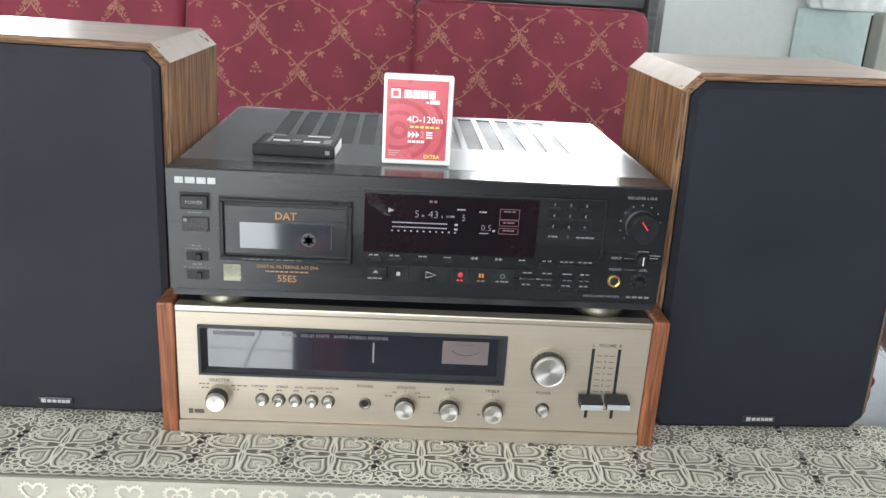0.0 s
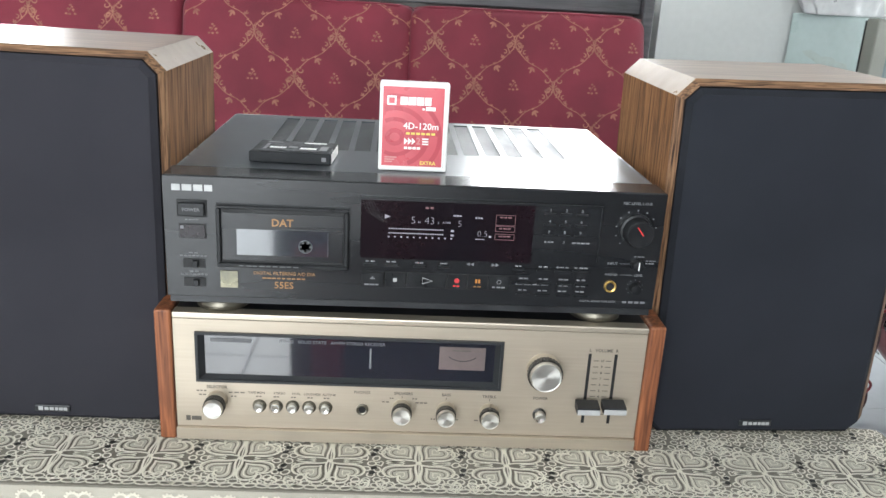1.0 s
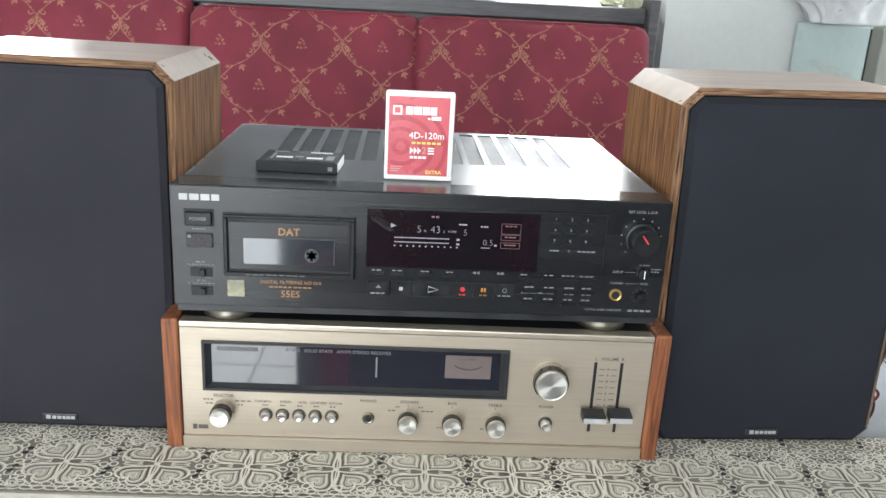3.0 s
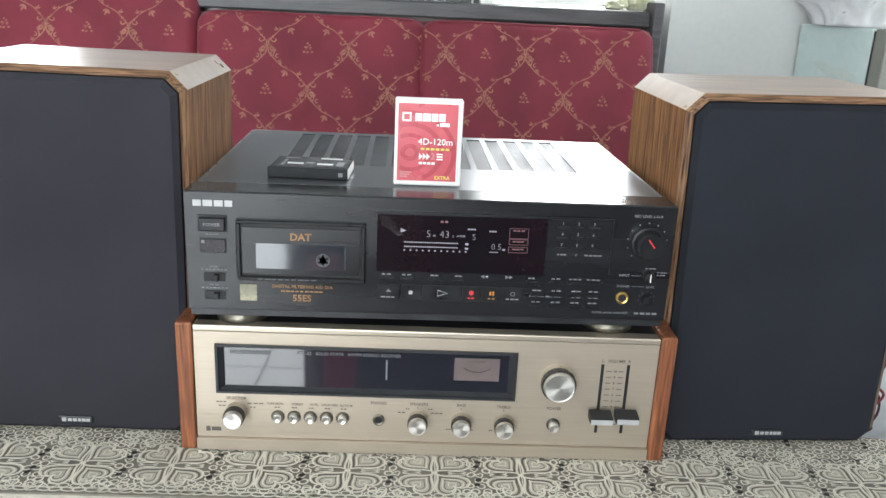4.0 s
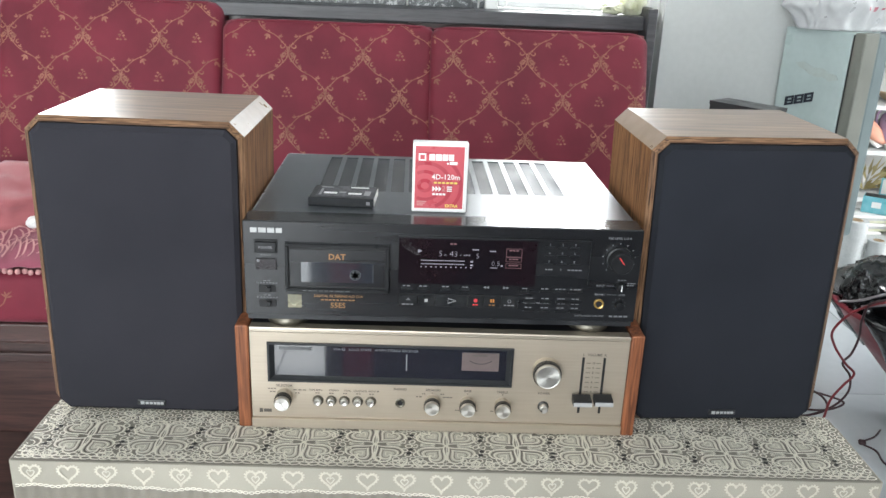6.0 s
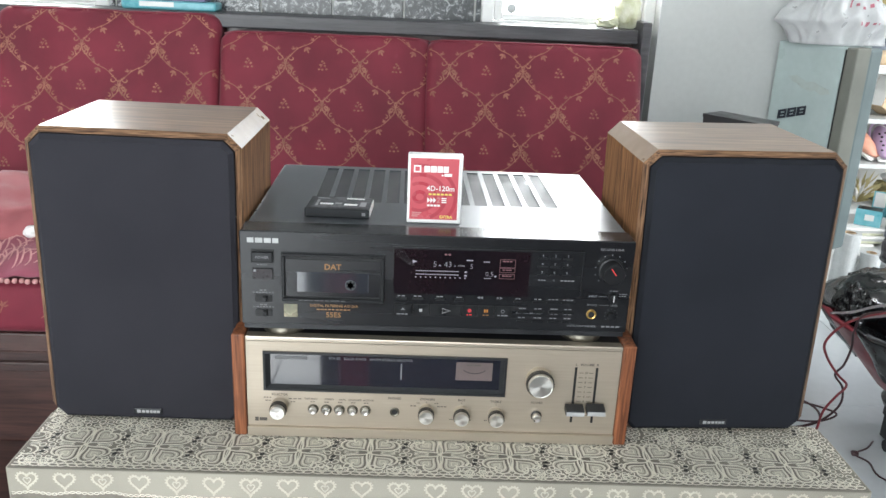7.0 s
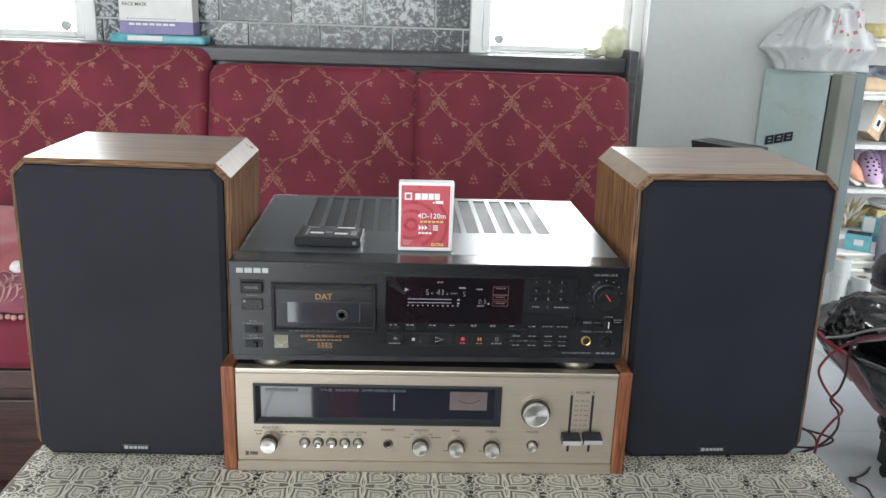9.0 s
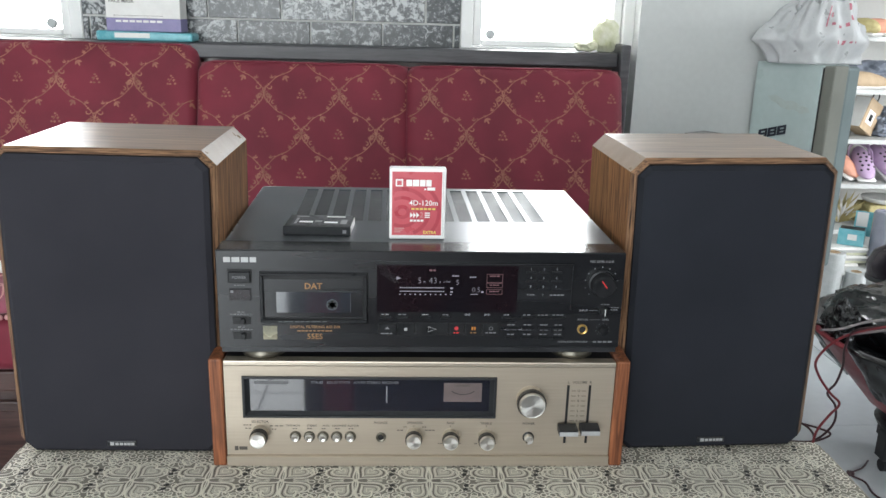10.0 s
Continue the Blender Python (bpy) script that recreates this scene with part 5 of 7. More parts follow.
part("record_mark", lathe([(KY, 0.0022), (KY + 0.0003, 0.0022)], (0.0365, 0, 0.7180), "y", 16), M["redlamp"], deck, "red record dot")
for d in (-0.0022, 0.0004):
    dbox("pause_mark", 0.0550 + d, 0.0550 + d + 0.0017, 0.7162, 0.7198, KY, KY + 0.0003, "amber", label="amber pause mark")
part("mute_mark", ribbon(bmesh.new(), ellipse(0.0738, 0.7180, 0.0018, 0.0018, 0, 14), 0.0006, lambda u, v: Vector((u, KY, v)), True), M["greyprint"], deck)
part("eject_mark", prism([(-0.0400, 0.7178), (-0.0352, 0.7178), (-0.0376, 0.7205)], -0.0036, -0.0032), M["greyprint"], deck)
bars(-0.0445, -0.0305, 0.7128, 3, "greyprint", -0.0034, deck, 0.0012, 2), bars(0.0335, 0.0395, 0.7130, 2, "redprint", KY, deck, 0.0012), bars(0.0515, 0.0585, 0.7130, 2, "goldprint", KY, deck, 0.0012), bars(0.0680, 0.0800, 0.7130, 3, "greyprint", KY, deck, 0.0012)
for r, z in enumerate((0.7218, 0.7108)):
    for c, x in enumerate((0.0960, 0.1135, 0.1315, 0.1475)):
        dbox("edit_key", x - 0.0062, x + 0.0062, z - 0.0050, z - 0.0030, -0.0018, 0, "button", label="thin editing key")
        bars(x - 0.0045, x + 0.0045, z, 2, "greyprint", FY, face, 0.0012, seed=r * 7 + c)
bars(0.089, 0.119, 0.7163, 4, "greyprint", FY, face, 0.0011, 5), bars(0.1275, 0.1365, 0.7160, 2, "greyprint", FY, face, 0.0011), bars(0.143, 0.152, 0.7160, 2, "greyprint", FY, face, 0.0011)
# recording level knob, input and headphone controls
dprint(0.1895, 0.7938, "REC LEVEL L-O-R", 0.0034)
kn = part("record_level_knob", lathe([(0, 0.0148), (-0.004, 0.0146), (-0.0045, 0.0128), (-0.016, 0.0122), (-0.0170, 0.0112), (-0.0168, 0.0)], (0.1905, 0, 0.7700), "y", 40), M["button"], deck, "round black recording level knob with red pointer")
part("pointer", ribbon(bmesh.new(), [(0.1868, 0.7775), (0.1925, 0.7700)], 0.0010, lambda u, v: Vector((u - 0.0, -0.0173, v))), M["redprint"], kn, "red pointer line")
for k in range(11):
    a = radians(225 - 27 * k)
    px, pz = 0.1905 + 0.0178 * math.cos(a), 0.7700 + 0.0178 * math.sin(a)
    dbox("scale_dot", px - 0.0006, px + 0.0006, pz - 0.0006, pz + 0.0006, FY, 0, "greyprint", face)
ik = part("input_knob", lathe([(0, 0.0052), (-0.007, 0.0048), (-0.0075, 0.0)], (0.1955, 0, 0.7385), "y", 24), M["button"], deck, "small input knob")
dbox("pointer", 0.1951, 0.1959, 0.7350, 0.7425, -0.0079, -0.0074, "whiteprint", ik)
dprint(0.1735, 0.7385, "INPUT", 0.0033), dbox("line", 0.1800, 0.1890, 0.7384, 0.7387, FY, 0, "greyprint", face)
bars(0.192, 0.202, 0.7455, 3, "greyprint", FY, face, 0.0010), bars(0.203, 0.2125, 0.7420, 3, "greyprint", FY, face, 0.0010), bars(0.203, 0.2110, 0.7395, 3, "greyprint", FY, face, 0.0010)
dprint(0.1735, 0.7280, "PHONES", 0.0030), dprint(0.1985, 0.7280, "LEVEL", 0.0030), dbox("line", 0.1815, 0.1925, 0.7279, 0.7282, FY, 0, "greyprint", face)
jk = part("headphone_jack", lathe([(0, 0.0056), (-0.0022, 0.0056), (-0.0028, 0.0048), (-0.0022, 0.0036), (0.002, 0.0034)], (0.1735, 0, 0.7172), "y", 28), M["gold"], deck, "gold-plated headphone jack")
part("jack_hole", lathe([(-0.0012, 0.0035), (-0.0010, 0.0)], (0.1735, 0, 0.7172), "y", 20), M["button_gap"], jk)
part("phones_level_knob", lathe([(0, 0.0050), (-0.007, 0.0046), (-0.0075, 0.0)], (0.1960, 0, 0.7165), "y", 24), M["button"], deck, "small headphone level knob")
for k in range(9):
    a = radians(225 - 34 * k)
    px, pz = 0.1960 + 0.0072 * math.cos(a), 0.7165 + 0.0072 * math.sin(a)
    dbox("scale_dot", px - 0.0004, px + 0.0004, pz - 0.0004, pz + 0.0004, FY, 0, "dimprint", face)
dprint(0.1640, 0.7022, "DIGITAL AUDIO TAPE DECK", 0.0026), bars(0.1865, 0.2085, 0.7022, 4, "greyprint", FY, face, 0.0019, 3)

# ---------------------------------------------------------------- cassette case and cassette on the lid
case = thing("cassette_case", (-0.0055, 0.052, DT), "upright white tape case with a red printed insert", "cassette case")
CX0, CX1, CY0, CY1, CZ1 = -0.0365, 0.0245, 0.046, 0.060, 0.0790
body = part("case_shell", box(CX0, CX1, CY0, CY1, DT + 0.0003, DT + CZ1, 0.0016, 2), M["casewhite"], case, "white plastic case")
card = part("insert_card", box(CX0 + 0.0028, CX1 - 0.0045, CY0 - 0.0006, CY0 + 0.001, DT + 0.0050, DT + CZ1 - 0.0038), M["casered"], case, "red card with ring pattern")
cxm, czm = CX0 + 0.014, DT + 0.031
for rr, ww in ((0.0065, 0.004), (0.0175, 0.0036), (0.0285, 0.0042), (0.0400, 0.004)):
    def clip(u, v):
        return Vector((u, CY0 - 0.0008, v)) if CX0 + 0.0032 < u < CX1 - 0.0049 and DT + 0.0054 < v < DT + CZ1 - 0.0042 else None
    part("ring_print", ribbon(bmesh.new(), ellipse(cxm, czm, rr, rr * 0.9, 0, 72), ww, clip, True), M["casedark"], card, "darker red ring")


def cp(x0, x1, z0, z1, mat, up=0.0):
    part("print_block", box(CX0 + x0, CX0 + x1, CY0 - 0.0011 - up, CY0 - 0.0008 - up, DT + z0, DT + z1), M[mat], card)


cp(0.0065, 0.0145, 0.0592, 0.0672, "casewhite"), cp(0.0080, 0.0130, 0.0607, 0.0657, "casered", 0.0004)
for x0, x1 in ((0.0180, 0.0242), (0.0250, 0.0318), (0.0326, 0.0385), (0.0393, 0.0450)):
    cp(x0, x1, 0.0596, 0.0666, "casewhite")
cp(0.0375, 0.0395, 0.0556, 0.0572, "casewhite"), cp(0.0405, 0.0490, 0.0552, 0.0584, "casewhite")
part("lettering", writing("4D-120m", CX0 + 0.0370, CY0 - 0.0010, DT + 0.0410, 0.0082, 0.00005), M["casewhite"], card, "white lettering")
cp(0.0225, 0.0520, 0.0330, 0.0363, "casedark")
for k in range(6):
    cp(0.0238 + 0.0045 * k, 0.0272 + 0.0045 * k, 0.0337, 0.0356, "yellowprint", 0.0004)
for k in range(3):
    part("arrow_print", prism([(CX0 + 0.0225 + 0.0034 * k, DT + 0.0245), (CX0 + 0.0225 + 0.0034 * k, DT + 0.0308), (CX0 + 0.0256 + 0.0034 * k, DT + 0.0277)], CY0 - 0.0011, CY0 - 0.0008), M["casewhite"], card)
part("lettering", writing("2", CX0 + 0.0350, CY0 - 0.0010, DT + 0.0277, 0.0085), M["palepink"], card)
for z in (0.0300, 0.0277, 0.0254):
    cp(0.0385, 0.0440, z - 0.0006, z + 0.0006, "casewhite")
for k in range(4):
    cp(0.0225 + 0.0038 * k, 0.0255 + 0.0038 * k, 0.0205, 0.0226, "casewhite")
for z in (0.0128, 0.0108, 0.0088):
    cp(0.0055, 0.0165 - (0.013 - z), z - 0.0005, z + 0.0005, "palepink")
part("lettering", writing("EXTRA", CX0 + 0.0440, CY0 - 0.0010, DT + 0.0082, 0.0046, 0.0001), M["yellowprint"], card)
part("hinge_line", box(CX1 - 0.0032, CX1 - 0.0026, CY0 - 0.0003, CY0 + 0.002, DT + 0.004, DT + CZ1 - 0.004), M["shelfwhite"], case)

tape = thing("tape_cassette", (0, 0, 0), "small black digital tape cassette lying flat", "cassette")
part("shell", box(-0.0365, 0.0365, -0.026, 0.026, 0.0004, 0.0100, 0.0008), M["tapebody"], tape)
part("front_flap", box(-0.0368, 0.0368, -0.0285, -0.0262, 0.0004, 0.0105, 0.0008), M["tapebody"], tape, "black front flap")
part("flap_mark", box(0.0285, 0.0325, -0.0289, -0.0285, 0.0035, 0.0072), M["greyprint"], tape)
part("label", box(-0.030, 0.0345, -0.021, 0.024, 0.0100, 0.0104), M["tapelabel"], tape, "grey printed label")
for k, (a, b2, c, d) in enumerate(((-0.022, -0.007, -0.010, -0.004), (0.006, 0.021, -0.011, -0.005), (0.006, 0.027, 0.016, 0.0195), (-0.028, -0.014, 0.015, 0.018), (-0.005, 0.003, -0.006, -0.001), (-0.027, -0.024, -0.016, 0.010), (0.024, 0.031, -0.014, 0.004))):
    part("label_patch", box(a, b2, c, d, 0.0104, 0.0106), M["whiteprint" if k < 3 else "greyprint"], tape)
part("edge_sticker", box(0.0366, 0.0371, -0.024, 0.022, 0.0012, 0.0094), M["casewhite"], tape, "white side sticker")
tape.matrix_basis = pose(-0.1145, 0.085, DT, 0, 0, -3.0)

# ---------------------------------------------------------------- sofa
sofa = thing("sofa", (-0.45, 1.15, 0), "dark wooden framed sofa with a grey top rail", "sofa")
SX0, SX1 = -1.75, 0.604
part("top_rail", box(SX0, SX1 - 0.026, 1.435, 1.548, 0.905, 0.9425, 0.004, 2), M["greywood"], sofa, "dark grey wooden top rail")
part("end_post", box(SX1 - 0.0255, SX1, 1.405, 1.548, 0.0, 0.9655, 0.004, 2), M["greywood"], sofa, "dark grey end post")
part("back_panel", box(SX0, SX1 - 0.026, 1.49, 1.52, 0.12, 0.9045), M["darkwood"], sofa)
part("seat_board", box(SX0, SX1, 0.80, 1.489, 0.255, 0.300, 0.004, 2), M["darkwood"], sofa, "dark varnished seat board")
# low brown slab over the tiles, standing for the sofa's reflection in them
part("floor_plinth", box(SX0, SX1, 0.50, 0.8145, 0.0005, 0.03, 0.004), M["darkwood"], sofa, "brown slab added for the brown reflection on the floor")
part("front_apron", box(SX0, SX1, 0.815, 0.84, 0.0, 0.254, 0.003), M["darkwood"], sofa, "dark varnished front panel")
part("apron_moulding", box(SX0, SX1, 0.806, 0.8148, 0.205, 0.228, 0.003, 2), M["darkwood"], sofa)
for lx in (SX0 + 0.04, -0.6, SX1 - 0.04):
    part("leg", box(lx - 0.03, lx + 0.03, 0.845, 0.905, 0.0, 0.255, 0.004), M["darkwood"], sofa)
    part("leg", box(lx - 0.03, lx + 0.03, 1.42, 1.48, 0.0, 0.255, 0.004), M["darkwood"], sofa)

LEAN = 0.30


def swell(u, v, w, h, r):
    """How far the stuffed face stands back from its crown near the edges."""
    def edge(d):
        return r - math.sqrt(max(0.0, r * r - (r - d) ** 2)) if d < r else 0.0
    a, b = u / (w / 2), v / (h / 2)
    return edge(max(0.0, w / 2 - abs(u))) + edge(max(0.0, h / 2 - abs(v))) + 0.012 * (a ** 4 + b ** 4) * 0.5


def back_cushion(x0, x1, z0, z1, front, knot, label, lumps):
    """A stuffed back cushion, leaning back, with an embroidered trellis of vines; knot: place of one crossing."""
    w, h, r, thick = x1 - x0, (z1 - z0) * math.sqrt(1 + LEAN ** 2), 0.026, 0.105
    cx = (x0 + x1) / 2
    k = 1 / math.sqrt(1 + LEAN ** 2)
    up, out = Vector((0, LEAN * k, k)), Vector((0, -k, LEAN * k))
    origin = Vector((cx, front + LEAN * (z0 - 0.717) + h / 2 * LEAN * k, z0 + h / 2 * k))

    def corner(v, rc=0.035):
        d = h / 2 - abs(v)
        return rc - math.sqrt(max(0.0, rc * rc - (rc - d) ** 2)) if d < rc else 0.0

    def at(u, v, lift=0.0):
        s = 1 - corner(v) / (w / 2)
        wave = lumps * 0.004 * noise.noise(Vector((u * 6 + cx * 5, v * 7, 1.3)))
        wave += 0.0028 * lumps * math.sin(u * 21 + cx * 13 + 1.5 * math.sin(v * 5)) + 0.0016 * math.sin(u * 47 + v * 6 + cx * 7)
        wr = 0.0022 * lumps * math.sin(u * 95 + 3 * math.sin(v * 9)) * max(0.0, 1 - (h / 2 - v) / 0.07) if v > 0 else 0
        return origin + Vector((u * s, 0, 0)) + up * v + out * (-swell(u, v, w, h, r) + wave + wr + lift)

    th = thing("back_cushion", (cx, front, z0), label, "cushion", "sofa back cushions")
    bm = bmesh.new()
    n = 44
    ts = [math.copysign(1 - (1 - abs(t)) ** 1.7, t) for t in [2 * i / n - 1 for i in range(n + 1)]]
    g = [[bm.verts.new(at(tu * w / 2, tv * h / 2)) for tv in ts] for tu in ts]
    for i in range(n):
        for j in range(n):
            bm.faces.new((g[i][j], g[i + 1][j], g[i + 1][j + 1], g[i][j + 1]))
    rim = [g[i][0] for i in range(n)] + [g[n][j] for j in range(n)] + [g[i][n] for i in range(n, 0, -1)] + [g[0][j] for j in range(n, 0, -1)]
    backs = [bm.verts.new(v.co - out * (thick - 2 * r)) for v in rim]
    m = len(rim)
    for i in range(m):
        bm.faces.new((rim[i], rim[(i + 1) % m], backs[(i + 1) % m], backs[i]))
    bm.faces.new(backs)
    cover = part("cover", bm, M["red_fabric"], th, "burgundy fabric cover", True)
    # piping along the top edge
    pb = tube([at(t * w / 2 * 0.995, h / 2 - 0.012) + Vector((0, 0.004, 0.003)) for t in [i / 8 - 1 for i in range(17)]], 0.0035, 6, 2)
    part("piping", pb, M["red_fabric"], th, "rolled seam", True)

    def place(u, v):
        if abs(u) > w / 2 - 0.004 or abs(v) > h / 2 - 0.002:
            return None
        return at(u, v, 0.0010)

    PU, PV = 0.192, 0.206
    ku = knot[0] - cx
    kv = (knot[1] - origin.z) / k
    gold, dull = bmesh.new(), bmesh.new()

    def curl(cu, cv, size, hand, turn, bm):
        pts = []
        for i in range(15):
            a = i / 14 * 4.6
            rr = size * (1 - 0.82 * i / 14)
            pts.append((cu + hand * rr * math.cos(a + turn), cv + rr * math.sin(a + turn)))
        ribbon(bm, pts, 0.0036, place, taper=True)

    def leaf(cu, cv, ang, size, bm):
        for da, l in ((-0.75, 0.75), (0.0, 1.0), (0.75, 0.75)):
            a = ang + da
            patch(bm, ellipse(cu + math.cos(a) * size * l * 0.55, cv + math.sin(a) * size * l * 0.55, size * l * 0.5, size * 0.17, a, 8), place)

    rng = random.Random(int(1000 * abs(cx)) + 3)
    for i in range(-5, 6):
        for j in range(-8, 9):
            if (i + j) % 2:
                continue
            u0, v0 = ku + i * PU / 2, kv + j * PV / 2
            if abs(u0) > w / 2 + 0.12 or abs(v0) > h / 2 + 0.12:
                continue
            tone = gold if rng.random() < 0.8 else dull
            # vines up to both sides, steep at their ends and flat in the middle
            for s in (-1, 1):
                line = []
                for q in range(25):
                    t = q / 24
                    line.append((u0 + s * PU / 2 * (t - 0.75 * math.sin(2 * math.pi * t) / (2 * math.pi)), v0 + PV / 2 * t + 0.0018 * math.sin(t * 19)))
                ribbon(tone, line, 0.0024, place)
                for q in range(3, 23, 3):
                    side = 1 if q % 2 else -1
                    leaf(line[q][0] + side * 0.0022, line[q][1] + side * s * 0.0014, radians(70 + 40 * side * s + rng.uniform(-25, 25)), 0.0062, tone)
                # curls that leave the vine, and a leaf on its way
                u1, v1 = line[20]
                curl(u1 - s * 0.010, v1 + 0.012, 0.0105, -s, 2.2, tone)
                u1, v1 = line[18]
                ribbon(tone, [(u1, v1), (u1 - s * 0.004, v1 + 0.009), (u1 - s * 0.003, v1 + 0.018), (u1 + s * 0.004, v1 + 0.023)], 0.0030, place)
                curl(u1 + s * 0.0015, v1 + 0.018, 0.0072, s, 0.5, tone)
                curl(u1 - s * 0.012, v1 + 0.001, 0.0065, -s, 1.2, tone)
                leaf(line[8][0] - s * 0.002, line[8][1] + 0.004, radians(100 if s > 0 else 80), 0.010, tone)
                u2, v2 = line[12]
                leaf(u2 + s * 0.003, v2 - 0.004, radians(-62 if s > 0 else -118), 0.0165, tone)
                u3, v3 = line[4]
                curl(u3 + s * 0.0100, v3 + 0.001, 0.0095, s, 2.6, tone)
                leaf(line[15][0], line[15][1] + 0.003, radians(120 if s > 0 else 60), 0.009, tone)
            # palmette at the crossing
            for a in (-145, -108, -72, -35, 35, 68, 112, 145):
                l = 0.0145 if a < 0 else 0.0105
                patch(tone, ellipse(u0 + math.cos(radians(a)) * l * 0.62, v0 + math.sin(radians(a)) * l * 0.62, l * 0.50, 0.0013, radians(a), 8), place)
            patch(tone, ellipse(u0, v0 + 0.001, 0.0028, 0.0020, 0, 8), place)
            # small flower sprig in the middle of each lozenge
            uc, vc = u0, v0 + PV / 2
            for du, dv, rr in ((-0.002, 0.0125, 0.0034), (0.003, 0.0085, 0.0026), (-0.007, 0.0035, 0.0036), (0.0055, 0.0020, 0.0034), (-0.0105, -0.0080, 0.0034), (-0.002, -0.0085, 0.0036), (0.0095, -0.0075, 0.0036)):
                patch(dull if rng.random() < 0.4 else gold, ellipse(uc + du + rng.uniform(-0.001, 0.001), vc + dv, rr, rr * 0.8, 0, 7), place)
            ribbon(dull, [(uc - 0.006, vc - 0.003), (uc - 0.001, vc + 0.004), (uc, vc + 0.008)], 0.0016, place)
            ribbon(dull, [(uc + 0.007, vc - 0.003), (uc + 0.002, vc + 0.001)], 0.0016, place)
    part("vine_pattern", gold, M["vine"], cover, "gold embroidered vine trellis", kind="stuff")
    part("vine_pattern", dull, M["vine_dim"], cover, "worn olive embroidery", kind="stuff")
    return th


back_cushion(-0.536, 0.020, 0.33, 0.911, 1.322, (-0.168, 0.824), "burgundy sofa back cushion with gold vine trellis", 1.0)
back_cushion(0.004, 0.580, 0.33, 0.911, 1.308, (0.450, 0.829), "plump burgundy sofa back cushion with gold vines", 0.6)
back_cushion(-1.115, -0.536, 0.33, 0.948, 1.345, (-0.696, 0.849), "taller burgundy sofa back cushion with worn gold vines", 1.3)
back_cushion(-1.70, -1.122, 0.33, 0.94, 1.345, (-1.32, 0.85), "burgundy sofa back cushion at the far end", 1.0)


def seat_cushion(x0, x1):
    th = thing("seat_cushion", ((x0 + x1) / 2, 1.0, 0.301), "burgundy sofa seat cushion with gold pattern", "cushion", "sofa seat cushions")
    c = part("cover", box(x0, x1, 0.79, 1.25, 0.3005, 0.420, 0.026, 4), M["red_fabric"], th, smooth=True)
    bm = bmesh.new()
    rng = random.Random(9)
    x = x0 + 0.05
    place = lambda u, v: Vector((u, 0.7893, v)) if x0 + 0.022 < u < x1 - 0.022 else None
    while x < x1 - 0.05:
        ribbon(bm, [(x - 0.02, 0.342), (x - 0.008, 0.352), (x, 0.368), (x + 0.012, 0.380)], 0.003, place, taper=True)
        for a in (20, 60, 100, 140):
            patch(bm, ellipse(x + 0.007 * math.cos(radians(a)), 0.365 + 0.009 * math.sin(radians(a)), 0.006, 0.002, radians(a), 8), place)
        x += 0.096
    part("vine_pattern", bm, M["vine"], c, "gold sprigs along the front", kind="stuff")


seat_cushion(-1.70, -1.125), seat_cushion(-1.118, -0.540), seat_cushion(-0.533, 0.022), seat_cushion(0.028, 0.575)

# folded things on the seat: a floral cloth with beaded edge, a pink pillow, a white cup-like scrap
fc = bmesh.new()
nx, ny = 36, 24
g = []
for i in range(nx + 1):
    row = []
    for j in range(ny + 1):
        x = -1.10 + 0.36 * i / nx
        y = 0.785 + 0.34 * j / ny
        z = 0.426 + 0.016 * (0.5 + noise.noise(Vector((x * 14, y * 10, 0)))) + 0.010 * abs(noise.noise(Vector((x * 30, y * 22, 3)))) + 0.085 * min(1, j / ny * 1.8)
        row.append(fc.verts.new((x, y, z)))
    g.append(row)
for i in range(nx):
    for j in range(ny):
        fc.faces.new((g[i][j], g[i + 1][j], g[i + 1][j + 1], g[i][j + 1]))
ret = bmesh.ops.extrude_face_region(fc, geom=fc.faces[:])
for v in [e for e in ret["geom"] if isinstance(e, bmesh.types.BMVert)]:
    v.co.z -= 0.003
folded = thing("folded_cloth", (-0.92, 0.95, 0.425), "rose floral cloth with a beaded edge crumpled on the seat", "cloth")
fcl = part("cloth_sheet", fc, M["floralcloth"], folded, smooth=True)
fl = bmesh.new()
rng = random.Random(21)
for k in range(110):
    x, y = rng.uniform(-1.08, -0.76), rng.uniform(0.80, 1.0)
    a = rng.uniform(0.3, 1.2)
    pts = [(x + 0.03 * t * math.cos(a + 1.2 * t), y + 0.05 * t * math.sin(a + 1.2 * t)) for t in [q / 7 for q in range(8)]]

    def lay(u, v):
        j = (v - 0.785) / 0.34
        return Vector((u, v, 0.4295 + 0.016 * (0.5 + noise.noise(Vector((u * 14, v * 10, 0)))) + 0.010 * abs(noise.noise(Vector((u * 30, v * 22, 3)))) + 0.085 * min(1, j * 1.8)))
    ribbon(fl, pts, 0.0042, lay, taper=True)
    ribbon(fl, [pts[4], (pts[4][0] + 0.010, pts[4][1] + 0.012), (pts[4][0] + 0.022, pts[4][1] + 0.014)], 0.0036, lay, taper=True)
part("floral_print", fl, M["palepink"], fcl, "pale pink sprigs", kind="stuff")
for k in range(26):
    bx = -1.09 + 0.0138 * k
    bd = lathe([(-0.006, 0.0), (-0.0045, 0.0045), (0, 0.0064), (0.0045, 0.0045), (0.006, 0.0)], (bx, 0.782 + 0.003 * math.sin(k * 2.1), 0.4275), "z", 8)
    part("bead", bd, M["palepink"], folded, "small pink bead", True)
pil = crumple((-0.970, 1.02, 0.515), (0.160, 0.15, 0.064), 4, 0.30, 4, 0.470, 5.2)
whole("pillow", pil, M["pinkcloth"], "dusty pink soft pillow slumped on the sofa seat", "pillow", smooth=True)
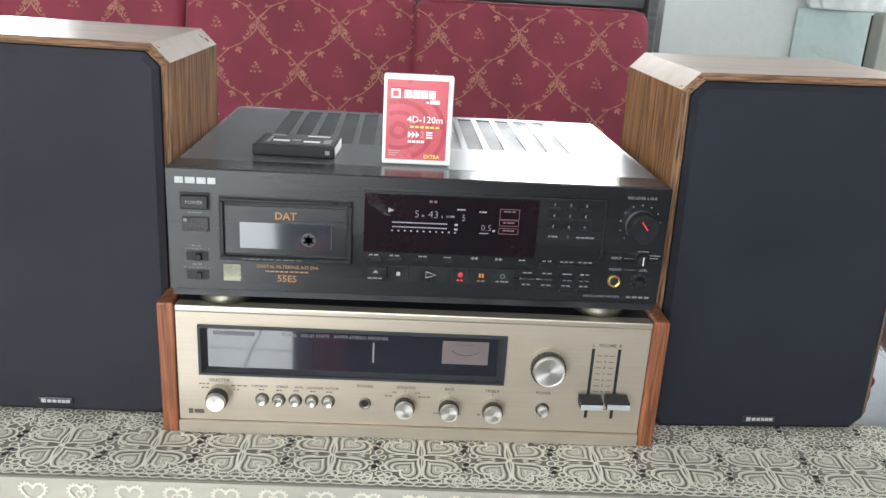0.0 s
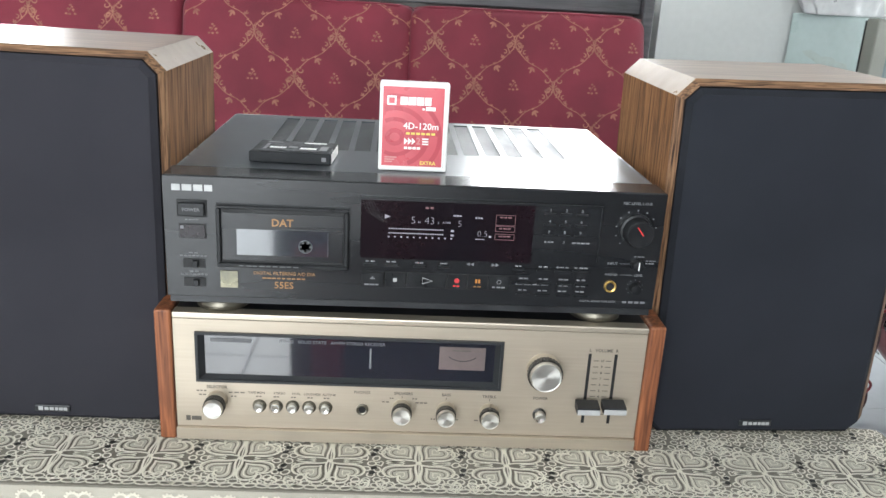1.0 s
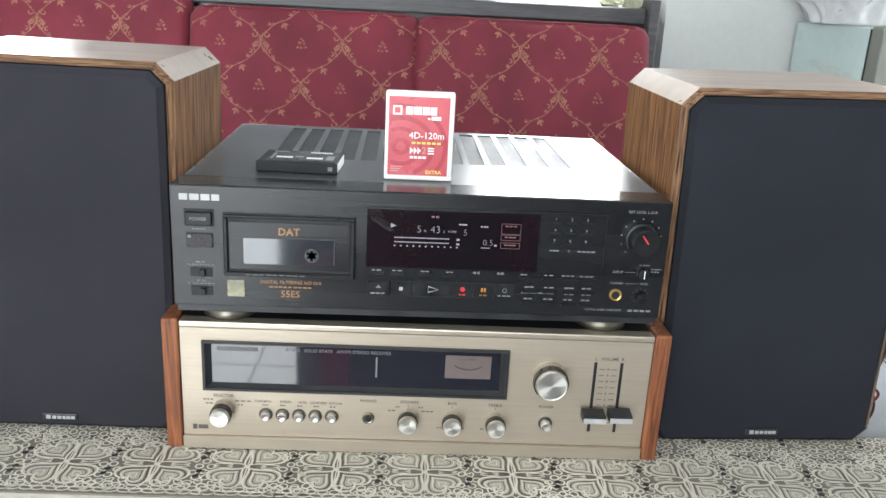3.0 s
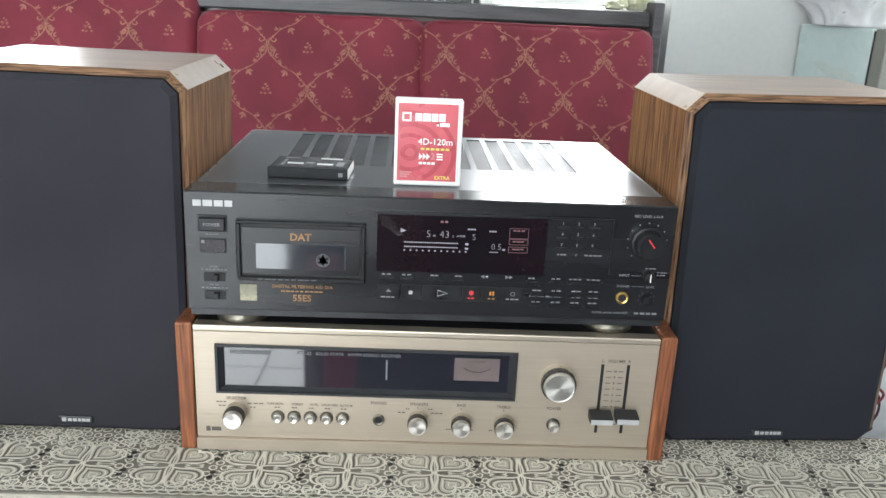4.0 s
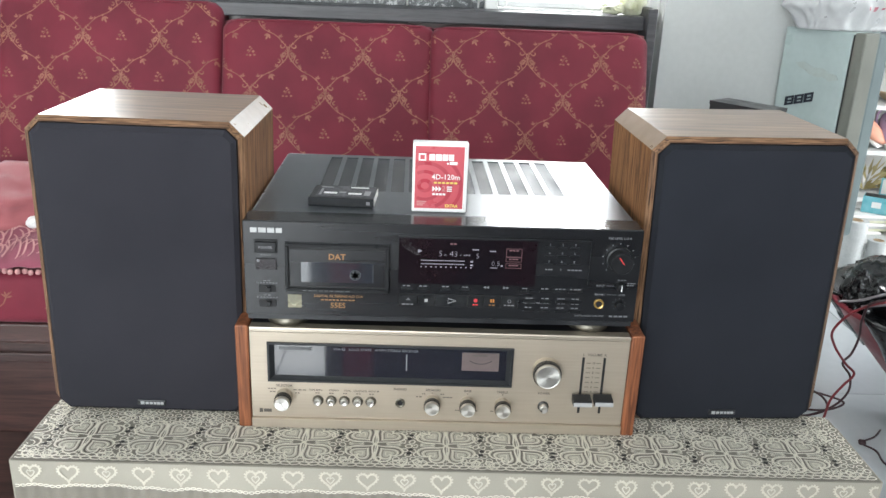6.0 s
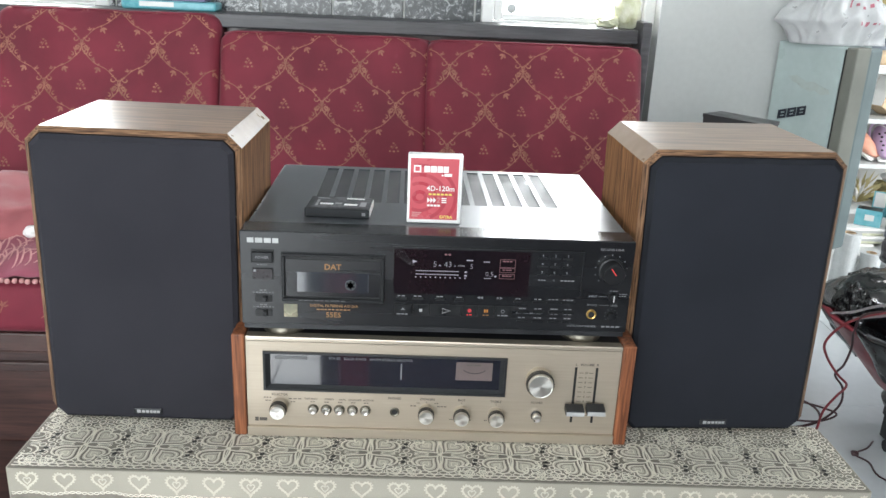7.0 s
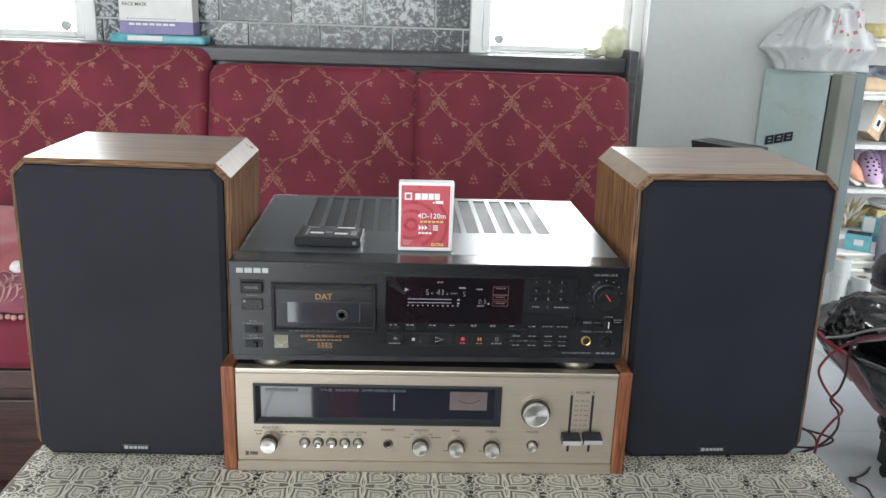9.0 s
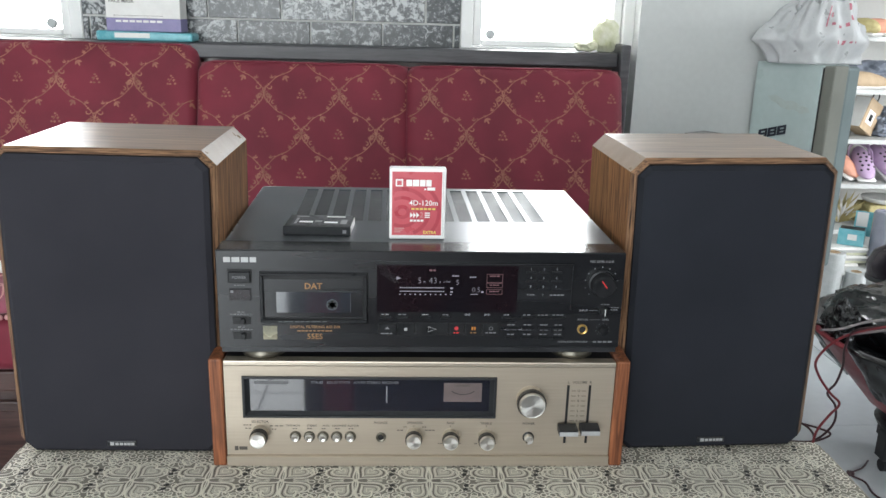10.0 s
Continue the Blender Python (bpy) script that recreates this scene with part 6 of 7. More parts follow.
whole("paper_scrap", crumple((-0.848, 0.90, 0.497), (0.018, 0.014, 0.013), 7, 0.25, 3), M["casewhite"], "small crumpled white paper scrap on the cloth", "paper")

# ---------------------------------------------------------------- things on the rail by the windows
tis = thing("tissue_pack", (-0.68, 1.49, 0.9425), "flat aqua tissue pack on the sofa rail", "tissue pack")
tb = box(-0.803, -0.556, 1.452, 1.535, 0.943, 0.9665, 0.006, 3)
for v in tb.verts:
    v.co.z += 0.002 * math.sin(v.co.x * 60) if v.co.z > 0.955 else 0
part("wrapper", tb, M["aqua"], tis, smooth=True)
part("pale_print", box(-0.755, -0.665, 1.4508, 1.4515, 0.951, 0.9635), M["carton"], tis, "white wave print")
mk = thing("mask_carton", (-0.685, 1.50, 0.967), "white and violet carton of face masks on the tissue pack", "carton")
part("carton_body", box(-0.776, -0.586, 1.462, 1.535, 1.0005, 1.062, 0.001), M["carton"], mk)
part("violet_band", box(-0.7765, -0.5855, 1.4615, 1.5355, 0.9675, 1.0004, 0.001), M["purple"], mk, "violet lower band")
part("lettering", writing("FACE MASK", -0.735, 1.4617, 1.043, 0.0125, 0.0002), M["darkprint"], mk, "dark lettering")
for k in range(7):
    part("print_bar", box(-0.752 + 0.0175 * k, -0.738 + 0.0175 * k, 1.4611, 1.4615, 0.990, 0.9955), M["carton"], mk)
part("print_bar", box(-0.757, -0.752, 1.4615, 1.462, 1.006, 1.008), M["darkprint"], mk)
part("print_bar", box(-0.750, -0.630, 1.4615, 1.462, 1.0065, 1.0075), M["darkprint"], mk)
whole("plastic_bag", crumple((0.555, 1.50, 0.985), (0.037, 0.032, 0.047), 11, 0.2, 3, 0.9432), M["straw"], "crumpled yellow green plastic bag on the sofa rail", "plastic bag")
whole("paper_wrapper", crumple((0.500, 1.485, 0.958), (0.030, 0.022, 0.014), 12, 0.45, 3, 0.9432), M["straw"], "small crumpled yellowish wrapper on the sofa rail", "wrapper")

# ---------------------------------------------------------------- beside the sofa
ap = thing("water_dispenser", (1.1, 1.38, 0), "pale blue green enamelled dispenser cabinet on a narrow stand", "appliance")
ax, ay, AZ = Vector((0.104, -0.160, 0)).normalized(), Vector((0.84, 0.55, 0)).normalized(), 0.930
pA = Vector((0.983, 1.475, 0))


def rotbox(s0, s1, t0, t1, z0, z1, bevel=0.0):
    b = box(s0, s1, t0, t1, z0, z1, bevel, 2)
    for v in b.verts:
        q = pA + ax * v.co.x + ay * v.co.y
        v.co = Vector((q.x, q.y, v.co.z))
    return b


def rotate_in(b):
    for v in b.verts:
        q = pA + ax * v.co.x + ay * v.co.y
        v.co = Vector((q.x, q.y, v.co.z))
    return b


part("cabinet_body", rotbox(0.0, 0.193, 0.0, 0.135, 0.36, AZ, 0.004), M["appliance"], ap, "pale blue green side")
part("cabinet_gap", rotbox(0.1931, 0.1970, 0.003, 0.130, 0.37, AZ - 0.006), M["button_gap"], ap, "dark seal line")
part("front_door", rotbox(0.1972, 0.228, 0.0, 0.068, 0.37, AZ, 0.004), M["appliance_trim"], ap, "olive grey door edge")
part("door_panel", rotbox(0.1972, 0.226, 0.0685, 0.135, 0.37, AZ - 0.002, 0.010), M["appliance_front"], ap, "blue grey rounded door panel")
part("stand", rotbox(0.005, 0.190, 0.002, 0.050, 0.0, 0.3598), M["shelfwhite"], ap, "narrow pale stand")
for k in range(3):
    s0 = 0.034 + 0.028 * k
    m_ = rotbox(s0, s0 + 0.0065, -0.004, -0.0005, 0.723, 0.748)
    for d0, d1, z0, z1 in ((0.0067, 0.024, 0.723, 0.729), (0.0067, 0.024, 0.7325, 0.7375), (0.0067, 0.024, 0.742, 0.748), (0.0195, 0.024, 0.7292, 0.7323), (0.0195, 0.024, 0.7377, 0.7418)):
        join(m_, rotbox(s0 + d0, s0 + d1, -0.004, -0.0005, z0, z1))
    for v in m_.verts:
        v.co.z += 0.30 * ((v.co - pA).dot(ax) - 0.05)
    part("badge_mark", m_, M["cabinetmark"], ap, "dark block mark")
part("stain", rotate_in(prism([(0.045, 0.838), (0.06, 0.826), (0.075, 0.822), (0.09, 0.812), (0.115, 0.806), (0.13, 0.810), (0.15, 0.800), (0.175, 0.806), (0.168, 0.818), (0.145, 0.822), (0.125, 0.832), (0.10, 0.830), (0.07, 0.844)], -0.0012, -0.0004)), M["stain"], ap, "faint brownish stain")

pb = thing("shopping_bag", (1.1, 1.40, AZ), "white plastic shopping bag with red print on the dispenser", "plastic bag")


def bag_wall(a, s):
    """The slumped bag: angle round it and height share; folds run down from the gathered top."""
    w = 0.118 + 0.028 * s / 0.35 if s < 0.35 else 0.078 + 0.068 * (1 - ((s - 0.35) / 0.65) ** 1.5)
    c, d = math.cos(a), math.sin(a)
    n1 = noise.noise(Vector((c * 1.7 + 3, d * 1.7, s * 2.2)))
    n2 = abs(noise.noise(Vector((c * 2.9, d * 2.9 + 7, s * 2.4 + c * 2))))
    ear = max(0.0, -c) ** 8 * max(0.0, 1 - abs(s - 0.35) / 0.3) + 1.9 * max(0.0, c) ** 8 * (1 - s) ** 3
    n3 = noise.noise(Vector((c * 6 + 1, d * 6 + 2, s * 5)))
    r = w * (1.02 + 0.22 * n1 - 0.22 * n2 + 0.06 * n3 + 0.22 * ear)
    return Vector((1.085 + r * c * 0.98 + 0.030 * s * s, 1.40 + r * d * 0.50, AZ + 0.001 + 0.165 * s - 0.02 * s * n2))


sb = bmesh.new()
na, ns = 96, 26
g = [[sb.verts.new(bag_wall(2 * math.pi * i / na, j / ns)) for j in range(ns + 1)] for i in range(na)]
for i in range(na):
    for j in range(ns):
        sb.faces.new((g[i][j], g[(i + 1) % na][j], g[(i + 1) % na][j + 1], g[i][j + 1]))
sb.faces.new([g[i][0] for i in range(na)])
part("bag_body", sb, M["bagwhite"], pb, smooth=True)
for hx, tilt in ((1.065, -0.3), (1.135, 0.35)):
    part("handle", tube([(hx - 0.026, 1.38, 1.060), (hx - 0.028 + tilt * 0.02, 1.375, 1.085), (hx, 1.37, 1.104), (hx + 0.028, 1.375, 1.085), (hx + 0.024, 1.38, 1.060)], 0.0055, 6, 5), M["bagwhite"], pb, "twisted bag handle", True)
for a0, a1, s0, s1 in ((286, 288, 0.33, 0.39), (293, 297, 0.33, 0.40), (300, 302, 0.35, 0.38), (305, 309, 0.35, 0.38), (268, 270, 0.62, 0.92), (273, 276, 0.74, 0.82), (275, 279, 0.62, 0.66), (284, 288, 0.58, 0.62), (294, 299, 0.62, 0.68), (302, 307, 0.70, 0.78), (300, 309, 0.86, 0.96)):
    rp = bmesh.new()
    q = [[rp.verts.new(bag_wall(radians(a0 + (a1 - a0) * i / 4), s0 + (s1 - s0) * j / 3) + Vector((0, -0.0015, 0))) for j in range(4)] for i in range(5)]
    for i in range(4):
        for j in range(3):
            rp.faces.new((q[i][j], q[i + 1][j], q[i + 1][j + 1], q[i][j + 1]))
    part("red_print", rp, M["bagred"], pb, "red printed mark")

bs = thing("black_loudspeaker", (0.66, 0.95, 0), "tall black loudspeaker cabinet standing behind the table", "loudspeaker")
part("cabinet_body", slab([(0.749, 0.965), (0.809, 1.010), (0.721, 1.134), (0.661, 1.089)], 0.0, 0.7715), M["black"], bs)
part("top_panel", slab([(0.748, 0.963), (0.811, 1.010), (0.721, 1.136), (0.659, 1.089)], 0.7717, 0.780), M["black"], bs, "black top panel")
part("front_grille", slab([(0.7485, 0.9615), (0.8085, 1.0065), (0.8105, 1.0035), (0.7505, 0.9585)], 0.03, 0.75), M["grille"], bs, "black cloth grille")

# ---------------------------------------------------------------- tub with black bag, stool, helmet and rolls
tub = thing("plastic_tub", (1.250, 0.90, 0.125), "red plastic bowl-shaped tub holding a black rubbish bag", "tub")
TC = (1.250, 0.90)
prof = [(0.0, 0.05), (0.004, 0.072), (0.015, 0.090), (0.042, 0.130), (0.160, 0.235), (0.210, 0.272), (0.215, 0.282), (0.222, 0.281), (0.221, 0.268), (0.160, 0.225), (0.047, 0.124), (0.020, 0.080), (0.012, 0.06), (0.012, 0.0)]
part("tub_shell", lathe(prof, (TC[0], TC[1], 0.125), "z", 48), M["redplastic"], tub, smooth=True)
rbag = thing("rubbish_bag", (1.250, 0.90, 0.25), "crumpled glossy black rubbish bag in the red tub", "rubbish bag")
for piece, at, size, seed in (("bag_body", (1.275, 0.935, 0.360), (0.235, 0.215, 0.084), 9), ("bag_neck", (1.245, 0.850, 0.360), (0.170, 0.180, 0.092), 5)):
    rb = crumple(at, size, seed, 0.20, 5, None, 4.2)
    for v in rb.verts:
        v.co.z += 0.016 * abs(noise.noise(v.co * 19)) - 0.012 * abs(noise.noise(v.co * 42 + Vector((3, 1, 2)))) + 0.006 * abs(noise.noise(v.co * 85))
    part(piece, rb, M["bagblack"], rbag, smooth=True)


def film_over_rim(a, s):
    """The film from inside the rim, over it and down the outer wall to an uneven hem."""
    c, d = math.cos(a), math.sin(a)
    west = max(0.0, -c) ** 30
    hem = 0.200 + 0.140 * west + 0.018 * noise.noise(Vector((c * 3, d * 3, 2)))
    if s < 0.2:
        rad, z = 0.225 + (0.065 - 0.055 * west) * s / 0.2, 0.343 + 0.012 * s / 0.2
    else:
        z = 0.355 - (0.355 - hem) * (s - 0.2) / 0.8
        rad = 0.012 - 0.060 * west + (0.284 if z > 0.346 else 0.130 + (z - 0.167) * 0.86)
    fold = 0.016 * abs(noise.noise(Vector((c * 5, d * 5, s * 1.6)))) + 0.010 * abs(noise.noise(Vector((c * 11, d * 11, s * 3 + 4)))) + 0.004 * abs(noise.noise(Vector((c * 24, d * 24, s * 7))))
    rad += fold * min(1.0, 0.25 + s)
    return Vector((TC[0] + rad * c, TC[1] + rad * d, z))


fo = bmesh.new()
g = [[fo.verts.new(film_over_rim(2 * math.pi * i / 160, j / 22)) for j in range(23)] for i in range(160)]
for i in range(160):
    for j in range(22):
        fo.faces.new((g[i][j], g[(i + 1) % 160][j], g[(i + 1) % 160][j + 1], g[i][j + 1]))
part("bag_skirt", fo, M["bagblack"], rbag, "film folded over the tub's rim", True)
kn_ = crumple((1.004, 0.890, 0.375), (0.030, 0.036, 0.048), 17, 0.40, 5, None, 6.5)
part("bag_knot", kn_, M["bagblack"], rbag, "tightly creased knot", True)
stool = thing("stool", (1.250, 0.90, 0), "low black stand with casters under the tub", "stand")
part("seat", lathe([(0, 0.100), (0.010, 0.104), (0.016, 0.096)], (TC[0], TC[1], 0.1085), "z", 28), M["black"], stool)
for k in range(4):
    a = radians(193 + 90 * k)
    lx, ly = TC[0] + 0.087 * math.cos(a), TC[1] + 0.087 * math.sin(a)
    leg = part("leg", box(lx - 0.022, lx + 0.022, ly - 0.02, ly + 0.02, 0.035, 0.1083, 0.004), M["black"], stool)
    part("caster", lathe([(-0.012, 0.0), (-0.012, 0.015), (0.012, 0.015), (0.012, 0.0)], (lx, ly, 0.0165), "x", 18), M["black"], leg, "small black caster")

hl = thing("helmet", (1.50, 1.52, 0), "dark glossy rounded helmet on a small black post", "helmet")
part("shell", lathe([(0, 0.060), (0.015, 0.066), (0.05, 0.070), (0.085, 0.055), (0.103, 0.030), (0.108, 0.0)], (1.508, 1.52, 0.280), "z", 32), M["helmet"], hl, smooth=True)
part("rim", lathe([(0, 0.062), (0.004, 0.068), (0.012, 0.068), (0.016, 0.066)], (1.508, 1.52, 0.274), "z", 32), M["black"], hl, "black rim", True)
part("post", lathe([(0, 0.05), (0.01, 0.05), (0.02, 0.02), (0.276, 0.02)], (1.508, 1.52, 0), "z", 16), M["black"], hl)


def film_roll(x, y, r, z1, label):
    th = thing("film_roll", (x, y, 0), label, "roll", "standing film rolls")
    part("roll_body", lathe([(0, r), (z1, r), (z1 + 0.001, r * 0.97), (z1 + 0.001, r * 0.55), (z1 - 0.02, r * 0.5), (z1 - 0.02, 0.0)], (x, y, 0), "z", 28), M["rollgrey"], th)
    part("core", lathe([(z1 - 0.019, r * 0.5), (z1 + 0.002, r * 0.5), (z1 + 0.002, r * 0.40), (z1 - 0.016, r * 0.40), (z1 - 0.016, 0)], (x, y, 0), "z", 24), M["kraft"], th, "cardboard core")


film_roll(1.510, 1.85, 0.039, 0.269, "tall translucent film roll standing on the floor")
film_roll(1.584, 1.82, 0.0345, 0.207, "shorter translucent film roll standing on the floor")

# ---------------------------------------------------------------- shoe shelf
shelf = thing("shoe_shelf", (1.95, 2.42, 0), "white shelf rack full of shoes and packages", "shelf")
SZ = (0.225, 0.412, 0.588, 0.778, 0.975, 1.18)
for z in SZ:
    part("shelf_board", box(1.56, 2.55, 2.28, 2.57, z, z + 0.012, 0.002), M["shelfwhite"], shelf)
    part("price_rail", box(1.56, 2.55, 2.272, 2.2798, z - 0.004, z + 0.013), M["shelfwhite"], shelf, "narrow front rail")
for x in (1.545, 2.555):
    part("upright", box(x - 0.012, x + 0.0145 if x < 2 else x + 0.02, 2.28, 2.57, 0.0, 1.42, 0.002), M["shelfwhite"], shelf)


def clog(x, z, mat, yaw, label, holes=True, y=2.39, tip=0.0):
    th = thing("clog", (0, 0, 0), label, "shoe", "shoes on the shelf")
    bm = bmesh.new()
    bmesh.ops.create_icosphere(bm, subdivisions=3, radius=1)
    for v in bm.verts:
        t = v.co.x
        h = 0.040 * (1.0 - 0.45 * t) if v.co.z > 0 else 0.020
        v.co = Vector((t * 0.105, v.co.y * (0.040 + 0.008 * t), max(-0.016, v.co.z * h)))
    part("upper", bm, M[mat], th, smooth=True)
    part("sole", box(-0.10, 0.10, -0.036, 0.036, -0.024, -0.010, 0.008, 3), M["carton"], th, "pale sole", True)
    if holes:
        for k in range(14):
            hx, hy = -0.15 + 0.2 * (k // 3), -0.5 + 0.5 * (k % 3) + 0.12 * (k // 3 % 2)
            hz = 0.040 * (1.0 - 0.45 * hx) * math.sqrt(max(0.0, 1 - hx * hx - hy * hy))
            part("hole", lathe([(-0.002, 0.0058), (0.0012, 0.0050), (0.0014, 0.0)], (hx * 0.105, hy * (0.040 + 0.008 * hx), hz), "z", 8), M["button_gap"], th)
        part("strap", tube([(-0.02, -0.046, 0.0), (-0.06, -0.044, 0.025), (-0.10, -0.02, 0.030), (-0.105, 0.0, 0.030), (-0.10, 0.02, 0.03), (-0.06, 0.044, 0.025), (-0.02, 0.046, 0)], 0.005, 6, 4), M[mat], th, smooth=True)
    th.matrix_basis = pose(x, y, z + 0.024 * math.cos(radians(tip)) + 0.102 * math.sin(radians(tip)), 0, tip, yaw)


Z3, Z2, Z4, Z5 = SZ[1] + 0.0125, SZ[2] + 0.0125, SZ[3] + 0.0125, SZ[4] + 0.0125
clog(1.868, Z3, "lilac", -100, "lilac foam clog with ventilation holes on the shelf", y=2.375, tip=24)
clog(1.962, Z3, "lilac", -82, "lilac foam clog with a back strap on the shelf", y=2.385, tip=27)
clog(1.785, Z3, "peach", -62, "peach coloured foam sandal tipped up on the shelf", False, 2.40, 26)
clog(2.06, Z3, "pink", -95, "pink foam sandal tipped up on the shelf", False, 2.39, 22)
clog(1.80, Z5, "peach", 150, "orange sandal on the upper shelf", False)
clog(1.93, Z5, "pink", 170, "pink strappy sandal on the upper shelf", False)
clog(1.72, Z5, "yellow", 120, "yellow flip-flop on the upper shelf", False, 2.33)
clog(2.10, Z5, "carton", 20, "white sandal on the upper shelf", False)
clog(2.13, Z3, "peach", 30, "peach sandal on the shelf", False)
whole("folded_fabric", crumple((1.86, 2.40, Z4 + 0.045), (0.13, 0.09, 0.055), 8, 0.35, 4, Z4 + 0.0005), M["greycloth"], "crumpled blue grey fabric on the shelf", "fabric")
clog(1.80, Z4, "kraft", 10, "tan sandal at the edge of the shelf", False, 2.315)
kb = thing("paper_bag", (0, 0, 0), "tan kraft paper bag with a white label tipped on the shelf", "paper bag")
part("bag_body", box(-0.048, 0.048, -0.034, 0.034, 0.0, 0.128, 0.0015), M["kraft"], kb)
# strong light on the bag's left face, put on as a paler panel
part("side_panel", box(-0.0492, -0.0482, -0.031, 0.031, 0.003, 0.125), M["carton"], kb, "cream panel for the brightly lit side")
part("label", box(-0.030, 0.018, -0.0352, -0.0342, 0.030, 0.085), M["carton"], kb, "white label with dark mark")
part("mark", box(-0.016, 0.004, -0.0360, -0.0353, 0.044, 0.070), M["button"], kb)
part("handle", tube([(-0.025, -0.02, 0.127), (-0.026, -0.022, 0.155), (-0.008, -0.023, 0.168), (0.012, -0.022, 0.152), (0.014, -0.02, 0.127)], 0.0026, 6, 4), M["button_gap"], kb, "dark cord handle", True)
kb.matrix_basis = pose(1.822, 2.37, Z2 + 0.022, 0, 26, 28)
whole("folded_fabric", crumple((1.955, 2.41, Z2 + 0.045), (0.075, 0.07, 0.055), 19, 0.4, 4, Z2 + 0.0005, 7.0), M["greycloth"], "blue grey fabric bundle beside the paper bag", "fabric")
fw = thing("dried_flowers", (1.76, 2.38, SZ[0] + 0.0125), "bunch of straw yellow dried leaves on the shelf", "dried flowers")
rng = random.Random(14)
for k in range(80):
    a, e = rng.uniform(0, 6.28), rng.uniform(0.15, 1.3)
    L = rng.uniform(0.07, 0.155)
    p0 = Vector((1.800, 2.36, SZ[0] + 0.022))
    p1 = p0 + Vector((math.cos(a) * math.cos(e) * L, math.sin(a) * math.cos(e) * L * 0.55, math.sin(e) * L))
    side = (p1 - p0).cross(Vector((0.2, 1, 0.1))).normalized() * 0.008
    bm = bmesh.new()
    mid = (p0 + p1) / 2 + Vector((0, 0, 0.008))
    vs = [bm.verts.new(q) for q in (p0, mid + side, p1, mid - side)]
    bm.faces.new(vs)
    bmesh.ops.solidify(bm, geom=bm.faces[:], thickness=0.0012)
    part("leaf", bm, M["yellow"] if k % 3 else M["carton"], fw)
whole("white_dish", lathe([(0, 0.04), (0.004, 0.07), (0.022, 0.085), (0.024, 0.083), (0.008, 0.066), (0.006, 0.0)], (1.985, 2.38, SZ[0] + 0.104), "z", 28), M["carton"], "shallow white dish stacked on packages", "dish", smooth=True)
whole("yellow_packet", box(1.90, 2.08, 2.32, 2.44, SZ[0] + 0.0125, SZ[0] + 0.1035, 0.008, 2), M["yellow"], "straw coloured packet on the shelf", "packet")
ledge = thing("low_bench", (1.8, 2.15, 0), "low white bench in front of the shoe shelf", "bench")
part("bench_top", box(1.52, 2.4, 2.0, 2.26, 0.135, 0.155, 0.003), M["shelfwhite"], ledge)
for x in (1.56, 2.36):
    part("leg", box(x - 0.02, x + 0.02, 2.03, 2.23, 0.0, 0.1348), M["shelfwhite"], ledge)
for k in range(7):
    px, py, w = 1.575 + 0.010 * (k * 3 % 5), 2.045 + 0.006 * (k * 2 % 3), 0.150 + 0.012 * (k % 3)
    whole("flat_packet", box(px, px + w, py, py + 0.10, 0.1555 + 0.0105 * k, 0.1655 + 0.0105 * k, 0.002), M[("carton", "straw", "shelfwhite")[k % 3]], "thin flat paper packet stacked on the bench", "packet", "packets on the bench")
aq = thing("aqua_carton", (0, 0, 0), "open aqua cardboard box on the stack of packets", "carton")
part("box_body", box(-0.045, 0.045, -0.03, 0.03, 0.0, 0.062, 0.001), M["aqua"], aq)
# the box is solid; a dark sheet on it paints the inside's shade
part("inside", box(-0.041, 0.041, -0.026, 0.026, 0.0622, 0.063), M["button"], aq, "dark sheet for the shaded inside")
part("print", box(-0.012, 0.020, -0.0312, -0.0303, 0.022, 0.044), M["carton"], aq)
part("box_lid", box(0.0, 0.06, 0.0305, 0.0335, 0.03, 0.125), M["aqua"], aq, "raised aqua lid")
part("lid_lining", box(0.006, 0.045, 0.0295, 0.0304, 0.066, 0.121), M["carton"], aq, "white lid lining")
aq.matrix_basis = pose(1.712, 2.10, 0.2292, 0, 0, -34)
whole("grey_cylinder", lathe([(0, 0.047), (0.210, 0.047), (0.214, 0.043), (0.214, 0.030), (0.20, 0.030), (0.20, 0)], (1.806, 2.045, 0.1555), "z", 32), M["rollblue"], "blue grey cardboard cylinder standing on the bench", "cylinder")

# ---------------------------------------------------------------- cables by the tub
cb = thing("speaker_cable", (0.97, 0.84, 0.0), "red and dark twin speaker cable hanging to the floor", "cable")
part("red_core", tube([(1.16, 0.66, 0.475), (1.08, 0.68, 0.462), (0.985, 0.74, 0.425), (0.945, 0.80, 0.375), (0.922, 0.83, 0.315), (0.938, 0.84, 0.272), (0.975, 0.845, 0.225), (1.005, 0.85, 0.195), (0.985, 0.85, 0.165), (0.968, 0.86, 0.12), (0.965, 0.87, 0.06), (0.955, 0.9, 0.006)], 0.0030, 8, 6), M["cablered"], cb, "red strand", True)
part("dark_core", tube([(1.16, 0.665, 0.46), (1.06, 0.69, 0.45), (0.965, 0.76, 0.415), (0.965, 0.80, 0.36), (0.985, 0.83, 0.30), (0.985, 0.845, 0.25), (0.972, 0.85, 0.222), (1.000, 0.855, 0.185), (1.010, 0.87, 0.13), (0.985, 0.90, 0.07), (0.93, 0.95, 0.02), (0.85, 1.0, 0.006)], 0.0028, 8, 6), M["cabledark"], cb, "dark maroon strand", True)
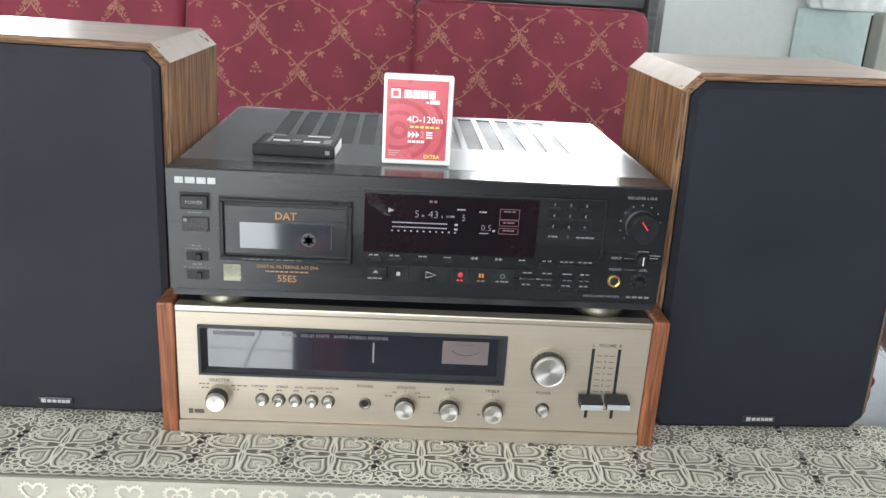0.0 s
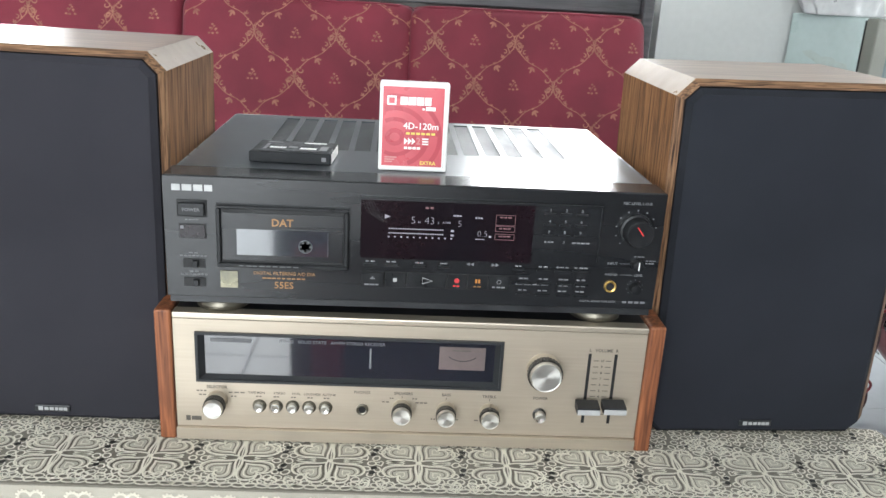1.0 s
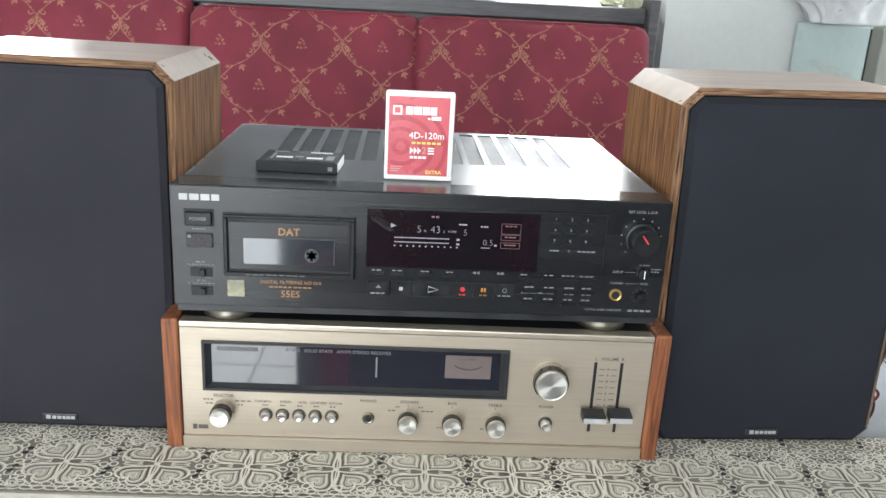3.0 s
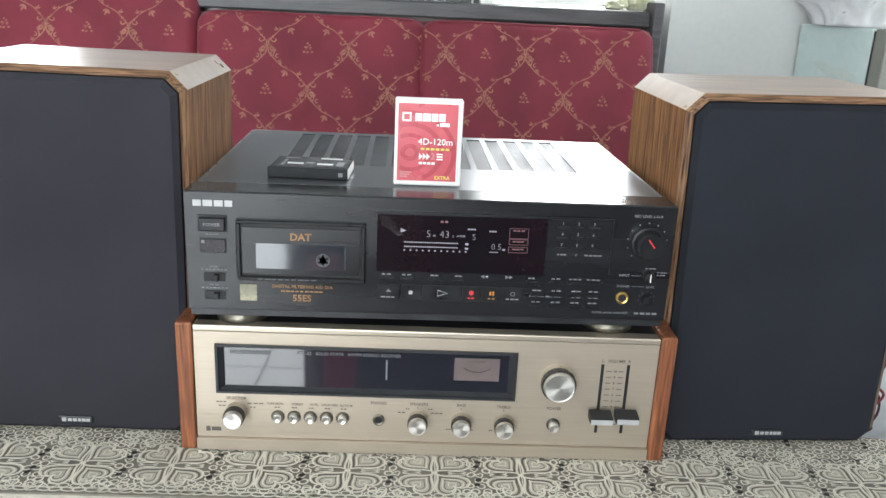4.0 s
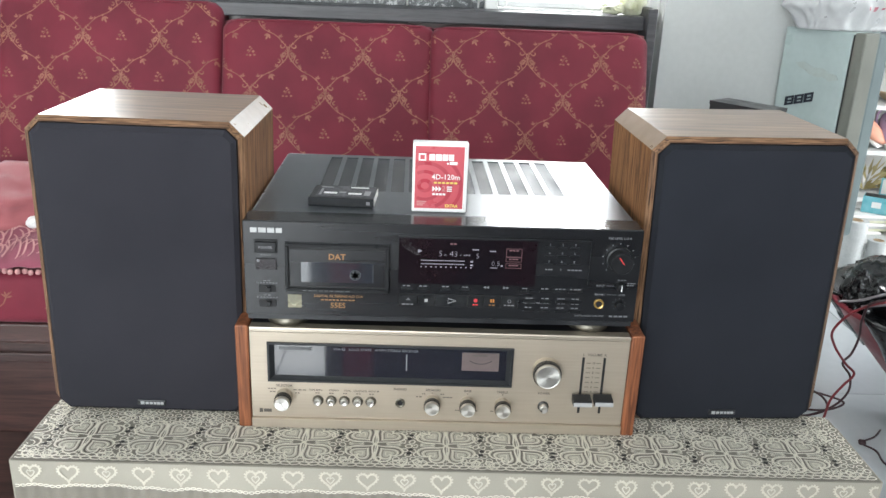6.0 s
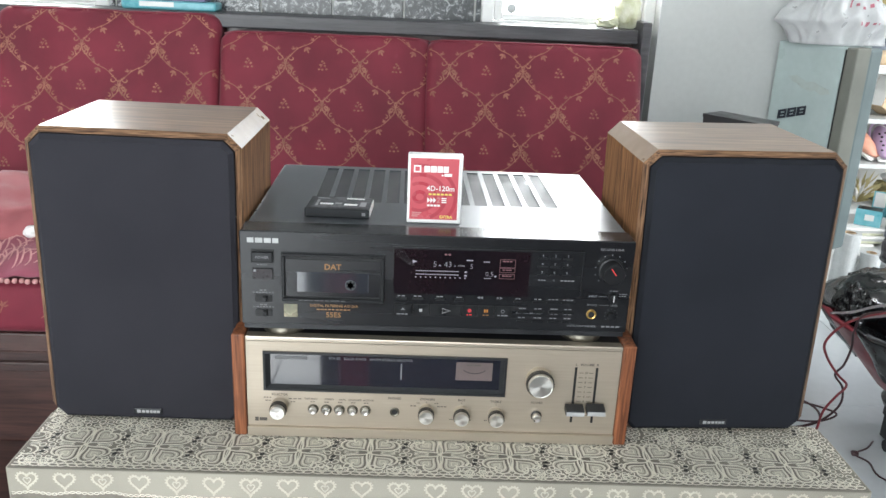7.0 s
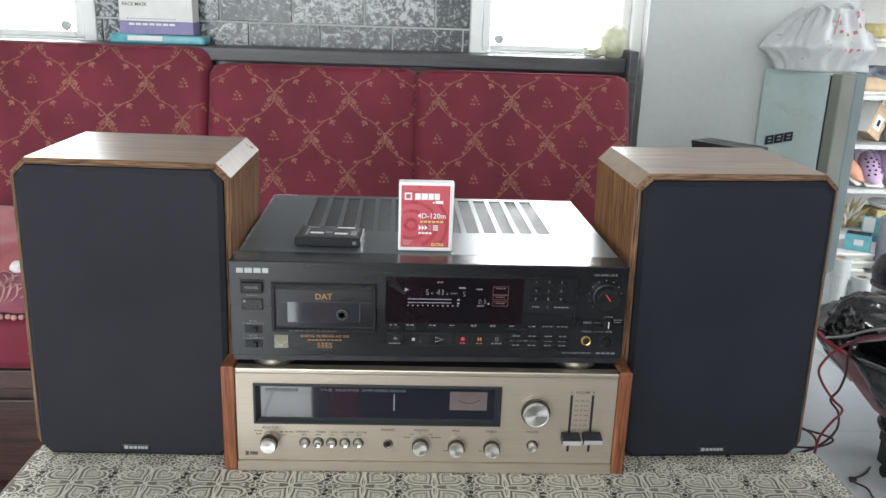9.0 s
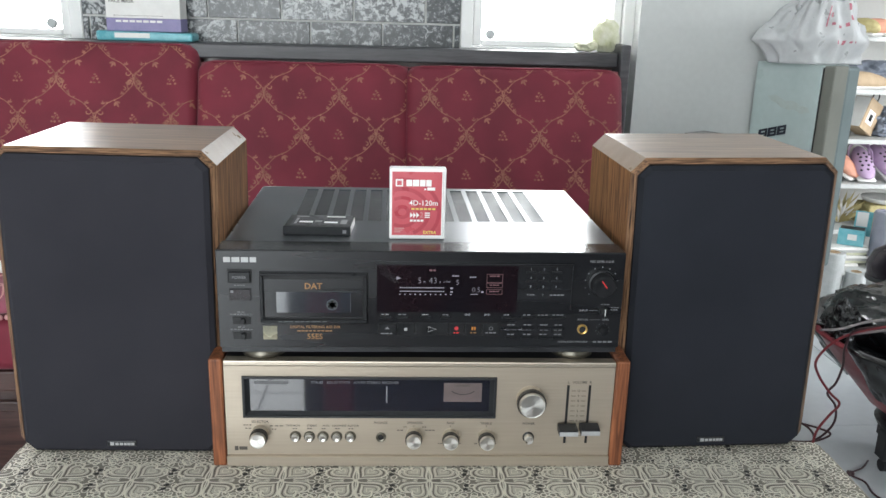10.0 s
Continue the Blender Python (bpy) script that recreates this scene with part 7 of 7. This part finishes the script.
part("loop", tube([(0.80, 0.90, 0.14), (0.88, 0.88, 0.15), (0.955, 0.88, 0.12), (0.985, 0.90, 0.07), (0.94, 0.93, 0.035), (0.86, 0.95, 0.03), (0.78, 0.95, 0.05)], 0.0028, 8, 6), M["cabledark"], cb, "loose loop", True)
part("loop", tube([(0.84, 0.93, 0.115), (0.92, 0.90, 0.124), (0.985, 0.89, 0.112), (1.018, 0.885, 0.097), (0.985, 0.90, 0.070), (0.93, 0.93, 0.055)], 0.0026, 8, 6), M["cabledark"], cb, "loose loop", True)
cg = thing("clear_cable", (1.05, 0.72, 0.4), "pair of clear grey cables lying over the black bag", "cable")
part("strand", tube([(1.24, 0.64, 0.530), (1.15, 0.655, 0.495), (1.05, 0.69, 0.470), (0.98, 0.75, 0.437), (0.945, 0.79, 0.405), (0.92, 0.83, 0.385)], 0.0029, 8, 6), M["cablegrey"], cg, "clear grey strand", True)
part("strand", tube([(1.26, 0.65, 0.50), (1.16, 0.66, 0.475), (1.07, 0.69, 0.455), (1.00, 0.74, 0.42), (0.95, 0.79, 0.39)], 0.0029, 8, 6), M["cablegrey"], cg, "clear grey strand", True)
fcab = thing("floor_cable", (1.07, 0.75, 0.0), "thin dark cable lying on the floor tiles", "cable")
part("cable_run", tube([(1.147, 0.92, 0.005), (1.114, 0.887, 0.005), (1.065, 0.854, 0.008), (1.085, 0.824, 0.005), (1.086, 0.752, 0.005), (1.206, 0.662, 0.005)], 0.0024, 6, 6), M["cabledark"], fcab, smooth=True)
part("knot", crumple((1.065, 0.854, 0.010), (0.009, 0.009, 0.006), 3, 0.3, 2), M["cabledark"], fcab, "small knot")

# ---------------------------------------------------------------- seen in reflections, behind the camera
# dark block added in place of the person whose legs darken the glass
bench = thing("reflection_block", (0.3, -1.25, 0), "unseen dark block added for a standing person's reflection", "cabinet")
part("cabinet_body", box(-0.275, 0.95, -1.45, -1.03, 0.03, 0.58, 0.004), M["darkwood"], bench)
part("cabinet_top", box(-0.285, 0.96, -1.46, -1.02, 0.5805, 0.60, 0.004), M["darkwood"], bench)
for x in (-0.25, 0.92):
    part("leg", box(x - 0.02, x + 0.02, -1.42, -1.06, 0.0, 0.0295), M["darkwood"], bench)
# red strip added out of view, only to tint the dial's reflection
whole("red_cushion", box(-0.226, -0.151, -1.028, -1.000, 0.001, 0.42, 0.008, 2), M["redplastic"], "unseen narrow red upright added for the red patch in the dial glass", "cushion")

# ---------------------------------------------------------------- wall and floor tiles
TW, THT, GAP = 0.198, 0.0985, 0.006
tb = box(0, TW - GAP, -0.0055, 0.005, 0, THT - GAP, 0.0012)
tile_me = to_mesh(tb, "wall_tile", M["tile"])
for r in range(-1, 10):
    z = 1.0095 - 0.003 + r * THT
    off = -0.336 + GAP / 2 + (0.0 if r % 2 == 0 else TW / 2 - 0.02)
    for c in range(-11, 9):
        x = off + c * TW
        if x < -2.5 or x + TW > 0.70:
            continue
        lo, hi = x, x + TW - GAP
        if z + THT > SILL and z < HEAD and any(lo < b - 0.002 and hi > a + 0.002 for a, b in WIN):
            cuts = [(lo, min(hi, a - 0.002)) for a, b in WIN if lo < a < hi] + [(max(lo, b + 0.002), hi) for a, b in WIN if lo < b < hi]
            for p, q in cuts:
                if q - p > 0.012:
                    part("wall_tile", box(p, q, WALL - 0.0055, WALL + 0.005, z, z + THT - GAP, 0.0012), M["tile"], wall_north)
            continue
        if z < 0.55:
            continue
        t = part("wall_tile", tile_me, None, wall_north)
        t.location = (x, WALL, z)
fb = box(0.0015, 0.5985, 0.0015, 0.5985, -0.008, 0.0, 0.001)
ftile_me = to_mesh(fb, "floor_tile", M["floor_tile"])
for i in range(-5, 5):
    for j in range(-7, 4):
        x, y = 0.18 + 0.6 * i, 1.11 + 0.6 * (j - 1)
        if x > -2.8 and x < 3.2 and y > -4.3 and y < 2.7:
            t = part("floor_tile", ftile_me, None, floor)
            t.location = (x, y, 0)
